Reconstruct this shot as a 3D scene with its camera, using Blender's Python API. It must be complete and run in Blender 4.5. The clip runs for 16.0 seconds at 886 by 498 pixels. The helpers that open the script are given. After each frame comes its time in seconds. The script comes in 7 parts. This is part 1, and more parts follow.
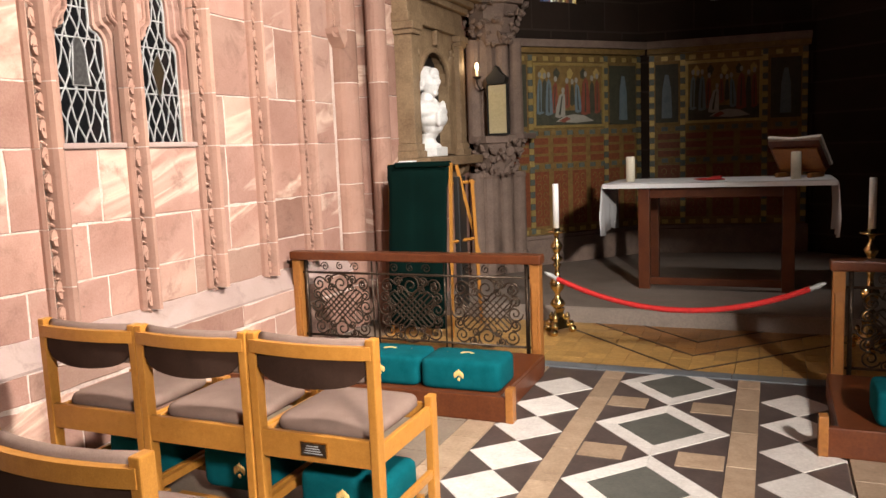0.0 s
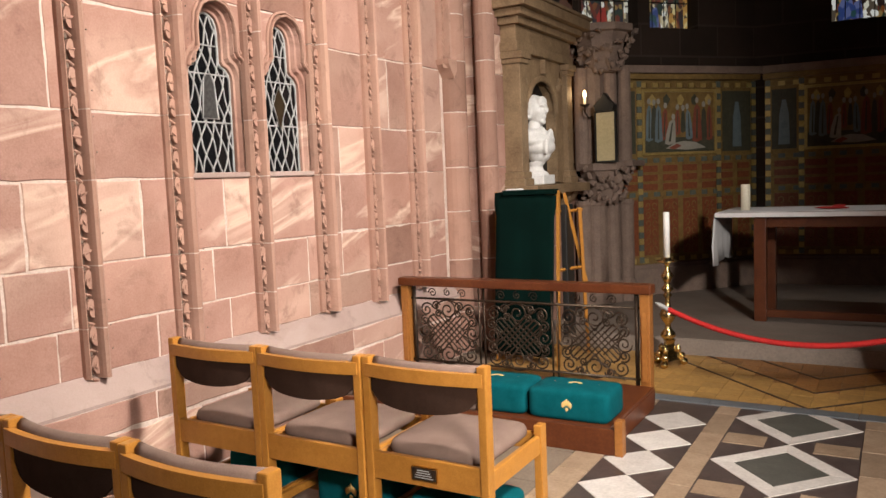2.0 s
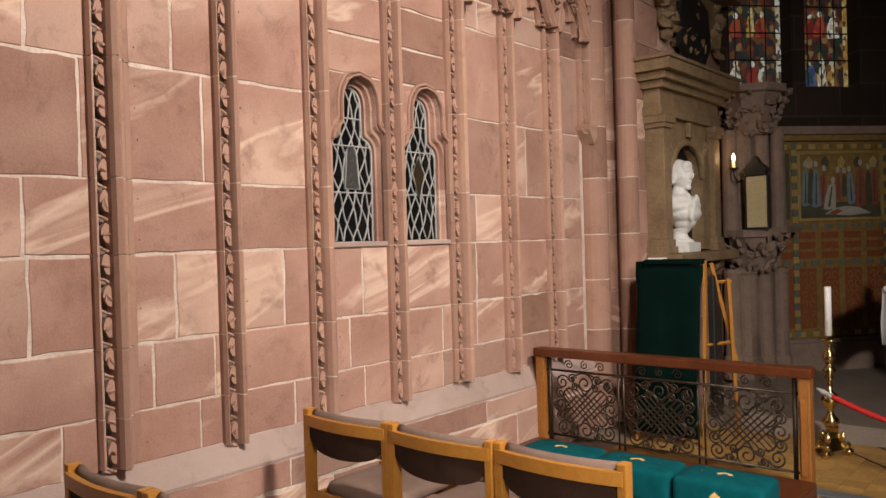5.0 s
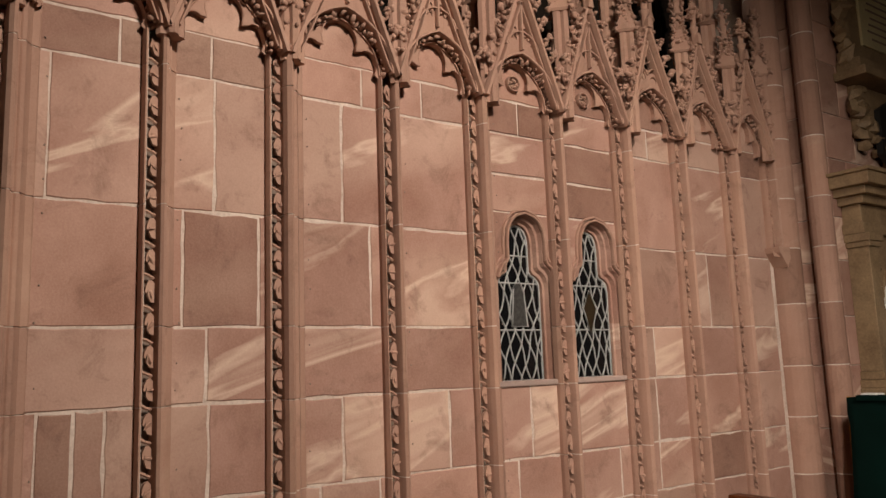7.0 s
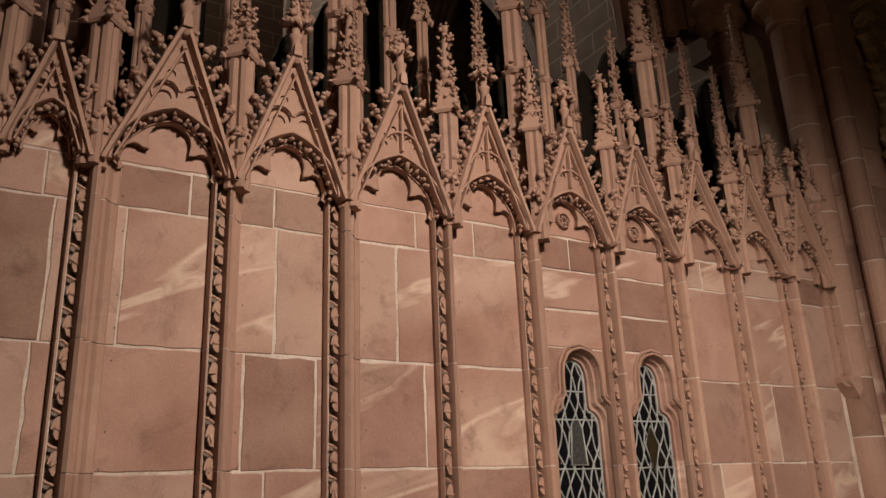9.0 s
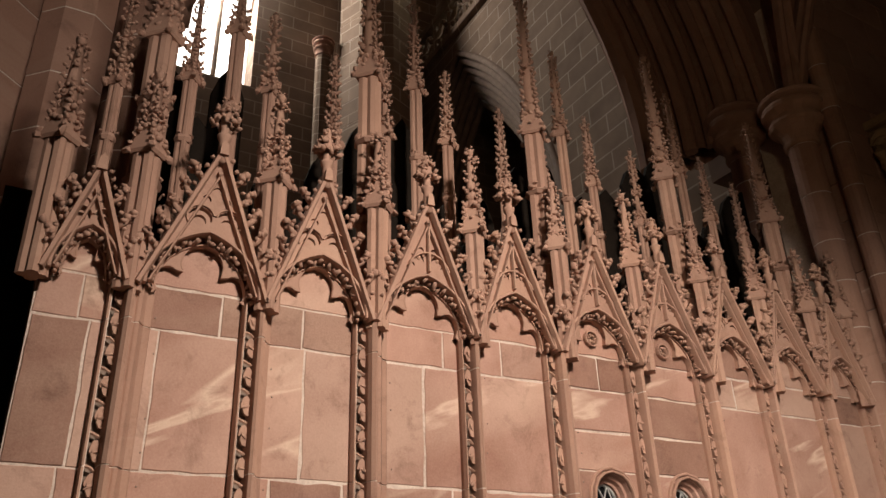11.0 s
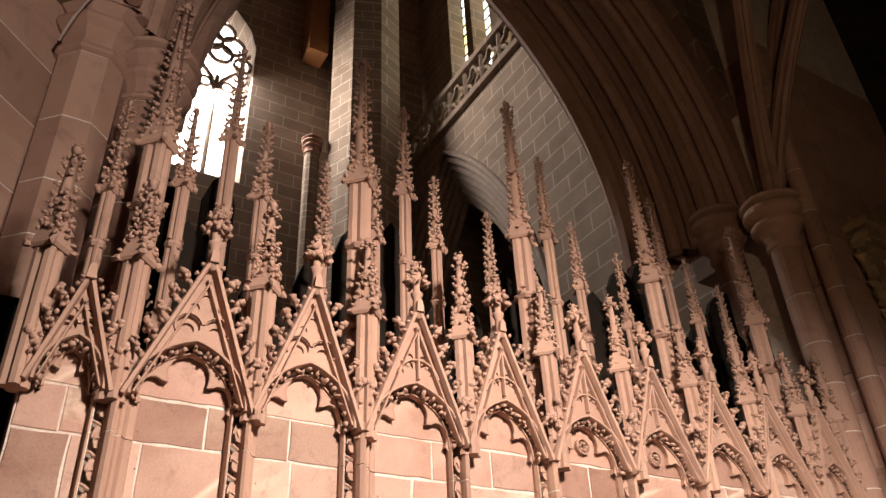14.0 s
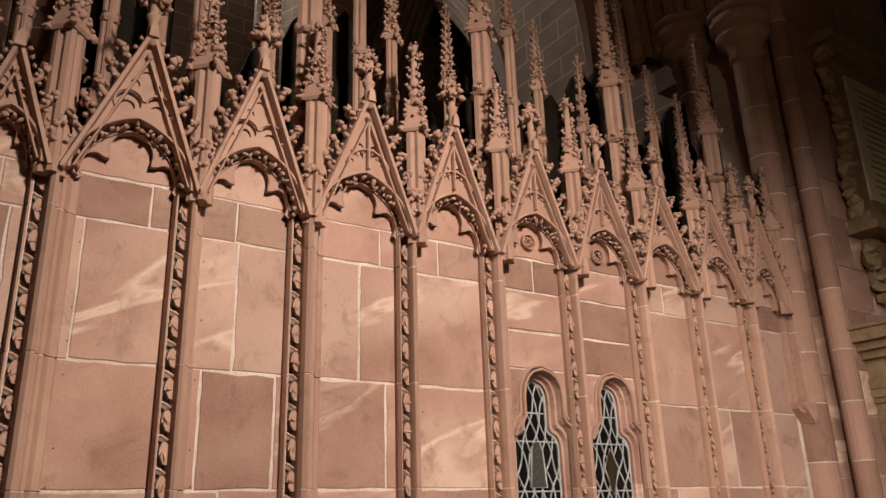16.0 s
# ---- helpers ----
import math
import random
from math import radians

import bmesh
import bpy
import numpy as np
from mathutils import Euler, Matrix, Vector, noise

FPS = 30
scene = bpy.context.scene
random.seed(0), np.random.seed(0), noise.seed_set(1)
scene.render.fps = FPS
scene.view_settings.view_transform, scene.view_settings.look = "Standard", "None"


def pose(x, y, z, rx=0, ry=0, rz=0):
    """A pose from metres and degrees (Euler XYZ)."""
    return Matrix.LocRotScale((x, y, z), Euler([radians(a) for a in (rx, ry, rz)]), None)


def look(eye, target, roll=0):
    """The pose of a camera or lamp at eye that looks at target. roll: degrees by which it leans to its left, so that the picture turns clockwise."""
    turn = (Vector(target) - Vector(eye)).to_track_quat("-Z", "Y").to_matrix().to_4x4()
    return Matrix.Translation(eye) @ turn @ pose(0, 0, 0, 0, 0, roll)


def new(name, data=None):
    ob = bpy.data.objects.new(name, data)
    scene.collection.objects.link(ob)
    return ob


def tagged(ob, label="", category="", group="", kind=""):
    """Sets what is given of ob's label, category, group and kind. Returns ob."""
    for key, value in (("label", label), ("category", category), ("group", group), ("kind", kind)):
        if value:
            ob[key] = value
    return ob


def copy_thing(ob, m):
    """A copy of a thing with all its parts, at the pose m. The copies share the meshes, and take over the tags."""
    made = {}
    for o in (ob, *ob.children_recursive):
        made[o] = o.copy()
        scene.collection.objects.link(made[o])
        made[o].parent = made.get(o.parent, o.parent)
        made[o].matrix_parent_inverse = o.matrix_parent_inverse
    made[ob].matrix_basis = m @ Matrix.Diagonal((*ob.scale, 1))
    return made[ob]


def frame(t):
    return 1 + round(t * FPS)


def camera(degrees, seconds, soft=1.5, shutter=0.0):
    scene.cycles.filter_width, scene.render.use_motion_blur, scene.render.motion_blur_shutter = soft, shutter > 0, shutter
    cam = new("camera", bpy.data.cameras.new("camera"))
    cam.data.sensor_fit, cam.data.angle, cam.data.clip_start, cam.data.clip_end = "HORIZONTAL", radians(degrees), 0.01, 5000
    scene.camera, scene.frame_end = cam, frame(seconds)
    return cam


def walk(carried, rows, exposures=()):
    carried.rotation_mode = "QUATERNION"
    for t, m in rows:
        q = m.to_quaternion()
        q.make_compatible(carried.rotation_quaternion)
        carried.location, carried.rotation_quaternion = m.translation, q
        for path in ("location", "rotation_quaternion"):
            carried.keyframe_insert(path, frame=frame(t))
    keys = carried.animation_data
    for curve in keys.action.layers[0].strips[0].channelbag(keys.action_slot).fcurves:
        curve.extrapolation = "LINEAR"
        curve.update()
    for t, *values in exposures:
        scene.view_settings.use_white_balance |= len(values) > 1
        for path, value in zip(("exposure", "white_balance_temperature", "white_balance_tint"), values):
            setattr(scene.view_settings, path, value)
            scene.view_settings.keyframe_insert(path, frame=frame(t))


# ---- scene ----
cam = camera(59.1, 16.0)
EXPOSURES = [(t, stops, kelvin, 10) for t, stops, kelvin in (
    (0, -0.08, 6050), (2, -0.45, 6100), (3, -0.65, 6150), (5.5, -1.1, 6350), (7, -1.5, 6600), (9, -1.58, 6650), (11.5, -1.0, 6550), (13, -0.4, 6400), (14, -0.28, 6400), (15, -0.55, 6450), (16, -1.08, 6500))]
PATH = [
    (0, (3.316, 0.106, 1.472), (2.541, 1.932, 1.217), -2.3),
    (0.5, (3.326, 0.089, 1.478), (2.509, 1.898, 1.239), -2.1),
    (1, (3.313, 0.07, 1.48), (2.43, 1.852, 1.266), -2.2),
    (1.5, (3.304, 0.064, 1.483), (2.354, 1.814, 1.292), -2.3),
    (2, (3.293, 0.064, 1.483), (2.285, 1.783, 1.306), -2.4),
    (2.5, (3.283, 0.071, 1.485), (2.227, 1.761, 1.32), -2.5),
    (3, (3.28, 0.069, 1.492), (2.17, 1.725, 1.338), -2.5),
    (3.2, (3.277, 0.068, 1.492), (2.138, 1.707, 1.353), -2.5),
    (5.3, (3.219, 0.166, 1.614), (1.887, 1.658, 1.612), -1.6),
    (5.5, (3.191, 0.182, 1.64), (1.822, 1.64, 1.654), -1.6),
    (6, (3.256, 0.249, 1.636), (1.771, 1.584, 1.743), -2.3),
    (6.5, (3.309, 0.285, 1.648), (1.749, 1.519, 1.86), -2.5),
    (7, (3.343, 0.3, 1.669), (1.736, 1.452, 1.966), -2.1),
    (7.5, (3.365, 0.293, 1.676), (1.731, 1.378, 2.065), -2.0),
    (8, (3.384, 0.292, 1.698), (1.742, 1.34, 2.15), -1.8),
    (8.5, (3.397, 0.285, 1.704), (1.769, 1.312, 2.247), -2.0),
    (9, (3.412, 0.279, 1.725), (1.791, 1.28, 2.336), -2.3),
    (9.2, (3.43, 0.282, 1.697), (1.814, 1.262, 2.353), -2.2),
    (11.5, (3.424, 0.231, 1.776), (1.9, 1.136, 2.703), -2.4),
    (12, (3.429, 0.218, 1.787), (1.94, 1.116, 2.775), -2.8),
    (12.5, (3.43, 0.205, 1.808), (1.963, 1.089, 2.842), -2.8),
    (13, (3.437, 0.205, 1.81), (1.994, 1.083, 2.882), -2.8),
    (13.5, (3.455, 0.196, 1.839), (2.023, 1.071, 2.927), -2.6),
    (14, (3.446, 0.205, 1.832), (2.016, 1.094, 2.911), -2.7),
    (14.5, (3.432, 0.216, 1.815), (1.977, 1.155, 2.815), -3.1),
    (15, (3.421, 0.244, 1.777), (1.94, 1.251, 2.667), -2.9),
    (15.5, (3.443, 0.274, 1.774), (1.917, 1.319, 2.535), -2.1),
    (16, (3.408, 0.292, 1.73), (1.848, 1.359, 2.383), -1.8),
]
walk(cam, [(t, look(eye, target, roll)) for t, eye, target, roll in PATH], EXPOSURES)

# ---------------------------------------------------------------- light
world = bpy.data.worlds.new("world")
scene.world = world
world.use_nodes = True
wn = world.node_tree
sky = wn.nodes.new("ShaderNodeTexSky")
sky.sky_type, sky.sun_disc = "NISHITA", False
sky.sun_elevation, sky.sun_rotation = radians(28), radians(200)
wn.nodes["Background"].inputs["Strength"].default_value = 0.02
wn.links.new(sky.outputs[0], wn.nodes["Background"].inputs["Color"])


def lamp(name, kind, power, m, color=(1, 1, 1), size=0.2):
    d = bpy.data.lights.new(name, kind)
    d.energy, d.color = power, color
    if kind == "AREA":
        d.size = size
    else:
        d.shadow_soft_size = size
    ob = new(name, d)
    ob.matrix_world = m
    return ob


flood = lamp("floodlight", "SPOT", 3700, look((6.1, -1.4, 3.4), (2.5, 4.5, 0.7)), (1.0, 0.895, 0.785), 0.25)
flood.data.spot_size, flood.data.spot_blend = radians(63), 1.0
track = lamp("wall_spotlight", "SPOT", 4500, look((5.2, 2.0, 5.2), (0.0, 2.8, 1.85)), (1.0, 0.895, 0.785), 0.28)
track.data.spot_size, track.data.spot_blend = radians(82), 1.0
# unseen lamp, added to brighten the west pier
pier_fill = lamp("pier_spotlight", "SPOT", 850, look((5.0, 0.7, 3.8), (-0.6, 0.1, 5.7)), (1.0, 0.895, 0.785), 0.15)
pier_fill.data.spot_size, pier_fill.data.spot_blend = radians(38), 0.9
# unseen weak warm lamp, added to lift the arch and respond
vault_fill = lamp("vault_uplight", "SPOT", 220, look((5.0, 0.7, 3.8), (-0.4, 5.2, 6.7)), (1.0, 0.72, 0.42), 0.15)
vault_fill.data.spot_size, vault_fill.data.spot_blend = radians(76), 1.0
# unseen lamp, added overhead to keep the altar cloth bright
altar_fill = lamp("altar_spotlight", "SPOT", 230, look((3.3, 5.6, 5.6), (2.95, 7.5, 1.1)), (1.0, 0.92, 0.83), 0.1)
altar_fill.data.spot_size, altar_fill.data.spot_blend = radians(32), 0.9
sky_in = lamp("window_daylight", "AREA", 900, look((-9.1, 2.5, 13.8), (-3.0, 5.6, 8.5)), (1.0, 0.93, 0.84), 1.3)

# ---------------------------------------------------------------- materials
MATS = {}


def nd(nt, kind, **kw):
    n = nt.nodes.new(kind)
    for k, v in kw.items():
        n.inputs[k].default_value = v
    return n


def ramp(nt, src, stops):
    r = nt.nodes.new("ShaderNodeValToRGB")
    while len(r.color_ramp.elements) < len(stops):
        r.color_ramp.elements.new(0.5)
    for e, (p, c) in zip(r.color_ramp.elements, stops):
        e.position, e.color = p, (*c, 1)
    nt.links.new(src, r.inputs[0])
    return r.outputs[0]


def mix(nt, fac, a, b, blend="MIX"):
    m = nt.nodes.new("ShaderNodeMix")
    m.data_type, m.blend_type = "RGBA", blend
    for sock, v in ((m.inputs[0], fac), (m.inputs[6], a), (m.inputs[7], b)):
        if hasattr(v, "is_linked"):
            nt.links.new(v, sock)
        elif isinstance(v, (int, float)):
            sock.default_value = v
        else:
            sock.default_value = (*v, 1)
    return m.outputs[2]


def base(name, rough=0.6, metal=0.0, spec=0.5):
    m = bpy.data.materials.new(name)
    m.use_nodes = True
    b = m.node_tree.nodes["Principled BSDF"]
    b.inputs["Roughness"].default_value, b.inputs["Metallic"].default_value = rough, metal
    b.inputs["Specular IOR Level"].default_value = spec
    MATS[name] = m
    return m, m.node_tree, b


def coords(nt, scale=(1, 1, 1), world_space=False):
    t = nt.nodes.new("ShaderNodeTexCoord")
    mp = nt.nodes.new("ShaderNodeMapping")
    mp.inputs["Scale"].default_value = scale
    if world_space:
        g = nt.nodes.new("ShaderNodeNewGeometry")
        nt.links.new(g.outputs["Position"], mp.inputs[0])
    else:
        nt.links.new(t.outputs["Object"], mp.inputs[0])
    return mp.outputs[0]


def noisy(nt, vec, scale, detail=6, rough=0.6, dist=0.0):
    n = nd(nt, "ShaderNodeTexNoise", Scale=scale, Detail=detail, Roughness=rough, Distortion=dist)
    nt.links.new(vec, n.inputs["Vector"])
    return n.outputs[0]


def bumped(nt, b, src, strength=0.3, dist=0.01):
    bp = nd(nt, "ShaderNodeBump", Strength=strength, Distance=dist)
    nt.links.new(src, bp.inputs["Height"])
    nt.links.new(bp.outputs[0], b.inputs["Normal"])


def grainy(name, c0, c1, scale=6, rough=0.7, metal=0.0, stretch=(1, 1, 1), bump=0.15, bdist=0.004, fine=60, vary=0.12, spec=0.4):
    """Two-scale mottled surface: broad stains and fine grain, with a tint of its own for each piece."""
    m, nt, b = base(name, rough, metal, spec)
    v = coords(nt, stretch, True)
    big, small = noisy(nt, v, scale), noisy(nt, v, fine, 4)
    col = ramp(nt, big, [(0.3, c0), (0.7, c1)])
    col = mix(nt, 0.35, col, ramp(nt, small, [(0.3, [x * 0.7 for x in c0]), (0.75, [min(1, x * 1.15) for x in c1])]))
    oi = nt.nodes.new("ShaderNodeObjectInfo")
    tint = ramp(nt, oi.outputs["Random"], [(0, (1 - vary,) * 3), (1, (1.0, 1.0, 1.0))])
    col = mix(nt, 1.0, col, tint, "MULTIPLY")
    nt.links.new(col, b.inputs["Base Color"])
    bumped(nt, b, mix(nt, 0.5, big, small), bump, bdist)
    return m


def sandstone(name, c0, c1, pale, streak=0.5, vary=0.22):
    """Red sandstone: cloudy body, pale bedding veins at a slant, grain, per-block tint."""
    m, nt, b = base(name, 0.85, 0, 0.25)
    v = coords(nt, (1, 1, 1), True)
    oi = nt.nodes.new("ShaderNodeObjectInfo")
    shift = nt.nodes.new("ShaderNodeVectorMath")
    shift.operation = "ADD"
    sc = nt.nodes.new("ShaderNodeVectorMath")
    sc.operation = "SCALE"
    comb = nt.nodes.new("ShaderNodeCombineXYZ")
    for k in range(3):
        nt.links.new(oi.outputs["Random"], comb.inputs[k])
    nt.links.new(comb.outputs[0], sc.inputs[0])
    sc.inputs["Scale"].default_value = 23.0
    nt.links.new(v, shift.inputs[0])
    nt.links.new(sc.outputs[0], shift.inputs[1])
    p = shift.outputs[0]
    cloud, grain = noisy(nt, p, 2.2, 6, 0.6, 0.4), noisy(nt, p, 110, 3)
    # the bedding rises to the east, so turn first and draw out along the bed after
    lean = nt.nodes.new("ShaderNodeMapping")
    lean.inputs["Rotation"].default_value = (-0.34, 0, 0)
    nt.links.new(p, lean.inputs[0])
    rot = nt.nodes.new("ShaderNodeMapping")
    rot.inputs["Scale"].default_value = (0.3, 0.26, 1.35)
    nt.links.new(lean.outputs[0], rot.inputs[0])
    vein = noisy(nt, rot.outputs[0], 2.0, 5, 0.5, 0.7)
    col = ramp(nt, cloud, [(0.28, c0), (0.72, c1)])
    veil = ramp(nt, vein, [(0.575, (0, 0, 0)), (0.615, (streak,) * 3), (0.65, (streak * 0.15,) * 3), (0.70, (streak * 0.6,) * 3)])
    some = ramp(nt, oi.outputs["Random"], [(0.30, (0.12,) * 3), (0.45, (1, 1, 1))])
    veil = mix(nt, 1.0, veil, some, "MULTIPLY")
    col = mix(nt, veil, col, pale)
    patch = noisy(nt, rot.outputs[0], 0.9, 3, 0.5, 0.6)
    col = mix(nt, ramp(nt, patch, [(0.50, (0, 0, 0)), (0.66, (streak * 0.75,) * 3)]), col, [0.55 * a + 0.45 * b2 for a, b2 in zip(pale, c1)])
    stain = noisy(nt, p, 5.5, 6, 0.68, 0.6)
    col = mix(nt, ramp(nt, stain, [(0.30, (0.55,) * 3), (0.46, (0, 0, 0))]), col, [x * 0.62 for x in c0])
    tone = ramp(nt, oi.outputs["Random"], [(0, (1 - vary, 1 - vary * 1.1, 1 - vary * 1.2)), (0.5, (0.94, 0.93, 0.93)), (1, (1.08, 1.08, 1.05))])
    col = mix(nt, 1.0, col, tone, "MULTIPLY")
    col = mix(nt, 0.09, col, ramp(nt, grain, [(0.3, [x * 0.45 for x in c0]), (0.7, pale)]))
    nt.links.new(col, b.inputs["Base Color"])
    bumped(nt, b, mix(nt, 0.6, cloud, grain), 0.25, 0.006)
    return m


def masonry(name, c0, c1, joint, w=0.7, h=0.32, wide=0.012, plane="yz"):
    """Coursed ashlar for walls that stay far off."""
    m, nt, b = base(name, 0.9, 0, 0.2)
    g = nt.nodes.new("ShaderNodeNewGeometry")
    sep = nt.nodes.new("ShaderNodeSeparateXYZ")
    nt.links.new(g.outputs["Position"], sep.inputs[0])
    cb = nt.nodes.new("ShaderNodeCombineXYZ")
    add = nt.nodes.new("ShaderNodeMath")
    nt.links.new(sep.outputs[0], add.inputs[0])
    nt.links.new(sep.outputs[1], add.inputs[1])
    nt.links.new(add.outputs[0], cb.inputs[0])
    nt.links.new(sep.outputs[2], cb.inputs[1])
    bk = nt.nodes.new("ShaderNodeTexBrick")
    nt.links.new(cb.outputs[0], bk.inputs["Vector"])
    bk.inputs["Color1"].default_value, bk.inputs["Color2"].default_value, bk.inputs["Mortar"].default_value = (*c0, 1), (*c1, 1), (*joint, 1)
    bk.inputs["Scale"].default_value = 1.0
    bk.inputs["Brick Width"].default_value, bk.inputs["Row Height"].default_value, bk.inputs["Mortar Size"].default_value = w, h, wide
    v = coords(nt, (1, 1, 1), True)
    cloud = noisy(nt, v, 1.4, 8, 0.65)
    col = mix(nt, 0.55, bk.outputs[0], ramp(nt, cloud, [(0.3, (0.35, 0.33, 0.3)), (0.7, (1, 1, 1))]), "MULTIPLY")
    nt.links.new(col, b.inputs["Base Color"])
    bumped(nt, b, bk.outputs[1], -0.4, 0.01)
    return m


RED0, RED1, PALE = (0.28, 0.14, 0.102), (0.45, 0.262, 0.205), (0.68, 0.50, 0.39)
M_stone = sandstone("red_sandstone", RED0, RED1, PALE, 0.78, 0.36)
M_carve = sandstone("carved_sandstone", (0.33, 0.185, 0.135), (0.42, 0.25, 0.185), (0.5, 0.34, 0.26), 0.2, 0.08)
M_pier = sandstone("pier_sandstone", (0.30, 0.165, 0.12), (0.38, 0.22, 0.165), (0.45, 0.31, 0.24), 0.25, 0.3)
M_sill = sandstone("grey_sandstone", (0.34, 0.24, 0.21), (0.42, 0.31, 0.27), (0.5, 0.4, 0.36), 0.3)
M_mortar = grainy("lime_mortar", (0.46, 0.34, 0.275), (0.76, 0.63, 0.54), 6, 0.9, bump=0.3)
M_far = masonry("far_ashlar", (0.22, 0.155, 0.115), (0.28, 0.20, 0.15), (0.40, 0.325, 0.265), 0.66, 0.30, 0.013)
# ashlar coloured darker for the walls that lie in shade
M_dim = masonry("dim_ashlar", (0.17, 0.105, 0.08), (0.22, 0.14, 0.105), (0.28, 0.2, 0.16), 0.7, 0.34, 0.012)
# much darker copy of the dim ashlar: the apse's shade put into colour
M_apsedim = masonry("apse_shade_ashlar", (0.026, 0.017, 0.012), (0.038, 0.024, 0.017), (0.05, 0.035, 0.026), 0.7, 0.34, 0.012)
M_cream = grainy("cream_monument_stone", (0.15, 0.092, 0.048), (0.33, 0.225, 0.125), 7, 0.6, bump=0.3)
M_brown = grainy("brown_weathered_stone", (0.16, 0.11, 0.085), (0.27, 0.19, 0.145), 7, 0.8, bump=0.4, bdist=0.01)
M_marble = grainy("white_marble", (0.72, 0.70, 0.66), (0.82, 0.80, 0.77), 4, 0.45, bump=0.05)
M_tilew = grainy("white_marble_tile", (0.58, 0.52, 0.465), (0.80, 0.745, 0.68), 11, 0.34, bump=0.08, vary=0.2)
M_tilek = grainy("dark_marble_tile", (0.045, 0.033, 0.029), (0.10, 0.074, 0.064), 11, 0.32, bump=0.08, vary=0.3)
M_tileg = grainy("grey_green_marble_tile", (0.075, 0.074, 0.062), (0.15, 0.146, 0.122), 11, 0.32, bump=0.08, vary=0.2)
M_tilet = grainy("tan_stone_tile", (0.28, 0.185, 0.115), (0.46, 0.335, 0.225), 9, 0.45, bump=0.1, vary=0.3)
M_slab = grainy("grey_floor_slab", (0.16, 0.12, 0.085), (0.28, 0.22, 0.165), 5, 0.5, bump=0.15, vary=0.25)
M_step = grainy("worn_step_stone", (0.20, 0.16, 0.13), (0.30, 0.245, 0.20), 3, 0.7, bump=0.2)
M_slate = grainy("blue_grey_slate", (0.12, 0.13, 0.14), (0.18, 0.19, 0.2), 7, 0.4)
M_ochre = grainy("ochre_encaustic_tile", (0.38, 0.205, 0.055), (0.62, 0.37, 0.115), 26, 0.45, fine=90, vary=0.25)
M_ochre2 = grainy("brown_encaustic_tile", (0.22, 0.085, 0.022), (0.46, 0.225, 0.062), 40, 0.45, fine=70, vary=0.3)
M_ochre3 = grainy("dark_tile_line", (0.05, 0.03, 0.02), (0.09, 0.05, 0.03), 20, 0.5)
M_pine = grainy("honey_varnished_beech", (0.38, 0.155, 0.022), (0.50, 0.225, 0.04), 5, 0.38, stretch=(6, 6, 6), fine=40, bump=0.05, vary=0.15)
M_oak = grainy("red_brown_oak", (0.075, 0.018, 0.006), (0.145, 0.042, 0.013), 5, 0.35, stretch=(1.5, 1.5, 1.5), fine=50, bump=0.08)
M_oak2 = grainy("mid_brown_oak", (0.25, 0.092, 0.019), (0.37, 0.15, 0.035), 5, 0.4, fine=50, bump=0.08)
M_wool = grainy("taupe_wool_cloth", (0.17, 0.112, 0.088), (0.24, 0.165, 0.132), 8, 0.95, fine=260, bump=0.35, bdist=0.002, spec=0.1)
M_woold = grainy("dark_brown_wool", (0.026, 0.013, 0.008), (0.045, 0.024, 0.016), 8, 0.95, fine=260, bump=0.35, bdist=0.002, spec=0.1)
M_teal = grainy("teal_needlepoint", (0.0, 0.062, 0.075), (0.005, 0.105, 0.12), 14, 0.95, fine=220, bump=0.5, bdist=0.003, spec=0.1)
M_thread = grainy("gold_thread", (0.62, 0.40, 0.10), (0.78, 0.58, 0.24), 30, 0.9, fine=200, bump=0.4)
M_blueth = grainy("blue_grey_thread", (0.08, 0.12, 0.28), (0.16, 0.22, 0.36), 30, 0.9, fine=200, bump=0.4)
M_redth = grainy("red_thread", (0.35, 0.08, 0.06), (0.5, 0.16, 0.1), 30, 0.9, fine=200, bump=0.4)
M_iron = grainy("wrought_iron", (0.035, 0.024, 0.016), (0.10, 0.068, 0.045), 30, 0.42, 0.7, bump=0.3)
M_brass = grainy("polished_brass", (0.62, 0.43, 0.16), (0.80, 0.62, 0.30), 12, 0.22, 1.0, bump=0.06)
M_wax = grainy("cream_wax", (0.78, 0.70, 0.52), (0.85, 0.79, 0.63), 9, 0.55, bump=0.05)
M_wax2 = grainy("white_wax", (0.80, 0.78, 0.73), (0.86, 0.84, 0.80), 9, 0.5, bump=0.05)
M_linen = grainy("white_linen", (0.74, 0.72, 0.71), (0.82, 0.80, 0.79), 5, 0.9, fine=300, bump=0.2, bdist=0.002, spec=0.1)
M_green = grainy("dark_green_felt", (0.0006, 0.0065, 0.005), (0.0014, 0.0125, 0.0095), 4, 0.95, fine=200, bump=0.25, bdist=0.003, spec=0.08)
M_rope = grainy("red_rope", (0.30, 0.006, 0.005), (0.47, 0.014, 0.010), 40, 0.8, bump=0.2)
M_redcl = grainy("red_cloth", (0.38, 0.02, 0.018), (0.5, 0.04, 0.03), 20, 0.85)
M_paper = grainy("paper", (0.68, 0.64, 0.56), (0.78, 0.74, 0.66), 9, 0.8)
M_glass = grainy("dark_leaded_glass", (0.003, 0.003, 0.0035), (0.009, 0.009, 0.010), 12, 0.16, bump=0.12, spec=0.22)
M_smoky = grainy("grey_old_glass", (0.02, 0.019, 0.018), (0.09, 0.085, 0.08), 40, 0.4, spec=0.2)
M_amber = grainy("brown_old_glass", (0.02, 0.013, 0.007), (0.05, 0.034, 0.018), 18, 0.3, spec=0.2)
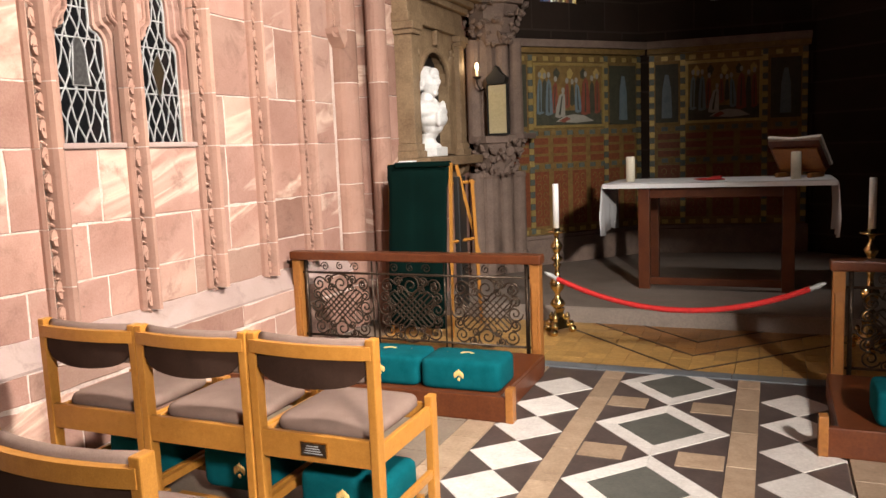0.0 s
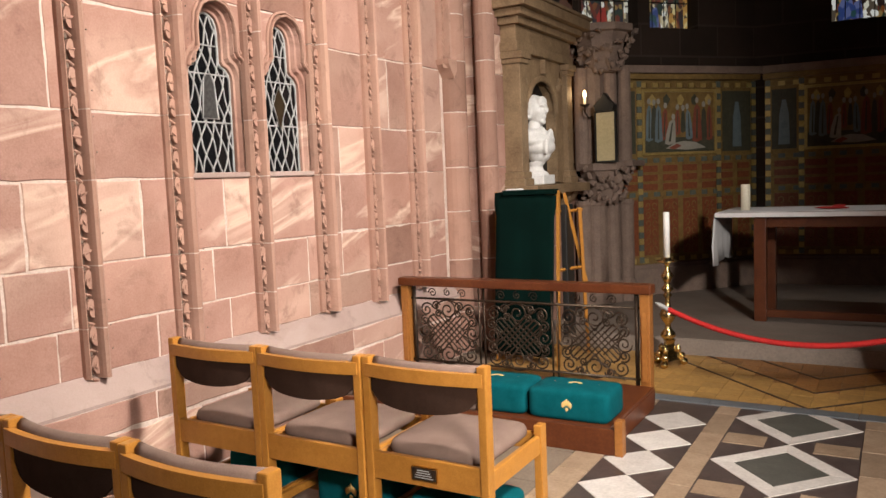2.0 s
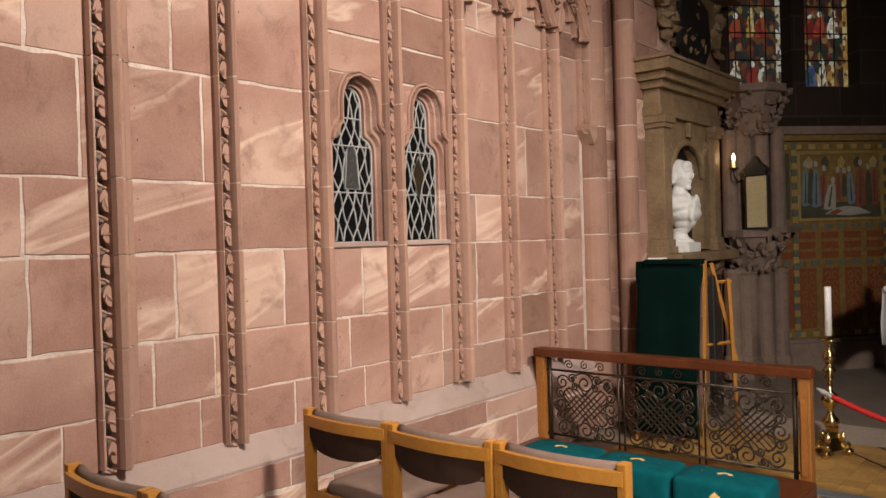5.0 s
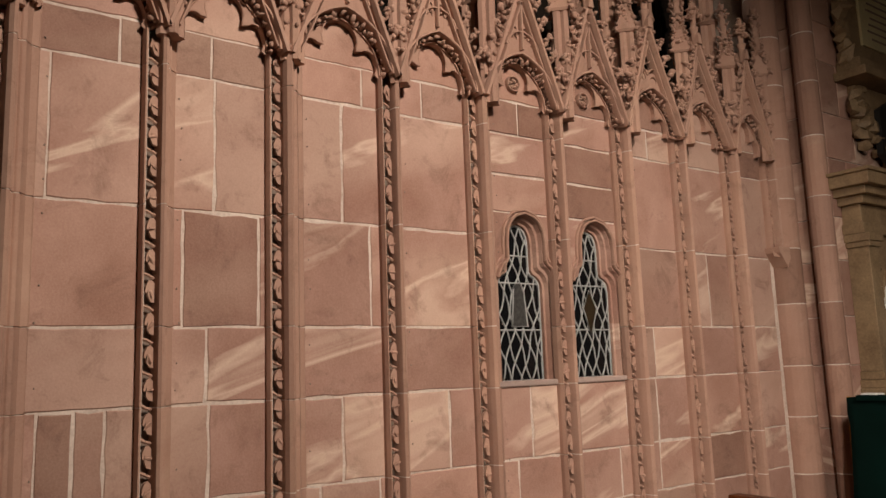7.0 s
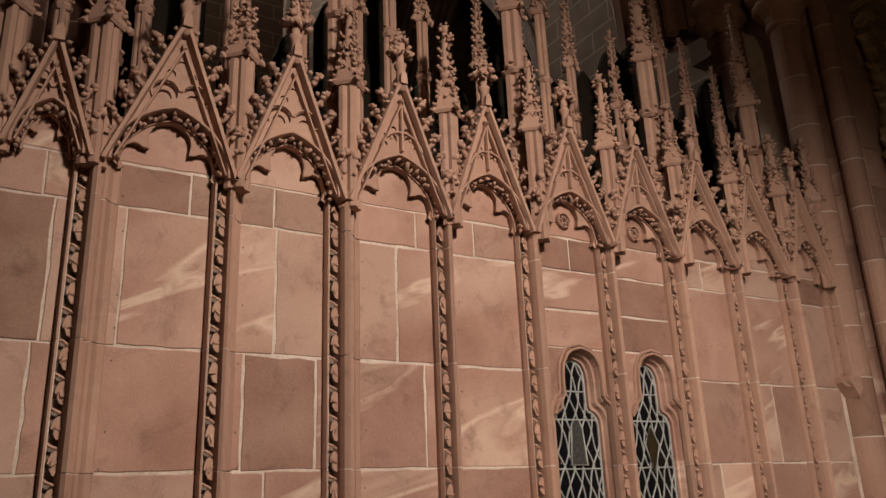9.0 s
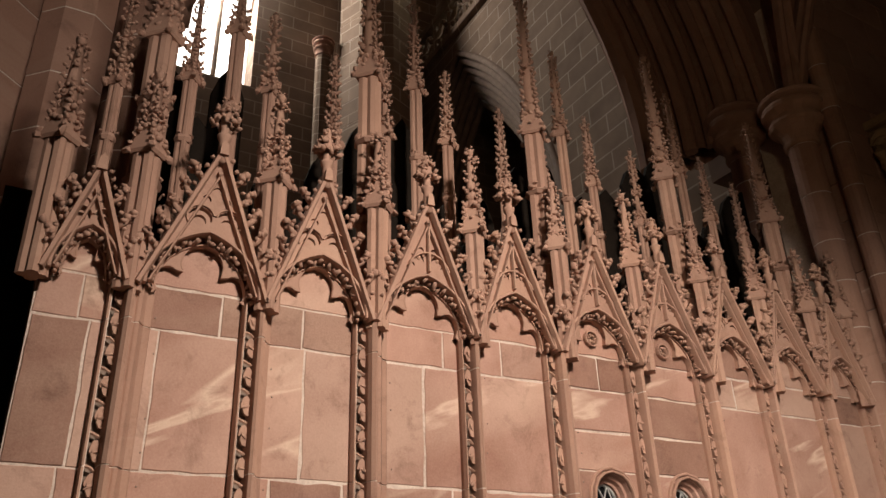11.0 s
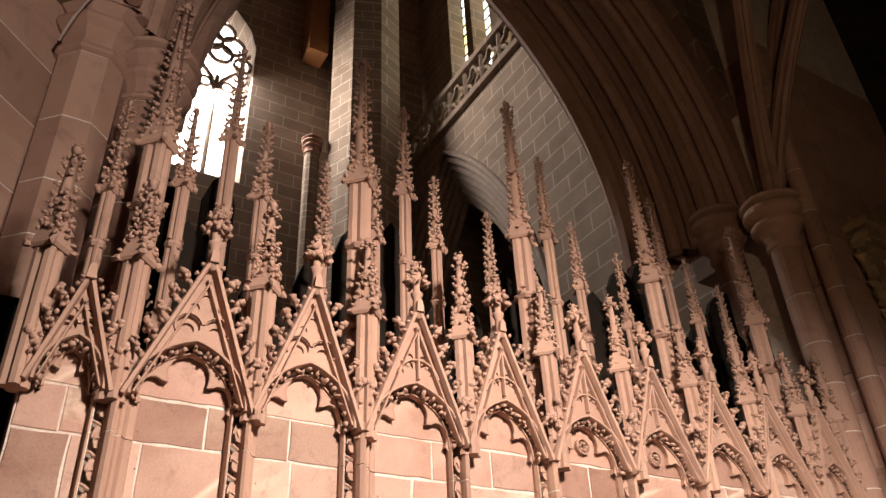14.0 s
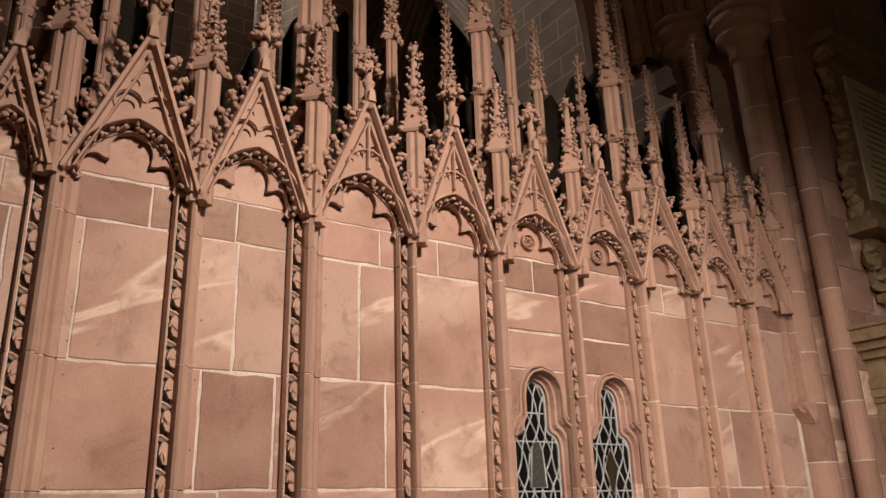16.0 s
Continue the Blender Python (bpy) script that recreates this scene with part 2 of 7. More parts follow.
M_lead = grainy("pale_lead", (0.28, 0.28, 0.27), (0.42, 0.41, 0.39), 20, 0.6, 0.0, bump=0.2)
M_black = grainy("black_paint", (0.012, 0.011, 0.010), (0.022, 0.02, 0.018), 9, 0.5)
# near-black that stands for shade in the gaps behind and beside the screen
M_gap = grainy("gap_black", (0.010, 0.007, 0.005), (0.022, 0.015, 0.011), 9, 0.9, spec=0.1)
M_gold = grainy("old_gilding", (0.42, 0.29, 0.085), (0.60, 0.44, 0.16), 14, 0.42, 0.55, bump=0.3)
M_gilt2 = grainy("dull_gold_ground", (0.15, 0.088, 0.026), (0.30, 0.19, 0.06), 14, 0.6, 0.2, bump=0.3)
M_redpat = grainy("red_mosaic", (0.13, 0.03, 0.012), (0.27, 0.085, 0.03), 30, 0.5, fine=90, bump=0.3)
M_bluepat = grainy("blue_green_mosaic", (0.07, 0.09, 0.075), (0.15, 0.16, 0.125), 30, 0.5, fine=90, bump=0.3)
M_robe1 = grainy("painted_pale_blue", (0.108, 0.15, 0.168), (0.18, 0.222, 0.228), 16, 0.6)
M_robe2 = grainy("painted_red", (0.18, 0.042, 0.024), (0.252, 0.078, 0.042), 16, 0.6)
M_robe3 = grainy("painted_white", (0.3, 0.282, 0.228), (0.384, 0.36, 0.3), 16, 0.6)
M_robe4 = grainy("painted_dark_green", (0.035, 0.034, 0.022), (0.075, 0.072, 0.042), 16, 0.6)
M_tablet = grainy("yellowed_tablet", (0.48, 0.39, 0.21), (0.60, 0.50, 0.29), 5, 0.45)
# dark finish for unseen walls, chosen to cut bounced light
M_unseen = grainy("unseen_wall_dark", (0.02, 0.014, 0.01), (0.045, 0.03, 0.022), 4, 0.5)
M_beam = grainy("orange_brown_timber", (0.22, 0.09, 0.03), (0.32, 0.14, 0.05), 4, 0.6)


def glow(name, col, strength):
    m, nt, b = base(name, 0.6)
    b.inputs["Base Color"].default_value = (*col, 1)
    b.inputs["Emission Color"].default_value = (*col, 1)
    b.inputs["Emission Strength"].default_value = strength
    return m


M_sky = glow("bright_sky", (1.0, 0.98, 0.94), 6.0)
M_flame = glow("candle_flame", (1.0, 0.72, 0.36), 9.0)


def stained(name, cols, strength, scale):
    """Coloured quarries lit from behind by daylight."""
    m, nt, b = base(name, 0.3)
    v = coords(nt, (1, 1, 0.75), True)
    vo = nd(nt, "ShaderNodeTexVoronoi", Scale=scale)
    nt.links.new(v, vo.inputs["Vector"])
    sep = nt.nodes.new("ShaderNodeSeparateColor")
    nt.links.new(vo.outputs["Color"], sep.inputs[0])
    r = ramp(nt, sep.outputs[0], [(k / len(cols), c) for k, c in enumerate(cols)])
    for n in nt.nodes:
        if n.type == "VALTORGB":
            n.color_ramp.interpolation = "CONSTANT"
    nt.links.new(r, b.inputs["Emission Color"])
    b.inputs["Base Color"].default_value = (0.05, 0.05, 0.05, 1)
    b.inputs["Emission Strength"].default_value = strength
    return m


M_stain = stained("stained_glass", [(0.05, 0.012, 0.008), (0.02, 0.012, 0.01), (0.12, 0.02, 0.01), (0.01, 0.012, 0.02), (0.16, 0.05, 0.012), (0.012, 0.03, 0.018), (0.02, 0.012, 0.01), (0.25, 0.16, 0.05)], 0.8, 21)
M_gwhite = stained("white_figure_glass", [(0.62, 0.58, 0.45), (0.5, 0.42, 0.25), (0.7, 0.68, 0.6), (0.08, 0.06, 0.04)], 0.9, 26)
M_gamber = stained("amber_figure_glass", [(0.5, 0.28, 0.06), (0.4, 0.2, 0.04), (0.62, 0.5, 0.22), (0.06, 0.03, 0.01)], 0.8, 26)
M_gred = stained("ruby_figure_glass", [(0.28, 0.02, 0.012), (0.16, 0.012, 0.008), (0.35, 0.06, 0.02)], 0.8, 20)
M_gblue = stained("blue_figure_glass", [(0.03, 0.05, 0.16), (0.02, 0.06, 0.06), (0.10, 0.12, 0.25)], 0.8, 20)
M_stain2 = stained("pale_yellow_stained_glass", [(0.9, 0.88, 0.7), (0.75, 0.62, 0.22), (0.6, 0.64, 0.52), (0.95, 0.95, 0.9), (0.62, 0.52, 0.22), (0.8, 0.8, 0.6)], 5.0, 3.2)


# ---------------------------------------------------------------- mesh helpers
def finish(name, bm, material, smooth=False):
    bmesh.ops.recalc_face_normals(bm, faces=bm.faces)
    me = bpy.data.meshes.new(name)
    bm.to_mesh(me)
    bm.free()
    me.materials.append(material)
    if smooth:
        me.polygons.foreach_set("use_smooth", [True] * len(me.polygons))
    return me


def part(name, bm, material, parent=None, label="", smooth=False):
    ob = new(name, finish(name, bm, material, smooth))
    if parent is not None:
        ob.parent = parent
    if label:
        ob["label"] = label
    return ob


def thing(name, loc, label, category, group="", kind="", rz=0.0):
    ob = new(name)
    ob.empty_display_size = 0.1
    ob.matrix_basis = pose(*loc, 0, 0, rz)
    return tagged(ob, label, category, group, kind)


def box(bm, x0, y0, z0, x1, y1, z1, bevel=0.0, m=None):
    r = bmesh.ops.create_cube(bm, size=1.0, matrix=Matrix.Translation(((x0 + x1) / 2, (y0 + y1) / 2, (z0 + z1) / 2)) @ Matrix.Diagonal((abs(x1 - x0), abs(y1 - y0), abs(z1 - z0), 1)))
    vs = r["verts"]
    if bevel:
        es = list({e for v in vs for e in v.link_edges})
        br = bmesh.ops.bevel(bm, geom=es, offset=bevel, segments=2, affect="EDGES", profile=0.6)
        vs = list({v for f in br["faces"] for v in f.verts} | {v for v in vs if v.is_valid})
    if m is not None:
        bmesh.ops.transform(bm, matrix=m, verts=vs)
    return vs


def prism(bm, pts, lo, hi, axis="x"):
    """A polygon in the plane across the axis, drawn out from lo to hi. Points are (y, z), (x, z) or (x, y)."""
    def at(p, d):
        return (d, p[0], p[1]) if axis == "x" else (p[0], d, p[1]) if axis == "y" else (p[0], p[1], d)
    a = [bm.verts.new(at(p, lo)) for p in pts]
    b = [bm.verts.new(at(p, hi)) for p in pts]
    bm.faces.new(a)
    bm.faces.new(b[::-1])
    n = len(pts)
    for i in range(n):
        bm.faces.new((a[i], a[(i + 1) % n], b[(i + 1) % n], b[i]))
    return a + b


def strip(bm, pts, width, lo, hi, closed=False):
    """A flat moulding along a path of (y, z), raised from x = lo to x = hi."""
    n = len(pts)
    rows = []
    for i in range(n):
        p, q = Vector(pts[max(i - 1, 0)] if not closed else pts[i - 1]), Vector(pts[min(i + 1, n - 1)] if not closed else pts[(i + 1) % n])
        d = (q - p).normalized()
        s = Vector((-d.y, d.x)) * width / 2
        c = Vector(pts[i])
        a, b = c + s, c - s
        k = 0.55
        a2, b2 = c + s * k, c - s * k
        rows.append([bm.verts.new((lo, a.x, a.y)), bm.verts.new((hi * 0.7 + lo * 0.3, a.x, a.y)), bm.verts.new((hi, a2.x, a2.y)), bm.verts.new((hi, b2.x, b2.y)), bm.verts.new((hi * 0.7 + lo * 0.3, b.x, b.y)), bm.verts.new((lo, b.x, b.y))])
    for i in range(n if closed else n - 1):
        r, s = rows[i], rows[(i + 1) % n]
        for k in range(5):
            bm.faces.new((r[k], r[k + 1], s[k + 1], s[k]))
    if not closed:
        bm.faces.new(rows[0])
        bm.faces.new(rows[-1][::-1])


def tube(bm, pts, r, n=6, closed=False):
    pts = [Vector(p) for p in pts]
    rings, up = [], Vector((0.13, 0.27, 0.95)).normalized()
    m = len(pts)
    for i, p in enumerate(pts):
        d = (pts[(i + 1) % m] - pts[i - 1]) if closed else (pts[min(i + 1, m - 1)] - pts[max(i - 1, 0)])
        d.normalize()
        a = d.cross(up)
        if a.length < 0.05:
            a = d.cross(Vector((1, 0, 0)))
        a.normalize()
        b = d.cross(a)
        rr = r[i] if isinstance(r, (list, tuple)) else r
        rings.append([bm.verts.new(p + (a * math.cos(2 * math.pi * k / n) + b * math.sin(2 * math.pi * k / n)) * rr) for k in range(n)])
    for i in range(m if closed else m - 1):
        A, B = rings[i], rings[(i + 1) % m]
        for k in range(n):
            bm.faces.new((A[k], A[(k + 1) % n], B[(k + 1) % n], B[k]))
    if not closed:
        bm.faces.new(rings[0][::-1])
        bm.faces.new(rings[-1])


def lathe(bm, prof, c=(0, 0, 0), n=20, a0=0.0, a1=None, turn=0.0):
    """Turn a profile of (radius, z) about the upright axis through c."""
    full = a1 is None
    a1 = 2 * math.pi if full else a1
    m = n if full else n + 1
    rings = []
    for r, z in prof:
        rings.append([bm.verts.new((c[0] + r * math.cos(turn + a0 + (a1 - a0) * k / n), c[1] + r * math.sin(turn + a0 + (a1 - a0) * k / n), c[2] + z)) for k in range(m)])
    for A, B in zip(rings, rings[1:]):
        for k in range(n):
            bm.faces.new((A[k], A[(k + 1) % m], B[(k + 1) % m], B[k]))
    if full:
        bm.faces.new(rings[0][::-1])
        bm.faces.new(rings[-1])


RND = random.Random(7)


def lump(bm, c, s, jit=0.3, sub=1, rot=None):
    """A small carved knob of leaf: an uneven rounded mass."""
    r = bmesh.ops.create_icosphere(bm, subdivisions=sub, radius=1.0)
    s = (s, s, s) if isinstance(s, (int, float)) else s
    if rot is None:
        rot = Euler((RND.uniform(0, 6), RND.uniform(-0.7, 0.7), RND.uniform(-0.7, 0.7))).to_matrix() if jit > 0.27 else None
    for v in r["verts"]:
        v.co *= 1 + RND.uniform(-jit, jit)
        v.co = Vector((v.co.x * s[0], v.co.y * s[1], v.co.z * s[2]))
        if rot is not None:
            v.co = rot @ v.co
        v.co += Vector(c)


def arc(cy, cz, r, a0, a1, n=8):
    return [(cy + r * math.cos(radians(a0 + (a1 - a0) * k / n)), cz + r * math.sin(radians(a0 + (a1 - a0) * k / n))) for k in range(n + 1)]

# ---------------------------------------------------------------- ground, outer walls, roof
RIBS = [0.27, 0.62, 1.205, 1.765, 2.37, 2.93, 3.53, 4.115, 4.70, 5.27, 5.78]
MAJOR = (1, 3, 5, 7, 9)
APEX = [0.43, 0.95, 1.49, 2.09, 2.64, 3.24, 3.80, 4.36, 4.89, 5.46]
WALL0, WALL1 = 0.27, 5.74


def plain(name, label, category, material, boxes, bevel=0.0):
    bm = bmesh.new()
    for b in boxes:
        box(bm, *b, bevel)
    return tagged(part(name, bm, material), label, category, kind="structure")


floor = plain("floor", "worn grey-brown stone floor of the chapel", "floor", M_slab, [(-14, -6, -0.3, 12, 14, -0.012)])
# unseen enclosure, added and kept dark to hold down bounced light
plain("wall_south", "unseen dark wall closing the chapel", "wall", M_unseen, [(9.0, -6, 0, 9.4, 14, 10.5)])
plain("wall_west", "unseen dark wall closing the chapel", "wall", M_unseen, [(-0.6, -6.3, 0, 9.4, -6, 10.5)])
plain("ceiling", "unseen dark ceiling closing the chapel", "ceiling", M_unseen, [(-1.5, -6.3, 10.5, 9.4, 14, 10.9)])

# apse: a slanting side and an east wall, both dim above the painted dado
AP = [(0.35, 7.95), (1.86, 9.72), (3.75, 9.95), (5.4, 8.6)]


def slab_between(name, a, b, z0, z1, thick, material, label, category, parent=None):
    a, b = Vector(a), Vector(b)
    d = (b - a)
    n = Vector((d.y, -d.x)).normalized()
    if n.y > 0:
        n = -n
    bm = bmesh.new()
    pts = [a, b, b - n * thick, a - n * thick]
    prism(bm, [tuple(p) for p in pts], z0, z1, "z")
    ob = part(name, bm, material, parent)
    if parent is None:
        tagged(ob, label, category, kind="structure")
    return ob


slab_between("wall_apse_north_east_low", AP[0], AP[1], 0, 3.02, 0.4, M_apsedim, "dim sandstone apse wall below the windows", "wall")
slab_between("wall_apse_east_low", AP[1], AP[2], 0, 3.02, 0.4, M_apsedim, "dim sandstone east wall below the windows", "wall")
slab_between("wall_apse_south_east", AP[2], AP[3], 0, 10.5, 0.4, M_apsedim, "dim sandstone apse wall in deep shade", "wall")
slab_between("wall_apse_south", AP[3], (9.0, 8.4), 0, 10.5, 0.4, M_apsedim, "dim sandstone wall beside the apse", "wall")


def along(a, b, s, off=0.0, z=0.0):
    """The place s of the way (in metres) from a to b, off metres out from the wall."""
    a, b = Vector(a), Vector(b)
    d = (b - a).normalized()
    n = Vector((d.y, -d.x))
    if n.y > 0:
        n = -n
    p = a + d * s + n * off
    return Vector((p.x, p.y, z))


def wallframe(a, b):
    """Matrix whose x runs along the wall, y into the room, z up, from a."""
    a, b = Vector(a), Vector(b)
    d = (b - a).normalized()
    n = Vector((d.y, -d.x))
    if n.y > 0:
        n = -n
    m = Matrix.Identity(4)
    m.col[0][:3], m.col[1][:3], m.col[2][:3], m.col[3][:3] = (d.x, d.y, 0), (n.x, n.y, 0), (0, 0, 1), (a.x, a.y, 0)
    return m


def apse_window_wall(num, a, b, lights):
    """Wall above the dado with tall lights of stained glass."""
    m = wallframe(a, b)
    L = (Vector(b) - Vector(a)).length
    bm = bmesh.new()
    edges = [0.0]
    for s0, s1 in lights:
        edges += [s0, s1]
    edges.append(L)
    for k in range(0, len(edges), 2):
        box(bm, edges[k], -0.4, 3.02, edges[k + 1], 0, 7.0, 0, m)
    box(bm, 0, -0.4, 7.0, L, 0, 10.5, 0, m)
    wall = part(f"wall_apse_upper_{num}", bm, M_apsedim)
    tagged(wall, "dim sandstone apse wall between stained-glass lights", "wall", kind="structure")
    for j, (s0, s1) in enumerate(lights):
        w = new(f"window_{num}{j + 1}")
        tagged(w, "tall stained-glass light with figures in amber and white", "window", kind="structure")
        bm = bmesh.new()
        box(bm, s0, -0.2, 3.02, s1, -0.19, 7.0, 0, m)
        part("pane", bm, M_stain, w, "stained glass lit from outside")
        for a0, a1 in ((s0, s0 + 0.05), (s1 - 0.05, s1)):
            bm = bmesh.new()
            box(bm, a0, -0.189, 3.02, a1, -0.186, 7.0, 0, m)
            part("border_glass", bm, M_gamber if j else M_gwhite, w, "border of small pale and amber quarries")
        for k in range(8):
            z = 3.06 + 0.5 * k
            for q2 in range(3):
                sc = s0 + 0.1 + (s1 - s0 - 0.2) * (q2 + 0.5) / 3 + RND.uniform(-0.03, 0.03)
                hh, ww = RND.uniform(0.24, 0.36), RND.uniform(0.045, 0.08)
                for nm, mt, pts in (("robe_glass", RND.choice((M_gwhite, M_gred, M_gblue, M_gamber)), [(-ww, 0), (ww, 0.01), (ww * 0.8, hh * 0.4), (ww * 0.6, hh * 0.75), (0.02, hh * 0.82), (-ww * 0.5, hh * 0.7), (-ww * 1.1, hh * 0.4)]), ("head_glass", M_gwhite, [(0.028 * math.cos(t), hh * 0.9 + 0.034 * math.sin(t)) for t in (0, 0.9, 1.8, 2.7, 3.6, 4.5, 5.4)])):
                    bm = bmesh.new()
                    for f in (-0.186, -0.1845):
                        bm.faces.new([bm.verts.new(m @ Vector((sc + p, f - 0.0001 * q2, z + r2))) for p, r2 in pts])
                    part(nm, bm, mt, w)
        bm = bmesh.new()
        for k in range(1, 4):
            s = s0 + (s1 - s0) * k / 4
            tube(bm, [m @ Vector((s, -0.185, 3.02)), m @ Vector((s, -0.185, 7.0))], 0.006, 5)
        for k in range(14):
            z = 3.05 + k * 0.28
            tube(bm, [m @ Vector((s0, -0.185, z)), m @ Vector((s1, -0.185, z))], 0.008, 5)
        part("leading", bm, M_black, w)


apse_window_wall(1, AP[0], AP[1], [(0.10, 0.78), (0.93, 1.55)])
apse_window_wall(2, AP[1], AP[2], [(0.78, 1.36), (1.5, 1.86)])

# ---------------------------------------------------------------- the carved screen wall
COURSES = [
    (0.63, 0.86, [0.95, 1.55, 2.19, 2.75, 3.26, 3.95, 4.82, 5.3]),
    (0.86, 1.152, [0.66, 1.30, 1.96, 2.277, 3.153, 3.96, 4.32, 4.74, 5.29]),
    (1.152, 1.548, [0.52, 0.779, 0.911, 1.024, 1.44, 2.082, 2.70, 3.265, 4.046, 4.33, 4.72, 5.22]),
    (1.548, 1.872, [0.60, 1.428, 2.348, 2.95]),
    (1.872, 2.38, [0.47, 1.322, 1.665, 2.25, 2.95]),
    (2.38, 2.99, [0.50, 0.782, 1.457, 2.099, 2.93]),
    (2.99, 3.195, [0.45, 0.70, 1.049, 1.441, 1.765, 2.221, 2.587, 2.93]),
    (3.195, 3.42, [1.2, 2.37, 3.53, 4.7]),
]
RIGHT = {3: [4.12, 4.343, 4.72, 5.25], 4: [4.12, 4.652, 4.961, 5.30], 5: [3.53, 4.13, 4.73, 5.27], 6: [3.271, 3.53, 4.115, 4.419, 4.72, 5.27]}

screen = new("wall_screen")
tagged(screen, "red sandstone screen wall with pale mortar joints", "wall", kind="structure")
bm = bmesh.new()
for b in [(-0.34, WALL0, 0, -0.003, 2.98, 3.40), (-0.34, 4.08, 0, -0.003, WALL1, 3.40), (-0.34, 2.98, 0, -0.003, 4.08, 1.545), (-0.34, WALL1, 0, 0.0, 6.05, 3.40), (-0.34, 2.98, 2.52, -0.005, 4.08, 3.40), (-0.34, 3.49, 1.545, -0.005, 3.63, 2.52)]:
    box(bm, *b)
part("core", bm, M_mortar, screen, "pale lime mortar in the joints")


def block(y0, y1, z0, z1, proud=0.0, depth=0.03, gap=0.006, material=None):
    bm = bmesh.new()
    g = gap * RND.uniform(0.35, 0.95)
    j = [RND.uniform(-0.0022, 0.0022) for _ in range(4)]
    y0, y1, z0, z1 = y0 + g, y1 - g, z0 + g, z1 - g
    fr = proud + RND.uniform(0, 0.003)
    b = 0.004
    # ragged arrises: each side wanders a few millimetres
    cs = [(y0, z0 + j[0]), (y1, z0 + j[1]), (y1, z1 + j[2]), (y0, z1 + j[3])]
    ring = []
    for k in range(4):
        p, q2 = Vector(cs[k]), Vector(cs[(k + 1) % 4])
        m = max(2, int((q2 - p).length / 0.07))
        inward = Vector((-(q2 - p).y, (q2 - p).x)).normalized()
        for s in range(m):
            ring.append(p.lerp(q2, s / m) + inward * (RND.uniform(-0.002, 0.0045) + (RND.uniform(0, 0.007) if RND.random() < 0.12 else 0)))
    cy, cz = (y0 + y1) / 2, (z0 + z1) / 2
    n = len(ring)
    back = [(-depth, p.x, p.y) for p in ring]
    mid = [(fr - b, p.x, p.y) for p in ring]
    top = [(fr, p.x - math.copysign(min(b, abs(p.x - cy)), p.x - cy), p.y - math.copysign(min(b, abs(p.y - cz)), p.y - cz)) for p in ring]
    rows = [[bm.verts.new(p) for p in r] for r in (back, mid, top)]
    for A, B in zip(rows, rows[1:]):
        for k in range(n):
            bm.faces.new((A[k], A[(k + 1) % n], B[(k + 1) % n], B[k]))
    bm.faces.new(rows[2])
    part("stone", bm, material or M_stone, screen)


for i, (z0, z1, joints) in enumerate(COURSES):
    if i in (3, 4):
        spans = [WALL0] + joints
        for a, b in zip(spans, spans[1:]):
            block(a, b, z0, z1)
        spans = RIGHT[i] + [WALL1]
        for a, b in zip(spans, spans[1:]):
            block(a, b, z0, z1)
    elif i in (5, 6):
        spans = sorted(set([WALL0] + joints + RIGHT[i] + [WALL1]))
        for a, b in zip(spans, spans[1:]):
            if i == 5 and 2.9 < a < 4.12:
                block(a, b, 2.525, 2.745)
                block(a, b, 2.745, z1)
            else:
                block(a, b, z0, z1)
    else:
        spans = [WALL0] + joints + [WALL1]
        for a, b in zip(spans, spans[1:]):
            block(a, b, z0, z1)

# weathered slope at the foot of the wall and the plinth below it
bm = bmesh.new()
prism(bm, [(-0.02, 0.632), (0.004, 0.632), (0.035, 0.60), (0.11, 0.515), (0.11, 0.50), (-0.02, 0.50)], WALL0, WALL1, "y")
part("weathering", bm, M_sill, screen, "sloping grey stone offset")
PL = [(0.355, 0.495, [0.9, 1.7, 2.62, 3.45, 4.25, 5.0]), (0.0, 0.345, [0.6, 1.3, 2.05, 2.9, 3.8, 4.6, 5.3])]
for z0, z1, joints in PL:
    spans = [WALL0] + joints + [WALL1]
    for a, b in zip(spans, spans[1:]):
        block(a, b, z0, z1 + 0.004, 0.11, 0.01)
bm = bmesh.new()
box(bm, -0.02, WALL0, 0, 0.106, WALL1, 0.5)
part("plinth", bm, M_mortar, screen)


# ---- window openings with their leaded glass
def lancet(yc, grow=0.0):
    """Outline (y, z), anticlockwise: a wide light under a narrow pointed head."""
    w, h, z0 = 0.170 + grow, 0.092 + grow, 1.572 - grow * 0.3
    right = [(w, z0), (w, 2.10)] + [(h + (w - h) * math.cos(radians(a)), 2.10 + (0.085 + grow) * math.sin(radians(a))) for a in (20, 40, 60, 80)]
    right += [(h, 2.205 + grow), (h, 2.36)] + [(h * math.cos(radians(a)) ** 0.8, 2.36 + (0.11 + grow) * math.sin(radians(a))) for a in (25, 48, 68)]
    return [(yc + y, z) for y, z in right] + [(yc, 2.475 + grow)] + [(yc - y, z) for y, z in right[::-1]]


def inside(p, poly):
    c = False
    for (x0, y0), (x1, y1) in zip(poly, poly[1:] + poly[:1]):
        if (y0 > p[1]) != (y1 > p[1]) and p[0] < (x1 - x0) * (p[1] - y0) / (y1 - y0) + x0:
            c = not c
    return c


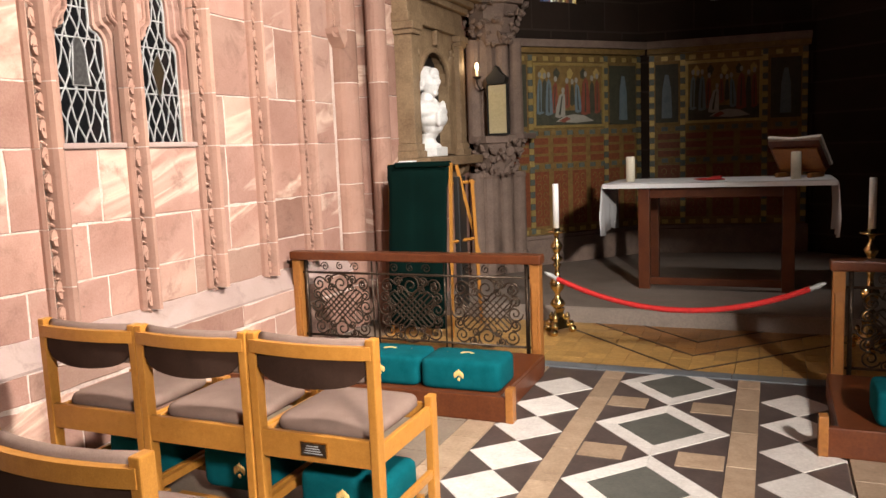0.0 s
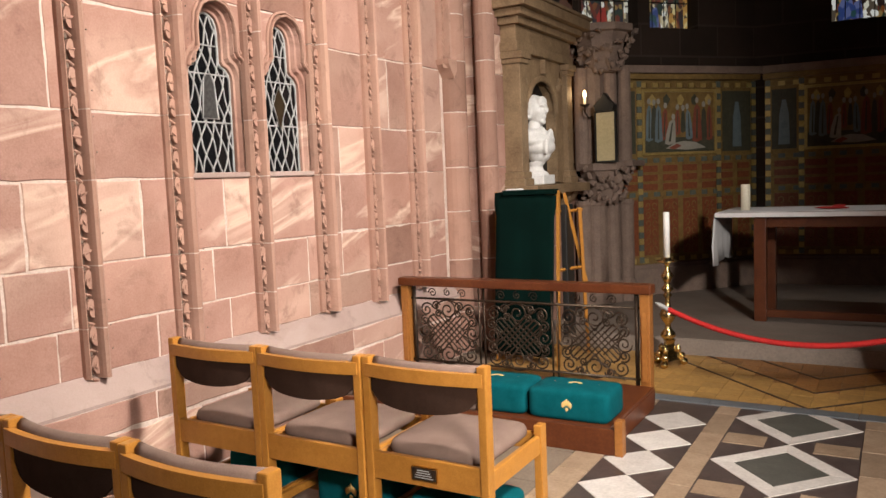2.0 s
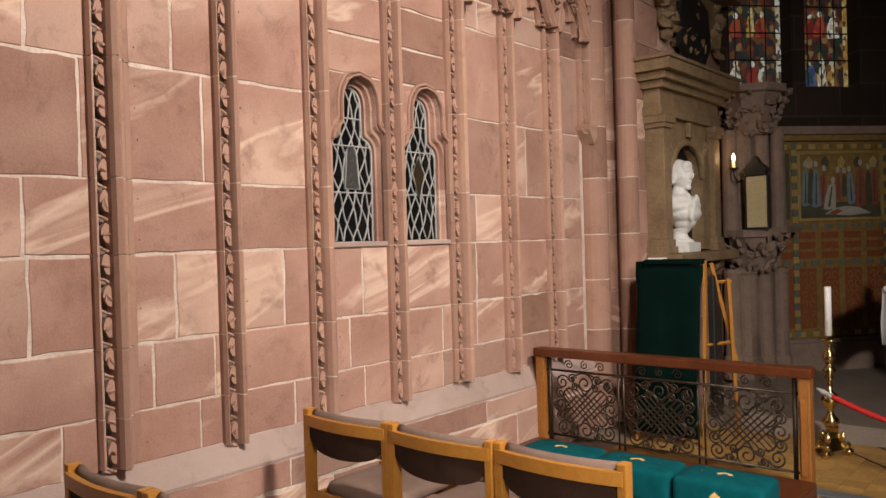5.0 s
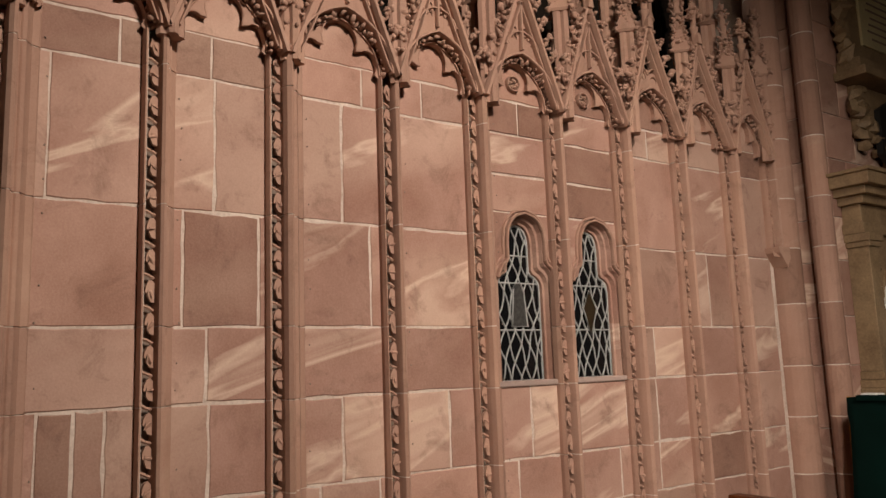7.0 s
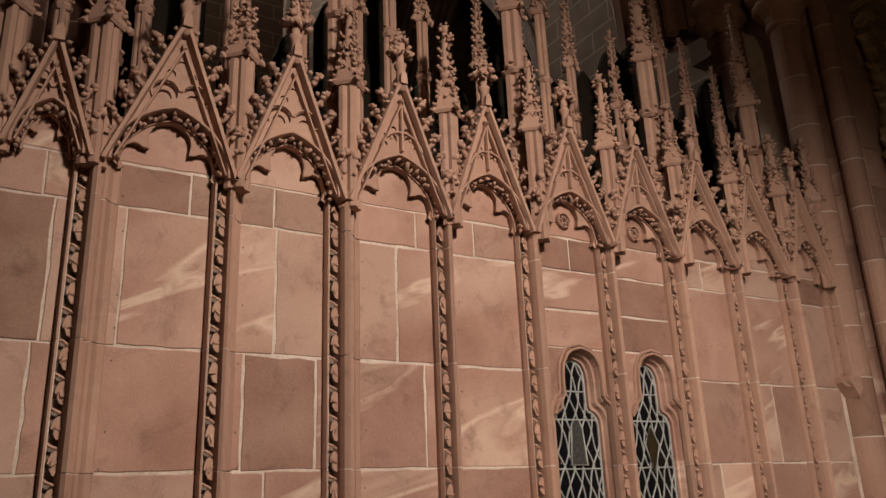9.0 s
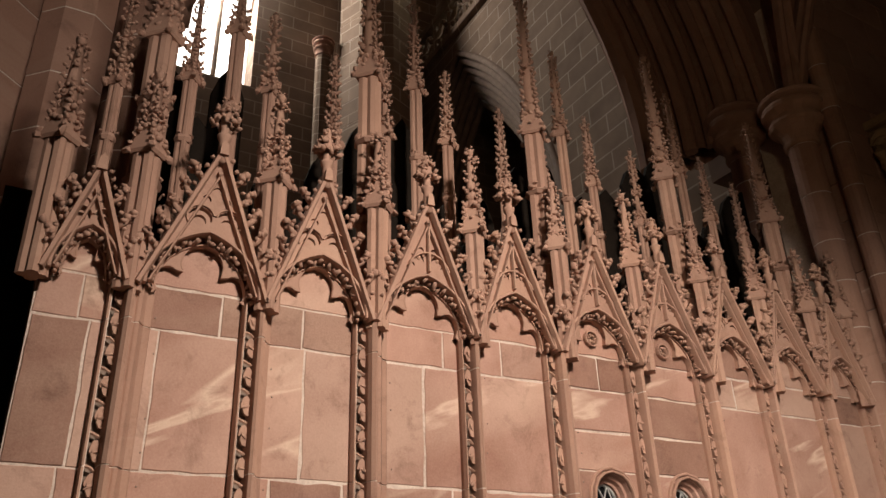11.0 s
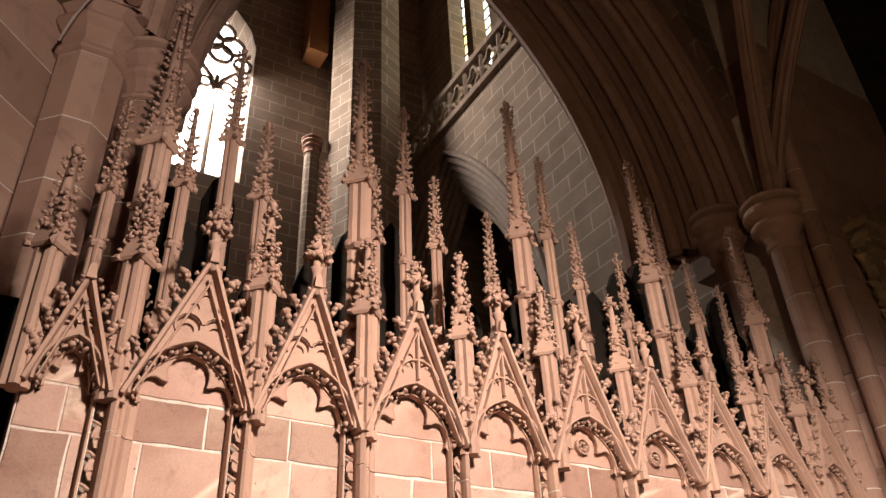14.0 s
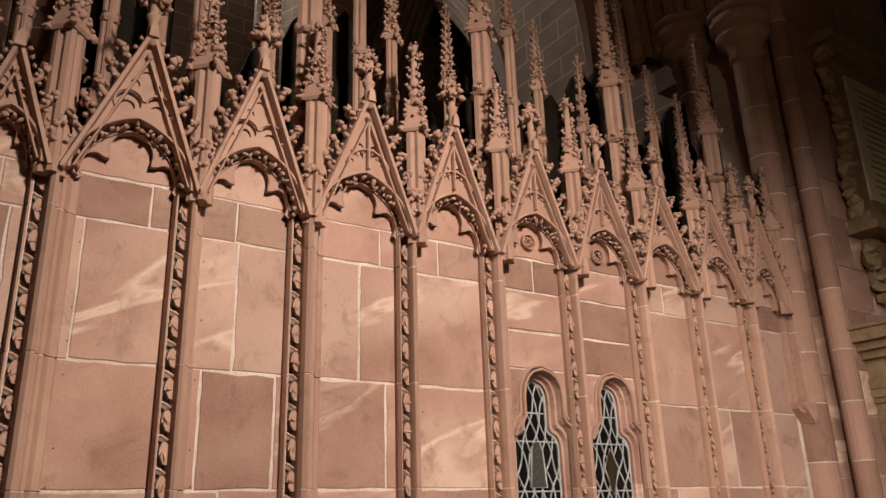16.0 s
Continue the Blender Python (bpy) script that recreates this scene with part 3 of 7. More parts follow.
def leaded_window(num, yc, edge0, edge1, medallion):
    win = new(f"window_{num}")
    tagged(win, "narrow dark leaded window with pale lead cames in a sandstone surround", "window", kind="structure")
    rings = [(0.0, lancet(yc, 0.042)), (-0.026, lancet(yc, 0.036)), (-0.028, lancet(yc, 0.022)), (-0.055, lancet(yc, 0.014)), (-0.058, lancet(yc, 0.0)), (-0.16, lancet(yc, 0.0))]
    bm = bmesh.new()
    vr = [[bm.verts.new((x, y, z)) for y, z in ring] for x, ring in rings]
    n = len(vr[0])
    for A, B in zip(vr, vr[1:]):
        for k in range(n):
            bm.faces.new((A[k], A[(k + 1) % n], B[(k + 1) % n], B[k]))
    outer = [bm.verts.new((0, y, z)) for y, z in ((edge1, 1.552), (edge1, 2.52), (edge0, 2.52), (edge0, 1.552))]
    es = [bm.edges.get((vr[0][k], vr[0][(k + 1) % n])) for k in range(n)]
    es += [bm.edges.new((outer[k], outer[(k + 1) % 4])) for k in range(4)]
    bmesh.ops.triangle_fill(bm, use_beauty=True, edges=es)
    back = [bm.verts.new((-0.16, v.co.y, v.co.z)) for v in outer]
    for k in range(4):
        bm.faces.new((outer[k], outer[(k + 1) % 4], back[(k + 1) % 4], back[k]))
    part("surround", bm, M_stone, win, "sandstone surround with moulded reveal")
    bm = bmesh.new()
    for off, pr in ((0.052, 0.026), (0.074, 0.014)):
        pts = [p for p in lancet(yc, off) if p[1] > 2.12]
        strip(bm, pts, 0.017, -0.002, pr)
    part("hood_moulding", bm, M_carve, win)
    bm = bmesh.new()
    box(bm, -0.1, edge0 + 0.05, 1.545, 0.018, edge1 - 0.05, 1.575, 0.006)
    part("window_sill", bm, M_sill, win)
    bm = bmesh.new()
    prism(bm, lancet(yc, 0.004), -0.094, -0.086, "x")
    part("pane", bm, M_glass, win, "dark old glass")
    bm = bmesh.new()
    poly = lancet(yc, 0.0)
    rr = random.Random(num)
    # lozenge cames, each pair bowing in and out down the light
    for fam in (1, -1):
        for k in range(-9, 10):
            run = []
            for s in range(0, 101):
                z = 1.57 + 0.92 * s / 100
                y = yc + k * 0.072 + fam * ((z - 1.57) * 0.36 + 0.010 * math.sin(z * 23 + k * 1.7) ) + 0.004 * math.sin(k * 5 + num)
                if inside((y, z), poly):
                    run.append((-0.082, y, z))
                else:
                    if len(run) > 3:
                        tube(bm, run[::2] + [run[-1]], 0.0050, 5)
                    run = []
            if len(run) > 3:
                tube(bm, run[::2] + [run[-1]], 0.0050, 5)
    for z in (1.86, 2.13, 2.29):
        ys = [yc - 0.2 + 0.4 * s / 60 for s in range(61) if inside((yc - 0.2 + 0.4 * s / 60, z), poly)]
        tube(bm, [(-0.083, ys[0], z), (-0.083, ys[-1], z)], 0.005, 5)
    tube(bm, [(-0.082, y, z) for y, z in lancet(yc, -0.006)], 0.008, 5, True)
    part("lead_cames", bm, M_lead, win, "pale lead cames in a lozenge pattern", True)
    bm = bmesh.new()
    prism(bm, medallion, -0.082, -0.076, "x")
    part("old_glass_panel", bm, M_smoky if num == 3 else M_amber, win)
    bm = bmesh.new()
    tube(bm, [(-0.075, y, z) for y, z in medallion], 0.006, 5, True)
    part("panel_lead", bm, M_lead, win, smooth=True)


leaded_window(3, 3.275, 2.955, 3.53, [(3.215, 1.88), (3.335, 1.88), (3.315, 2.08), (3.295, 2.13), (3.255, 2.13), (3.235, 2.08)])
leaded_window(4, 3.853, 3.53, 4.115, [(3.853, 1.83), (3.913, 1.99), (3.853, 2.1), (3.793, 1.99)])


# ---- upright mouldings
def rib(i, y):
    major = i in MAJOR
    g = tagged(new("wall_rib"), "moulded sandstone rib with a carved chain in its hollow" if not major else "broad moulded sandstone rib with shafts and carved chain", "rib", "ribs of the screen wall", "structure")
    prof = [(-0.068, -0.01), (-0.070, 0.030), (-0.064, 0.056), (-0.056, 0.052), (-0.053, 0.002), (-0.010, 0.002), (-0.006, 0.066), (-0.002, 0.088), (0.010, 0.098), (0.022, 0.090), (0.028, 0.064), (0.034, 0.050), (0.044, 0.046), (0.050, 0.024), (0.070, 0.008), (0.092, -0.01)]
    if major:
        prof = [(-0.070, -0.01), (-0.072, 0.024), (-0.065, 0.048), (-0.056, 0.044), (-0.053, 0.002), (-0.012, 0.002), (-0.008, 0.07), (0.0, 0.10), (0.016, 0.115), (0.03, 0.104), (0.036, 0.06), (0.046, 0.05), (0.054, 0.056), (0.068, 0.058), (0.08, 0.036), (0.092, 0.018), (0.118, 0.009), (0.134, -0.01)]
    z_lo = 0.645 if i % 2 else 0.62
    if i == 10:
        z_lo = 2.46
    zs = [z_lo] + [c[1] for c in COURSES if c[1] > z_lo + 0.1 and c[1] < 3.3]
    for a, b in zip(zs, zs[1:]):
        bm = bmesh.new()
        e = RND.uniform(-0.003, 0.003)
        prism(bm, [(x + e * 0.3, y + dy) for dy, x in prof], a + 0.003, b - 0.003, "z")
        part("shaft", bm, M_carve, g)
    bm = bmesh.new()
    cy0 = sum(dy for dy, x in prof) / len(prof)
    prism(bm, [(x - 0.004, y + cy0 + (dy - cy0) * 0.95) for dy, x in prof], z_lo, zs[-1], "z")
    part("joint_core", bm, M_mortar, g)
    # brown strip along the hollow's floor, deepening its shade by colour
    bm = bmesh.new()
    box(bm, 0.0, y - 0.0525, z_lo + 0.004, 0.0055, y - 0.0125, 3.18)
    part("hollow_floor", bm, M_brown, g, "floor of the hollow, coloured brown for its shade")
    # carved links in the hollow, parted by slanting cuts
    bm = bmesh.new()
    z = z_lo + 0.02
    while z < 3.10:
        h = 0.078 + RND.uniform(-0.006, 0.006)
        j = RND.uniform(-0.005, 0.005)
        x = 0.043 + RND.uniform(-0.003, 0.004)
        prism(bm, [(y - 0.036, z + 0.028 + j), (y - 0.026, z + 0.006), (y - 0.009, z), (y - 0.009, z + h), (y - 0.020, z + h + 0.014), (y - 0.034, z + h + 0.008 + j), (y - 0.043, z + h - 0.014), (y - 0.046, z + h - 0.034), (y - 0.040, z + h - 0.040), (y - 0.032, z + h - 0.020)] , x - 0.022, x, "x")
        tube(bm, [(x - 0.014, y - 0.052, z - 0.012), (x - 0.002, y - 0.038, z - 0.020 + j), (x - 0.010, y - 0.012, z - 0.032)], 0.0075, 5)
        lump(bm, (x, y - 0.022, z + h * 0.55), (0.008, 0.008, 0.024), 0.4)
        z += 0.133
    tagged(part("carved_chain", bm, M_carve, g, "undercut chain carving"), kind="stuff")
    # small brown dots standing in for the dark of holes beside the rib
    bm = bmesh.new()
    z = z_lo + 0.1
    while z < 3.1:
        lump(bm, (0.004, y + (0.142 if major else 0.094) + RND.uniform(-0.004, 0.012), z + RND.uniform(-0.03, 0.03)), (0.004, 0.004, 0.005), 0.26)
        z += RND.choice((0.13, 0.15, 0.29))
    tagged(part("dark_peg", bm, M_brown, g), kind="stuff")
    if i == 10:
        bm = bmesh.new()
        prism(bm, [(y - 0.10, 2.46), (y + 0.12, 2.46), (y + 0.1, 2.42), (y + 0.03, 2.36), (y + 0.0, 2.31), (y - 0.04, 2.36), (y - 0.09, 2.42)], 0, 0.12, "x")
        for k in range(5):
            lump(bm, (0.08, y - 0.06 + 0.04 * k, 2.42), 0.035, 0.3)
        part("corbel", bm, M_carve, g, "small carved corbel")
    return g


for i, y in enumerate(RIBS):
    if i:
        rib(i, y)


# ---- cusped arches under gables
def leaf_cluster(bm, c, r, n, up=1.0):
    for k in range(int(n * 1.7)):
        a = k * 2.399 + RND.random()
        q = RND.uniform(0.55, 0.95) * r
        lump(bm, (c[0] + q * math.cos(a) * 0.8, c[1] + q * math.sin(a), c[2] + RND.uniform(-0.6, 0.7) * r * up), (r * RND.uniform(0.22, 0.36), r * RND.uniform(0.14, 0.25), r * RND.uniform(0.10, 0.2)), 0.45)


def canopy(i):
    y0, y1 = RIBS[i] + 0.02, RIBS[i + 1] - 0.02
    ya = APEX[i]
    small = i == 0
    zs, za = 3.188, 3.905 if not small else 3.68
    X = 0.15
    g = tagged(new("arch_canopy"), "carved sandstone gable over a cusped arch with leaf crockets and finial", "canopy", "canopies of the screen wall", "structure")
    hw = (y1 - y0) / 2
    c = ya + ((y0 + y1) / 2 - ya) * 0.5
    yl, yr = c - hw, c + hw
    top = za - 0.03
    w = hw - 0.026
    q = (w - 0.036) / 0.236

    def pointed(off, n=12):
        ww = w + off
        rise = (0.262 if not small else 0.19) + off * 0.9
        pts = []
        for k in range(n + 1):
            t = k / n
            y = ww * math.cos(t * math.pi / 2) ** 0.9 if t < 1 else 0.0
            pts.append((c + y, zs - 0.03 + (rise + 0.03) * (math.sin(t * math.pi / 2) ** 0.95 * 0.84 + 0.16 * t ** 3)))
        return pts + [(2 * c - y, z) for y, z in pts[-2::-1]]

    def trefoil():
        f = 1.0 if not small else 0.75
        side = [(c + q * (0.166 + 0.066 * math.cos(radians(a))), zs + 0.022 * f + 0.078 * f * math.sin(radians(a))) for a in (-42, -12, 8, 28, 48, 68, 88, 108, 124)]
        tip = [(c + q * 0.098, zs + 0.082 * f)]
        head = [(c + q * 0.11 * math.cos(radians(a)), zs + 0.128 * f + 0.098 * f * math.sin(radians(a))) for a in (-20, 0, 18, 36, 54, 72, 90)]
        half = side + tip + head
        return half + [(2 * c - y, z) for y, z in half[-2::-1]]

    def face_between(bm, inner, outer, x, depth, holes=()):
        """A face at x between an open inner curve and an outer outline, with a reveal along the inner curve."""
        vs = [bm.verts.new((x, y, z)) for y, z in inner + outer]
        es = [bm.edges.new((vs[k], vs[(k + 1) % len(vs)])) for k in range(len(vs))]
        for hole in holes:
            hv = [bm.verts.new((x, y, z)) for y, z in hole]
            hb = [bm.verts.new((x - 0.04, y, z)) for y, z in hole]
            m = len(hv)
            es += [bm.edges.new((hv[k], hv[(k + 1) % m])) for k in range(m)]
            for k in range(m):
                bm.faces.new((hv[k], hb[k], hb[(k + 1) % m], hv[(k + 1) % m]))
            bm.faces.new(hb)
        bmesh.ops.triangle_fill(bm, use_beauty=True, edges=es)
        n = len(inner)
        back = [bm.verts.new((depth, v.co.y, v.co.z)) for v in vs[:n]]
        for k in range(n - 1):
            bm.faces.new((vs[k], vs[k + 1], back[k + 1], back[k]))
    curve = trefoil()
    arch_out, arch_in = pointed(0.0), pointed(-0.036)
    bm = bmesh.new()
    holes = []

    def crescent(cy, cz, r, tilt, w2):
        out = arc(cy, cz, r, tilt - 85, tilt + 95, 9)
        return out + arc(cy - w2 * math.cos(radians(tilt)), cz - w2 * math.sin(radians(tilt)), r * 0.93, tilt + 82, tilt - 72, 8)
    if i in (0, 1, 2, 7, 8, 9):
        u = 1.0 if not small else 0.7
        for sgn in (1, -1):
            holes.append(crescent(ya + sgn * 0.066 * u, zs + 0.342 * u, 0.056 * u, 72 if sgn < 0 else 62, 0.016))
            holes.append(crescent(ya + (sgn * 0.066 - 0.004) * u, zs + 0.324 * u, 0.033 * u, 75 if sgn < 0 else 60, 0.012))
            holes.append(crescent(ya + sgn * 0.047 * u, zs + 0.445 * u, 0.022 * u, 60, 0.009))
        holes.append(crescent(ya, zs + 0.50 * u, 0.02 * u, 80, 0.008))
    else:
        for sgn in (1, -1):
            for dy, dz, rr in ((0.05, 0.36, 0.028), (0.098, 0.325, 0.02), (0.04, 0.42, 0.018)):
                holes.append(crescent(ya + sgn * dy, zs + dz, rr, 75, 0.012))
    face_between(bm, arch_out, [(yl, zs - 0.03), (ya, top), (yr, zs - 0.03)], 0.092, 0.012, holes)
    part("gable_face", bm, M_carve, g)
    bm = bmesh.new()
    face_between(bm, curve, [(arch_in[-1][0], zs - 0.045)] + arch_in[::-1] + [(arch_in[0][0], zs - 0.045)], 0.040, 0.0)
    part("cusped_plate", bm, M_carve, g)
    bm = bmesh.new()
    rows = [[bm.verts.new((0.016, *p)), bm.verts.new((0.012, *r))] for p, r in zip(arch_in, arch_out)]
    for A, B in zip(rows, rows[1:]):
        bm.faces.new((A[0], A[1], B[1], B[0]))
    part("arch_hollow", bm, M_carve, g)
    bm = bmesh.new()
    tube(bm, [(0.036, y, z) for y, z in curve], 0.006, 5)
    part("cusped_edge", bm, M_carve, g)
    bm = bmesh.new()
    strip(bm, pointed(0.008), 0.017, 0.08, 0.118)
    strip(bm, pointed(-0.036), 0.009, 0.012, 0.052)
    part("arch_moulding", bm, M_carve, g)
    bm = bmesh.new()
    pts = pointed(-0.019, 15)
    for k, (y, z) in enumerate(pts):
        lump(bm, (0.062, y + RND.uniform(-0.006, 0.006), z + RND.uniform(-0.006, 0.006)), (0.026, 0.012, 0.010), 0.45)
        if k % 2:
            lump(bm, (0.085, y + RND.uniform(-0.012, 0.012), z), (0.022, 0.011, 0.013), 0.45)
    tagged(part("leaf_carving", bm, M_carve, g, "undercut leaf carving in the arch hollow", True), kind="stuff")
    # straight gable mouldings
    for sgn, ye in ((1, yr + 0.012), (-1, yl - 0.012)):
        bm = bmesh.new()
        a, b = (ye, zs - 0.04), (ya, za)
        strip(bm, [a, b], 0.030, 0.05, 0.138)
        off = -0.046 * sgn
        strip(bm, [(ye + off, zs - 0.02), (ya + off * 0.2, za - 0.125)], 0.012, 0.08, 0.122)
        part("coping", bm, M_carve, g)
        bm = bmesh.new()
        m = 5 if not small else 3
        for k in range(11):
            t = 0.12 + 0.078 * k
            lump(bm, (X - 0.01, ye + (ya - ye) * t + sgn * 0.02, zs + (za - zs) * t + 0.012), (0.014, 0.012, 0.012), 0.4)
        for k in range(m):
            t = 0.22 + 0.68 * k / m
            p = Vector((ye, zs)) * (1 - t) + Vector((ya, za)) * t
            tube(bm, [(X - 0.04, p.x, p.y - 0.02), (X - 0.03, p.x + sgn * 0.035, p.y + 0.01), (X - 0.02, p.x + sgn * 0.05, p.y + 0.045)], [0.018, 0.014, 0.010], 6)
            for q in range(4):
                lump(bm, (X - 0.02 + RND.uniform(-0.025, 0.02), p.x + sgn * (0.052 + RND.uniform(-0.02, 0.02)), p.y + 0.05 + RND.uniform(-0.02, 0.016)), (0.016, 0.013, 0.010), 0.45)
            lump(bm, (X - 0.025, p.x + sgn * 0.06, p.y + 0.056), (0.03, 0.022, 0.018), 0.4)
            lump(bm, (X - 0.02, p.x + sgn * 0.04, p.y + 0.03), (0.026, 0.014, 0.016), 0.4)
            lump(bm, (X - 0.05, p.x + sgn * 0.05, p.y + 0.03), (0.02, 0.016, 0.02), 0.4)
        part("crocket", bm, M_carve, g, "row of leaf crockets", True)
    # tracery on the gable face
    bm = bmesh.new()
    if i in (0, 1, 2, 7, 8, 9):
        for sgn in (1, -1):
            strip(bm, arc(ya + sgn * 0.066 * u, zs + 0.342 * u, 0.064 * u, -30 if sgn > 0 else 210, 165 if sgn > 0 else 15, 9), 0.009, 0.085, 0.104)
    else:
        strip(bm, [(ya, zs + 0.29), (ya, za - 0.13)], 0.016, 0.08, 0.122)
        strip(bm, arc(ya, zs + 0.275, 0.125, 14, 166, 10), 0.013, 0.08, 0.118)
        for sgn in (1, -1):
            for k in range(3):
                lump(bm, (0.092, ya + sgn * (0.03 + 0.028 * k), zs + 0.37 + 0.016 * ((k + 1) % 2)), (0.014, 0.013, 0.013), 0.3)
    if i in (5, 6):
        strip(bm, arc(c, zs + 0.11, 0.045, 0, 330, 14), 0.012, 0.0, 0.03, True)
        for k in range(6):
            lump(bm, (0.02, c + 0.022 * math.cos(k), zs + 0.11 + 0.022 * math.sin(k)), 0.012, 0.3)
    part("tracery", bm, M_carve, g, "shallow carved tracery")
    bm = bmesh.new()
    prism(bm, [(ya - 0.022, za - 0.04), (ya + 0.022, za - 0.04), (ya + 0.016, za + 0.02), (ya, za + 0.04), (ya - 0.016, za + 0.02)], 0.05, X + 0.004, "x")
    part("apex_block", bm, M_carve, g)
    # finial: neck and a bunch of leaves
    if not small:
        bm = bmesh.new()
        big = 1.0 if i < 6 else 0.85
        lathe(bm, [(0.03, za - 0.07), (0.022, za + 0.05), (0.034, za + 0.075), (0.036, za + 0.09), (0.02, za + 0.10), (0.024, za + 0.16), (0.03, za + 0.22), (0.012, za + 0.3)], (X - 0.04, ya, 0), 10)
        leaf_cluster(bm, (X - 0.04, ya, za + 0.165), 0.082 * big, 16, 0.4)
        leaf_cluster(bm, (X - 0.04, ya, za + 0.225), 0.06 * big, 12, 0.5)
        leaf_cluster(bm, (X - 0.04, ya, za + 0.28), 0.036 * big, 6, 0.7)
        part("finial", bm, M_carve, g, "leafy poppyhead finial", True)
    return g


for i in range(10):
    canopy(i)


# ---- pinnacles
def diamond_post(bm, x, y, z0, z1, r):
    prism(bm, [(x + (r if k % 2 == 0 else r * 0.6) * math.cos(k * math.pi / 8), y + (r if k % 2 == 0 else r * 0.6) * math.sin(k * math.pi / 8)) if k % 4 == 0 else (x + r * (0.86 if k % 2 else 0.62) * math.cos(k * math.pi / 8), y + r * (0.86 if k % 2 else 0.62) * math.sin(k * math.pi / 8)) for k in range(16)], z0, z1, "z")


def crocketed_spire(bm, x, y, z0, z1, r, step=0.058):
    """A slim square spire with small hooked leaves up its four edges and a leafy head under a little cap."""
    lathe(bm, [(r, z0), (r * 0.42, z1)], (x, y, 0), 4)
    lathe(bm, [(r * 0.62, z0 + 0.01), (r * 0.26, z1 - 0.02)], (x, y, 0), 4, turn=math.pi / 4)
    z, k = z0 + 0.03, 0
    while z < z1 - 0.05:
        t = (z - z0) / (z1 - z0)
        rr = r * (1 - 0.58 * t)
        for q in range(4):
            if RND.random() < 0.1:
                continue
            a = q * math.pi / 2
            w = 0.013 + 0.006 * (1 - t)
            dz = RND.uniform(-0.008, 0.008)
            lump(bm, (x + (rr + w * 0.5) * math.cos(a), y + (rr + w * 0.5) * math.sin(a), z + dz), (w * 0.9, w * 0.9, w * 0.7), 0.35)
            lump(bm, (x + (rr + w * 1.3) * math.cos(a), y + (rr + w * 1.3) * math.sin(a), z + dz + w * 0.9), (w * 0.6, w * 0.6, w * 0.9), 0.4)
        z += step
        k += 1
    leaf_cluster(bm, (x, y, z1 - 0.03), r * 0.75 + 0.022, 9, 0.9)
    lathe(bm, [(r * 0.4, z1 - 0.01), (r * 0.62, z1 + 0.022), (r * 0.62, z1 + 0.036)], (x, y, 0), 4)
    leaf_cluster(bm, (x, y, z1 + 0.045), r * 0.4 + 0.012, 5, 0.6)
    leaf_cluster(bm, (x, y, z0 + 0.03), r * 1.25 + 0.02, 13, 1.3)
    leaf_cluster(bm, (x, y, z0 + (z1 - z0) * 0.4), r * 0.9 + 0.02, 9, 0.7)


def gablet(bm, x, y, z, r, h):
    """Steep four-sided gabled roof over the shaft, open beneath, with small leaf knobs at its corners and up its edges."""
    vs = [bm.verts.new((x + r * math.cos(a * math.pi / 2), y + r * math.sin(a * math.pi / 2), z)) for a in range(4)]
    low = [bm.verts.new((x + r * 0.86 * math.cos(a * math.pi / 2), y + r * 0.86 * math.sin(a * math.pi / 2), z - 0.016)) for a in range(4)]
    tip = bm.verts.new((x, y, z + h))
    for k in range(4):
        bm.faces.new((vs[k], vs[(k + 1) % 4], tip))
        bm.faces.new((low[k], low[(k + 1) % 4], vs[(k + 1) % 4], vs[k]))
    bm.faces.new(low[::-1])
    for a in range(4):
        t = a * math.pi / 2
        for q, sz in ((1.0, 0.022), (0.86, 0.016), (0.68, 0.016), (0.5, 0.015), (0.32, 0.014)):
            lump(bm, (x + (r * q + 0.008) * math.cos(t), y + (r * q + 0.008) * math.sin(t), z - 0.004 + h * (1 - q)), (sz, sz, sz * 0.8), 0.4)


def pinnacle(x, y, z_base, z_cap, z_top, r, label):
    g = tagged(new("pinnacle"), label, "pinnacle", "pinnacles of the screen", "structure")
    bm = bmesh.new()
    diamond_post(bm, x, y, z_base, z_cap, r)
    part("shaft", bm, M_carve, g)
    bm = bmesh.new()
    gablet(bm, x, y, z_cap, r * 1.45, r * 4.6)
    leaf_cluster(bm, (x, y, z_cap + r * 3.2), r * 0.9, 7, 0.9)
    for zz in (z_base + (z_cap - z_base) * 0.33, z_base + (z_cap - z_base) * 0.68):
        if z_cap - z_base > 0.9:
            lathe(bm, [(r, zz - 0.02), (r * 1.25, zz), (r * 1.05, zz + 0.02)], (x, y, 0), 8)
            leaf_cluster(bm, (x, y, zz + 0.03), r * 1.25, 8, 0.7)
    part("gablet", bm, M_carve, g)
    bm = bmesh.new()
    crocketed_spire(bm, x, y, z_cap + r * 1.2, z_top, r * 0.72)
    part("spire", bm, M_carve, g, "crocketed spire", True)
    return g


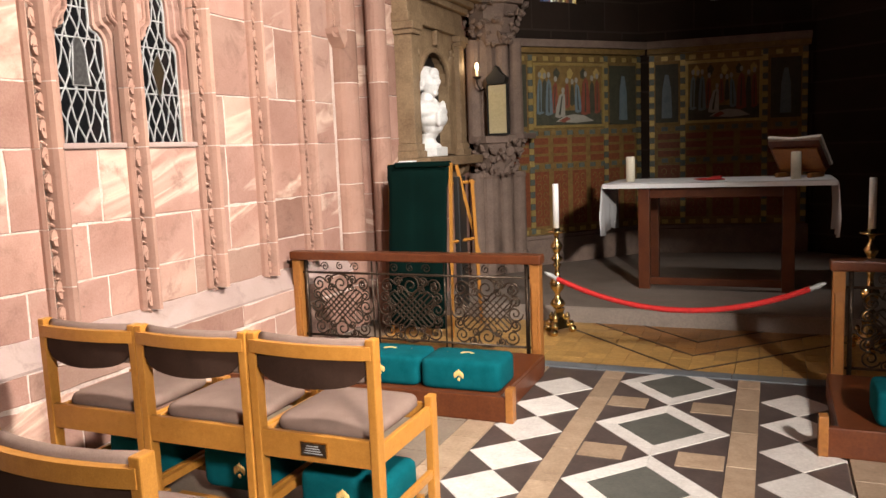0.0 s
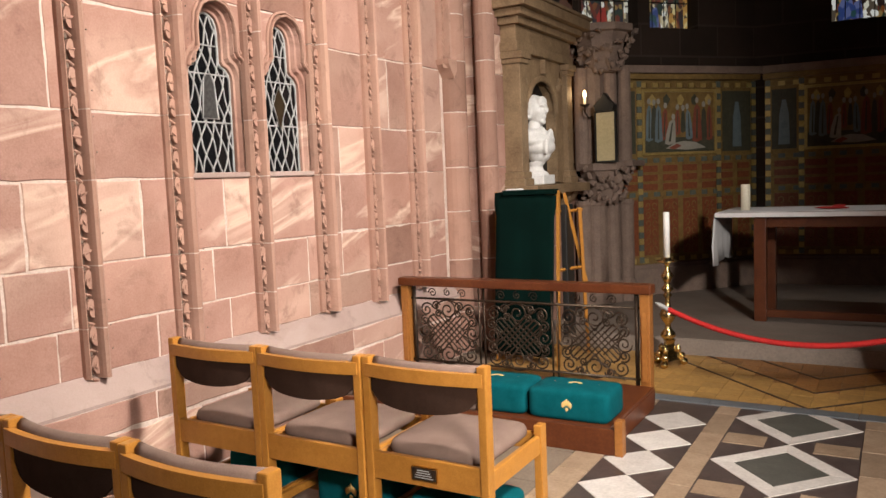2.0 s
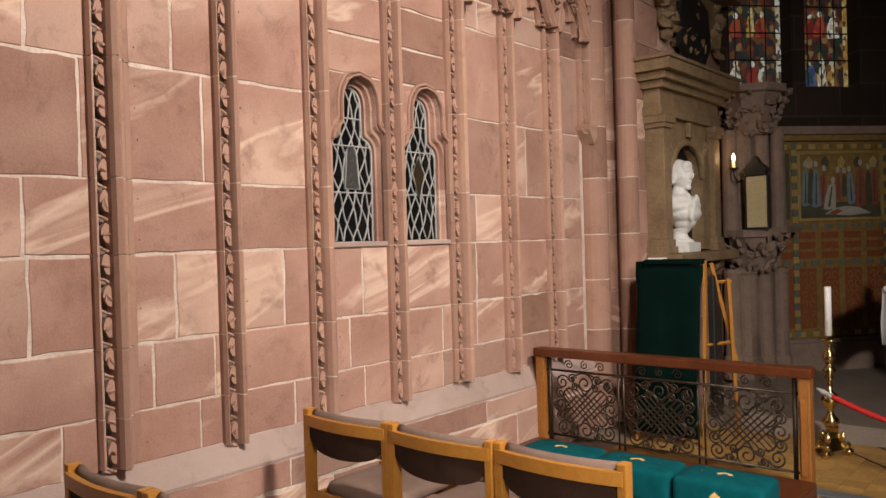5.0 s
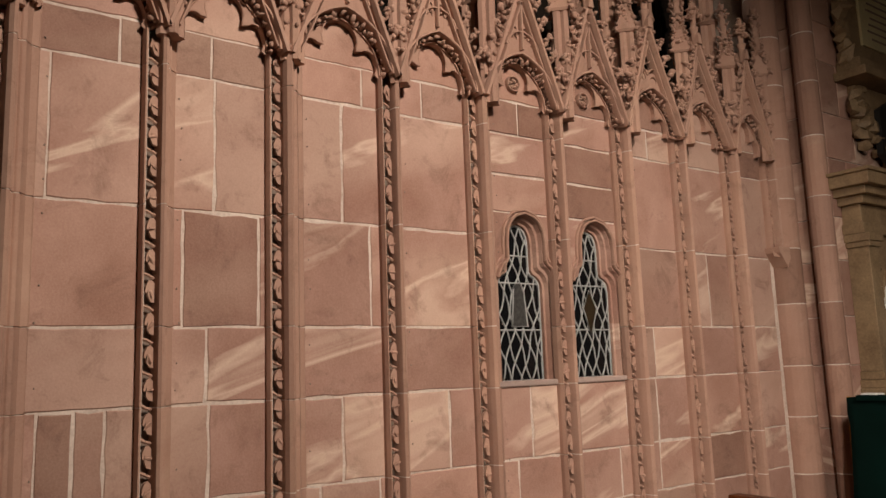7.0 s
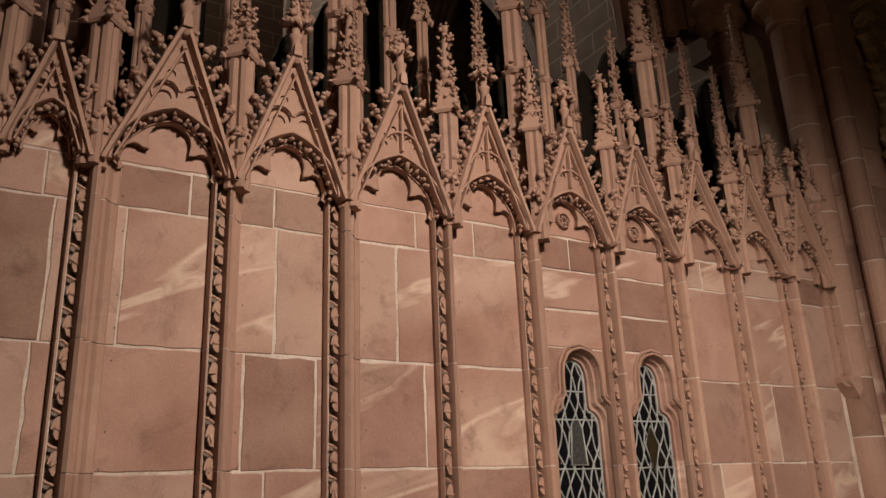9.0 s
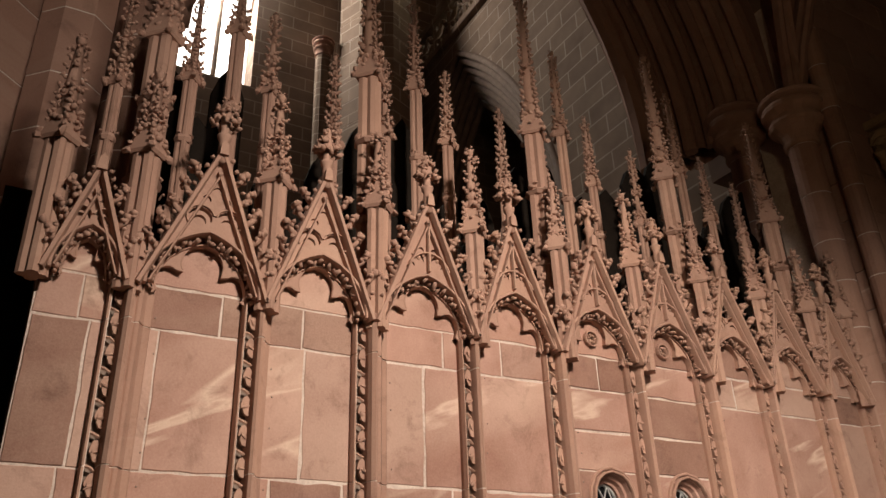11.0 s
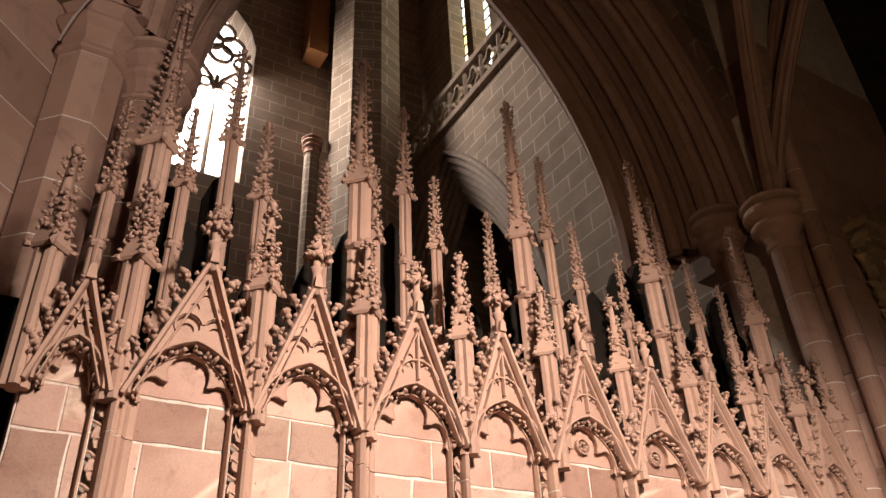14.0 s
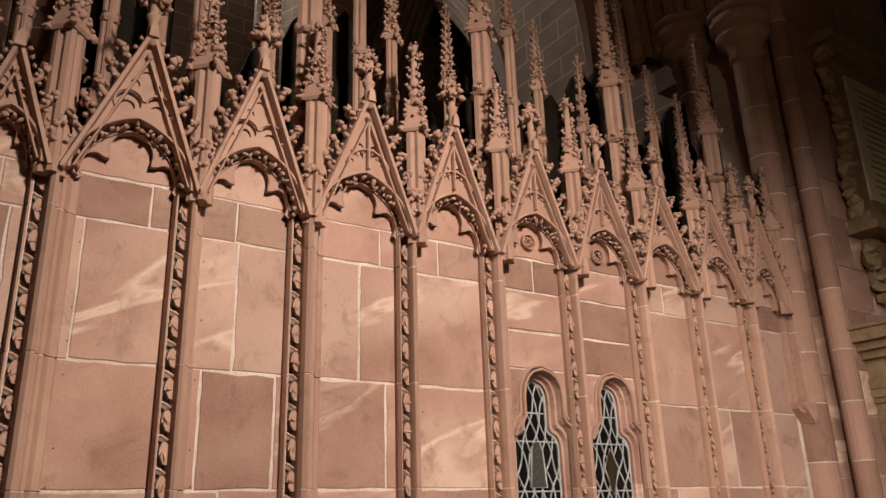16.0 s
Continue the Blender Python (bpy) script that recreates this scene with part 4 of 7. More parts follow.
PY = [0.245, 0.615, 1.235, 1.805, 2.41, 3.01, 3.60, 4.20, 4.76, 5.30, 5.72]
for i, y in enumerate(PY):
    pinnacle(0.075, y, 3.12, 3.80 + RND.uniform(-0.02, 0.02), 4.32 if i % 2 == 0 else 4.25, 0.062, "short sandstone pinnacle with gablet and leafy spire")
    if i in MAJOR:
        top = {1: 5.72, 3: 5.82, 5: 5.95, 7: 5.82, 9: 5.5}[i]
        cap = {1: 4.62, 3: 4.78, 5: 4.74, 7: 4.70, 9: 4.60}[i]
        pinnacle(-0.07, y + 0.01, 3.3, cap, top, 0.075, "tall sandstone pinnacle with gablet and crocketed spire")
        for dx, dy, c2, t2, r in ((-0.26, 0.20, 4.55, 5.1, 0.04), (-0.29, 0.44, 5.0, 5.75, 0.045), (-0.24, 0.64, 4.6, 5.15, 0.04), (-0.2, -0.17, 4.35, 4.95, 0.036)):
            if y + dy < 5.7:
                pinnacle(dx, y + dy, 3.3, c2, t2, r, "slender openwork pinnacle shaft of the canopy stage")

# pointed black panels added behind the screen for the shade between pinnacles
for i, y in enumerate(PY[1:-1]):
    hgt = 4.85 if i % 2 == 0 else 4.4
    wide = 1.0
    if y > 3.3:
        hgt, wide = hgt + 0.35, 1.45
    for j, (dy, w, top) in enumerate(((0.13, 0.11, hgt - 0.1), (0.30, 0.13, hgt - 0.35), (0.47, 0.10, hgt + 0.1))):
        w *= wide
        bm = bmesh.new()
        prism(bm, [(y + dy - w, 3.36), (y + dy + w, 3.36), (y + dy + w, top - 0.22), (y + dy + w * 0.6, top - 0.09), (y + dy, top), (y + dy - w * 0.6, top - 0.09), (y + dy - w, top - 0.22)], -0.50 - 0.045 * j, -0.46 - 0.045 * j, "x")
        tagged(part("stall_canopy", bm, M_gap), "black pointed panel added for the shade behind the stone screen", "canopy", "stall canopies behind the screen", "structure")

# ragged cresting of leaf carving behind the gables
bm = bmesh.new()
yy = WALL0 + 0.05
while yy < WALL1 - 0.05:
    zz = 3.40 + 0.28 * abs(math.sin(yy * 11)) + RND.uniform(0, 0.25)
    tube(bm, [(-0.16, yy, 3.38), (-0.16, yy, zz)], 0.022, 5)
    leaf_cluster(bm, (-0.16, yy, zz), 0.05, 6, 1.2)
    yy += 0.13 + RND.uniform(-0.02, 0.03)
tagged(part("cresting", bm, M_carve), "ragged carved leaf cresting along the screen top", "cresting", kind="structure")

# ---------------------------------------------------------------- arcade: west pier, arch and respond
def drum_column(name, x, y, r, z0, z1, sides, label, step=0.42, material=None, turn=0.0, capital=True, captop=None, flare=1.0):
    g = tagged(new(name), label, "column", kind="structure")
    z = z0
    k = 0
    while z < z1 - 0.05:
        h = min(step * (0.85 + 0.3 * ((k * 37) % 10) / 10), z1 - z)
        if z1 - z - h < 0.15:
            h = z1 - z
        bm = bmesh.new()
        e = 0.007
        lathe(bm, [(r - 0.008, z), (r, z + e), (r, z + h - e), (r - 0.008, z + h)], (x, y, 0), sides, turn=turn)
        part("stone_drum", bm, material or M_pier, g, smooth=False)
        z += h
        k += 1
    bm = bmesh.new()
    lathe(bm, [(r - 0.003, z0), (r - 0.003, z1)], (x, y, 0), sides, turn=turn)
    part("joint_core", bm, M_mortar, g)
    if capital:
        bm = bmesh.new()
        t = captop or z1 + 0.42
        h = t - z1
        prof = [(r * k, b) for k, b in ((1, 0), (1.13, 0.02), (1.16, 0.06), (1.13, 0.10), (1.0, 0.12), (1.03, 0.24), (1.14, 0.34), (1.32, 0.40), (1.36, 0.45), (1.32, 0.50), (1.10, 0.54), (1.12, 0.60), (1.30, 0.66), (1.44, 0.71), (1.46, 0.77), (1.40, 0.83), (1.20, 0.86), (1.50, 0.91), (1.54, 0.96), (1.46, 1.0))]
        prof = [(a * (1 + (flare - 1) * min(1.0, b / 0.56)), b) for a, b in prof]
        lathe(bm, [(a, z1 + b * h) for a, b in prof], (x, y, 0), max(sides, 16) if sides > 8 else 8, turn=turn)
        part("capital", bm, M_pier, g, "moulded ring capital")
    return g


drum_column("pier_shaft", -0.62, 0.205, 0.205, 0, 5.46, 8, "octagonal red sandstone pier shaft with moulded capital", turn=0.39, captop=6.05)
drum_column("pier_shaft", -0.66, 0.585, 0.19, 0, 5.27, 20, "round red sandstone pier shaft with moulded capital", captop=5.74)
drum_column("pier_body", -0.95, -0.62, 0.75, 0, 7.0, 8, "large octagonal pier body of red sandstone", turn=0.39, capital=False, step=0.5)

drum_column("respond_shaft", -0.55, 5.86, 0.13, 0, 5.60, 20, "round sandstone respond shaft with moulded capital", captop=6.12, flare=1.45)
drum_column("respond_shaft", 0.02, 5.90, 0.125, 0, 5.43, 20, "round sandstone respond shaft with ringed capital", captop=5.93, flare=1.5)
drum_column("respond_shaft", 0.27, 6.04, 0.085, 0, 7.2, 16, "slender sandstone shaft beside the respond", capital=False)
drum_column("thin_shaft", 0.02, 5.83, 0.03, 0, 2.36, 12, "thin pale shaft under the corbel", capital=False, step=0.8, material=M_sill)
# no panelling here: a black strip put in for the shaded gap
tagged(plain("dark_panel", "black strip for the shaded gap at the end of the screen", "panel", M_gap, [(-0.34, 0.06, 0, -0.30, 0.262, 3.7)]), "", "")

bm = bmesh.new()
tube(bm, [(-0.40, 0.0, 5.44), (-0.36, 0.04, 5.62), (-0.31, 0.10, 5.80), (-0.29, 0.20, 5.94), (-0.28, 0.34, 6.06), (-0.30, 0.46, 6.20)], 0.011, 6)
tagged(part("cable", bm, M_sill, None, "", True), "thin pale cable clipped over the pier capital", "cable")

# unseen pier, added to block the floodlight from the east wall
drum_column("chapel_pier", 5.53, 1.16, 0.42, 0, 7.0, 8, "unseen octagonal pier added to shade the east wall", turn=0.39, captop=7.6, step=0.5)

# wall beyond the respond, in courses of red stone
north = new("wall_north")
tagged(north, "red sandstone chapel wall with monuments", "wall", kind="structure")
bm = bmesh.new()
box(bm, -0.5, 6.075, 0, 0.335, 8.0, 10.5)
part("core", bm, M_mortar, north)
z, k = 0.0, 0
while z < 7.5:
    h = (0.36, 0.42, 0.33, 0.46)[k % 4]
    for a, b in (((6.09, 6.52), (6.52, 7.3), (7.3, 8.0)), ((6.09, 6.35), (6.35, 6.95), (6.95, 8.0)))[k % 2]:
        bm = bmesh.new()
        box(bm, 0.30, a + 0.004, z + 0.004, 0.345, b - 0.004, z + h - 0.004, 0.004)
        part("stone", bm, M_stone if z < 4 else M_pier, north)
    bm = bmesh.new()
    box(bm, -0.1, 6.06, z + 0.004, 0.345, 6.09, z + h - 0.004, 0.004)
    part("stone", bm, M_stone if z < 4 else M_pier, north)
    z += h
    k += 1

# arch orders over the screen, from the west pier to the respond
ARCH_Y0, ARCH_Y1, ARCH_Z = 0.80, 5.50, 5.86


def arch_curve(off, n=18):
    r = ARCH_Y1 - ARCH_Y0 + off
    ym = (ARCH_Y0 + ARCH_Y1) / 2
    amax = math.acos((ym - ARCH_Y0) / r)
    right = [(ARCH_Y0 + r * math.cos(amax * k / n), ARCH_Z + r * math.sin(amax * k / n)) for k in range(n + 1)]
    return right + [(2 * ym - y, z) for y, z in right[-2::-1]]


arch = tagged(new("arcade_arch"), "great pointed arch with many moulded orders of sandstone", "arch", kind="structure")
for off, lo, hi in ((0.0, -1.5, -1.18), (0.08, -1.17, -1.02), (0.12, -1.01, -0.82), (0.22, -0.81, -0.68), (0.28, -0.67, -0.5), (0.4, -0.49, -0.36), (0.48, -0.35, -0.2)):
    bm = bmesh.new()
    inner, outer = arch_curve(off), arch_curve(off + 0.28)
    rows = []
    for (a, b), (c, d) in zip(inner, outer):
        rows.append([bm.verts.new(p) for p in ((lo, a, b), (hi, a, b), (hi + 0.02, (a * 0.8 + c * 0.2), (b * 0.8 + d * 0.2)), (hi, c, d), (lo, c, d))])
    for A, B in zip(rows, rows[1:]):
        for q in range(5):
            bm.faces.new((A[q], A[(q + 1) % 5], B[(q + 1) % 5], B[q]))
    part("arch_order", bm, M_pier, arch)
    bm = bmesh.new()
    tube(bm, [((lo + hi) / 2, a, b) for a, b in arch_curve(off - 0.01)], (hi - lo) * 0.36, 8)
    part("roll_moulding", bm, M_pier, arch)
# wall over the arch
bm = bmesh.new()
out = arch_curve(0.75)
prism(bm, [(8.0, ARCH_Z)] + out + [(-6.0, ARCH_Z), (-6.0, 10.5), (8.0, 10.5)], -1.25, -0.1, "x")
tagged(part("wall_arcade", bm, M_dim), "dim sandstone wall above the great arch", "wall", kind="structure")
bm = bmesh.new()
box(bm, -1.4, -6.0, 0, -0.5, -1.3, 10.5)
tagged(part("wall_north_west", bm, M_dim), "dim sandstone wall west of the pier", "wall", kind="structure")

# vault ribs springing from the respond
vault = tagged(new("vault_ribs"), "dark moulded vault ribs springing from the respond capital", "vault", kind="structure")
for p1, p2 in (((0.5, 5.6, 8.4), (2.0, 4.6, 10.4)), ((0.35, 6.4, 8.6), (1.2, 7.0, 10.4)), ((0.7, 6.0, 8.2), (3.2, 6.0, 10.3))):
    bm = bmesh.new()
    a, b, c = Vector((0.06, 5.93, 5.92)), Vector(p1), Vector(p2)
    pts = [a.lerp(b, t).lerp(b.lerp(c, t), t) for t in [k / 10 for k in range(11)]]
    tube(bm, pts, 0.085, 8)
    tube(bm, [p + Vector((0.09, -0.06, 0)) for p in pts], 0.035, 6)
    tube(bm, [p + Vector((-0.04, 0.09, 0)) for p in pts], 0.035, 6)
    part("rib", bm, M_pier, vault)

# ---------------------------------------------------------------- the tall space beyond the screen
plain("wall_transept_far", "pale grey-brown ashlar wall of the tall space beyond", "wall", M_far, [(-9.6, -6, 0, -9.0, 1.75, 20), (-9.6, 3.28, 0, -9.0, 8, 20), (-9.6, 1.75, 0, -9.0, 3.28, 11.42), (-9.6, 1.75, 16.6, -9.0, 3.28, 20)])
plain("ceiling_far", "brown timber ceiling of the tall space beyond", "ceiling", M_beam, [(-10, -6.3, 19.6, -1.2, 14, 20)])
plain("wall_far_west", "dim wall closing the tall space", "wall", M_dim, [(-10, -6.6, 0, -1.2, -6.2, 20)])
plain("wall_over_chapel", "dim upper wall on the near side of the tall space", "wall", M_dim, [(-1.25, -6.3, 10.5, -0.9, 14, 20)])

# far window with bar tracery
fw = tagged(new("window_5"), "tall pale window with cusped stone tracery, white with daylight", "window", kind="structure")
bm = bmesh.new()
box(bm, -9.75, 1.4, 10.9, -9.7, 4.1, 17.2)
part("pane", bm, M_sky, fw, "glass white with daylight")
bm = bmesh.new()


def ring(cy, cz, r, t=0.07):
    tube(bm, [(-9.2, cy + r * math.cos(a), cz + r * math.sin(a)) for a in [2 * math.pi * k / 16 for k in range(16)]], t, 6, True)


for y in (1.8, 2.58, 3.36):
    tube(bm, [(-9.2, y, 11), (-9.2, y, 14.2 if y == 2.58 else 14.6)], 0.05, 6)
for cy in (2.19, 2.97):
    tube(bm, [(-9.2, cy - 0.38, 13.7), (-9.2, cy - 0.28, 14.1), (-9.2, cy, 14.45), (-9.2, cy + 0.28, 14.1), (-9.2, cy + 0.38, 13.7)], 0.05, 6)
    for s in (-1, 1):
        ring(cy + 0.15 * s, 13.95, 0.13, 0.03)
for cy, cz in ((2.58, 15.55), (2.34, 15.2), (2.82, 15.2), (2.58, 14.88)):
    ring(cy, cz, 0.25, 0.045)
for cy in (2.08, 3.08):
    ring(cy, 14.72, 0.19, 0.04)
part("tracery", bm, M_far, fw, "cusped stone tracery")
for s in (1, -1):
    bm = bmesh.new()
    pts = [(2.58 + s * 0.85, 14.3), (2.58 + s * 0.80, 14.9), (2.58 + s * 0.55, 15.7), (2.58, 16.4), (2.58, 16.7), (2.58 + s * 0.9, 16.7)]
    prism(bm, pts, -9.55, -9.02, "x")
    part("window_head", bm, M_far, fw)

# gallery wall at right angles, with pierced parapet, clerestory and an arch below
gal = tagged(new("wall_gallery"), "pale ashlar wall with a pierced parapet and a moulded arch", "wall", kind="structure")
GY = 6.75
bm = bmesh.new()
APX, AHALF, AR, AZ0 = -6.9, 2.93, 7.7, 6.05


def gallery_arc(inset, n=14):
    """One side of the pointed arch, from the springing up to the crown, as (distance from the middle, height)."""
    r = AR - inset
    top = math.acos((AR - AHALF) / r)
    return [(r * math.cos(top * k / n) - (AR - AHALF), AZ0 + r * math.sin(top * k / n)) for k in range(n + 1)]


side = gallery_arc(0.0)
left = [(APX - d, z) for d, z in side if d < 2.05]
prism(bm, [(-1.2, 0), (-1.2, 12.5), (-9.0, 12.5), (-9.0, left[0][1] - 0.2)] + left + [(APX + d, z) for d, z in side[-2::-1]] + [(APX + AHALF, 0)], GY, GY + 0.7, "y")
part("ashlar", bm, M_far, gal)
for k in range(7):
    arc_k = gallery_arc(0.06 + 0.13 * k)
    bm = bmesh.new()
    tube(bm, [(APX + arc_k[0][0], GY + 0.03 + 0.085 * k, 3.0)] + [(APX + d, GY + 0.03 + 0.085 * k, z) for d, z in arc_k] + [(APX - d, GY + 0.03 + 0.085 * k, z) for d, z in arc_k[-2::-1] if d < 2.0], 0.072, 7)
    part("arch_roll", bm, M_brown, gal, "", True)
for z in (12.5, 13.35):
    bm = bmesh.new()
    box(bm, -8.9, GY - 0.12, z - 0.08, -1.2, GY + 0.14, z + 0.07, 0.02)
    part("string_course", bm, M_far, gal)
x = -8.6
while x < -2:
    bm = bmesh.new()
    ringp = []
    for k in range(20):
        a = 2 * math.pi * k / 20
        rr = 0.20 + 0.05 * math.cos(4 * a)
        ringp.append((x + rr * math.cos(a), GY, 12.93 + rr * 1.15 * math.sin(a)))
    tube(bm, ringp, 0.055, 6, True)
    tube(bm, [(x + 0.3, GY, 12.55), (x + 0.3, GY, 13.3)], 0.07, 6)
    part("quatrefoil", bm, M_far, gal)
    x += 0.6
plain("wall_clerestory", "ashlar clerestory piers between tall windows", "wall", M_far, [(-9.0, GY + 0.8, 12.5, -7.6, GY + 1.2, 20), (-6.9, GY + 0.8, 12.5, -6.65, GY + 1.2, 20), (-5.95, GY + 0.8, 12.5, -5.7, GY + 1.2, 20), (-5.0, GY + 0.8, 12.5, -1.2, GY + 1.2, 20)])
cw = tagged(new("window_6"), "tall clerestory window of pale yellow stained glass", "window", kind="structure")
bm = bmesh.new()
box(bm, -7.7, GY + 1.3, 12.5, -4.9, GY + 1.34, 20)
part("pane", bm, M_stain2, cw)
bm = bmesh.new()
for k in range(20):
    tube(bm, [(-7.7, GY + 1.28, 12.7 + 0.34 * k), (-4.9, GY + 1.28, 12.7 + 0.34 * k)], 0.022, 5)
part("saddle_bars", bm, M_black, cw)
# corner pier of that space
drum_column("corner_pier", -8.1, 5.55, 0.80, 0, 19.5, 8, "clustered pale stone pier in the far corner", step=0.5, material=M_far, capital=False)
drum_column("corner_shaft", -8.35, 4.5, 0.15, 0, 12.1, 12, "slim pale stone wall shaft with small capital", step=0.6, material=M_far, captop=12.5)
plain("timber_brace", "orange-brown timber roof brace", "beam", M_beam, [(-8.9, 4.3, 15.2, -8.4, 4.75, 19.6)])
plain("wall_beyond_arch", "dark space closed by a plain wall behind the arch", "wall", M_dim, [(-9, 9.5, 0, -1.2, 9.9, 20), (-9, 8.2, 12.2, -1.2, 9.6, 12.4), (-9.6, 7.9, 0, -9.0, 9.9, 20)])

# ---------------------------------------------------------------- patterned marble floor
pave = tagged(new("pavement"), "black and white marble pavement in diamonds and strips", "pavement", kind="structure")


def tile(pts, material, h=0.0, share={}):
    bm = bmesh.new()
    cx, cy = sum(p[0] for p in pts) / len(pts), sum(p[1] for p in pts) / len(pts)
    key = (material.name, tuple((round(p[0] - cx, 3), round(p[1] - cy, 3)) for p in pts), h)
    if key not in share:
        loc = [(p[0] - cx, p[1] - cy) for p in pts]
        r0 = [bm.verts.new((x * 0.995, y * 0.995, h)) for x, y in loc]
        r1 = [bm.verts.new((x, y, h - 0.003)) for x, y in loc]
        r2 = [bm.verts.new((x, y, -0.014)) for x, y in loc]
        n = len(loc)
        bm.faces.new(r0)
        for A, B in ((r0, r1), (r1, r2)):
            for k in range(n):
                bm.faces.new((A[k], A[(k + 1) % n], B[(k + 1) % n], B[k]))
        share[key] = finish("tile", bm, material)
    else:
        bm.free()
    ob = new("tile", share[key])
    ob.location = (cx, cy, 0)
    ob.parent = pave
    return ob


# stone slabs beside the marble
for j in range(13):
    y0 = -0.6 + 0.45 * j
    cut = (0.0, 0.62, 1.24, 1.795) if j % 2 else (0.0, 0.36, 0.95, 1.52, 1.795)
    for a, b in zip(cut, cut[1:]):
        y1 = min(y0 + 0.45, 5.05)
        if y1 - y0 > 0.1:
            tile([(a + 0.003, y0 + 0.003), (b - 0.003, y0 + 0.003), (b - 0.003, y1 - 0.003), (a + 0.003, y1 - 0.003)], M_slab)
for j in range(12):
    y0 = -0.4 + 0.46 * j
    for a, b in ((3.825, 4.5), (4.5, 5.2)):
        if y0 + 0.46 < 5.06:
            tile([(a + 0.003, y0 + 0.003), (b - 0.003, y0 + 0.003), (b - 0.003, y0 + 0.457), (a + 0.003, y0 + 0.457)], M_slab)
CX, PY0, PER = 2.80, 4.092, 0.751
bm = bmesh.new()
box(bm, 1.96, 0.4, -0.02, 3.64, 5.05, -0.004)
part("bed", bm, M_tilek, pave, "dark marble ground")
H = 0.335
for k in range(-4, 2):
    yc = PY0 + PER * k
    h = PER / 2
    o, q = 1.0, 0.66
    outer = [(CX - H, yc), (CX, yc - h), (CX + H, yc), (CX, yc + h)]
    inner = [(CX + (x - CX) * q, yc + (y - yc) * q) for x, y in outer]
    top_cut = yc + h > 5.06
    for a in range(4):
        b = (a + 1) % 4
        tile([outer[a], outer[b], inner[b], inner[a]], M_tilew)
    tile([(CX + (x - CX) * (q - 0.015), yc + (y - yc) * (q - 0.015)) for x, y in outer], M_tileg)
    for s in (-1, 1):
        # tan stones in the corners between diamonds
        yj = yc - h
        xs = sorted((CX + s * (H - 0.005), CX + s * (H - 0.215)))
        tile([(xs[0], yj - 0.085), (xs[1], yj - 0.085), (xs[1], yj + 0.085), (xs[0], yj + 0.085)], M_tilet)
for x0, x1 in ((2.335, 2.46), (3.14, 3.265), (3.655, 3.82), (1.80, 1.955)):
    y = 0.5
    while y < 5.04:
        l = 0.34 + 0.18 * ((int(y * 100) * 7) % 10) / 10
        y2 = min(y + l, 5.05)
        tile([(x0, y + 0.003), (x1, y + 0.003), (x1, y2 - 0.003), (x0, y2 - 0.003)], M_tilet)
        y = y2
for cx in (2.145, 3.46):
    y = PY0 - PER * 3.25
    while y < 5.1:
        if y + 0.19 < 5.12:
            tile([(cx - 0.185, y), (cx, y - 0.187), (cx + 0.185, y), (cx, y + 0.187)], M_tilew)
        y += PER / 2
# slate border, tiled sanctuary floor, step
for k in range(9):
    x0 = 1.0 + 0.42 * k
    bm = bmesh.new()
    box(bm, x0 + 0.002, 5.05, -0.012, x0 + 0.418, 5.17, 0.004, 0.002)
    part("border_slab", bm, M_slate, pave)
sanct = tagged(new("pavement_sanctuary"), "ochre and brown encaustic tile floor in a large diamond", "pavement", kind="structure")
TS = 0.14
done = {}
for ix in range(31):
    for iy in range(9):
        x0, y0 = 0.45 + TS * ix, 5.175 + TS * iy
        bm = bmesh.new()
        xm, ym = x0 + TS / 2, y0 + TS / 2
        d = abs(xm - 2.83) + abs(ym - 6.62) * 0.98
        mt = M_ochre if d > 1.06 else M_ochre2
        key = mt.name
        if key not in done:
            box(bm, -TS / 2 + 0.0015, -TS / 2 + 0.0015, -0.012, TS / 2 - 0.0015, TS / 2 - 0.0015, 0.0)
            done[key] = finish("tile", bm, mt)
        else:
            bm.free()
        ob = new("tile", done[key])
        ob.location = (xm, ym, RND.uniform(-0.0012, 0.0012))
        ob.parent = sanct
for d in (0.70, 1.08, 1.46):
    for s in (1, -1):
        bm = bmesh.new()
        a, b = Vector((2.83, 6.62 - d, 0)), Vector((2.83 + s * d, 6.62, 0))
        t = (b - a).normalized()
        n = Vector((-t.y, t.x, 0)) * 0.009
        vs = [bm.verts.new(p + Vector((0, 0, 0.004))) for p in (a - n, b - n, b + n, a + n)]
        lo = [bm.verts.new(v.co - Vector((0, 0, 0.01))) for v in vs]
        bm.faces.new(vs)
        for k in range(4):
            bm.faces.new((vs[k], vs[(k + 1) % 4], lo[(k + 1) % 4], lo[k]))
        part("dark_line_tile", bm, M_ochre3, sanct)
bm = bmesh.new()
step_pts = [(0.5, 6.38), (5.2, 6.33), (5.2, 10.3), (0.5, 10.3)]
prism(bm, step_pts, -0.01, 0.13, "z")
es = [e for e in bm.edges if all(v.co.z > 0.1 for v in e.verts)]
bmesh.ops.bevel(bm, geom=es, offset=0.012, segments=2, affect="EDGES")
tagged(part("step", bm, M_step), "worn pale stone step up to the altar", "step", kind="structure")

# ---------------------------------------------------------------- chairs
CW = 0.535


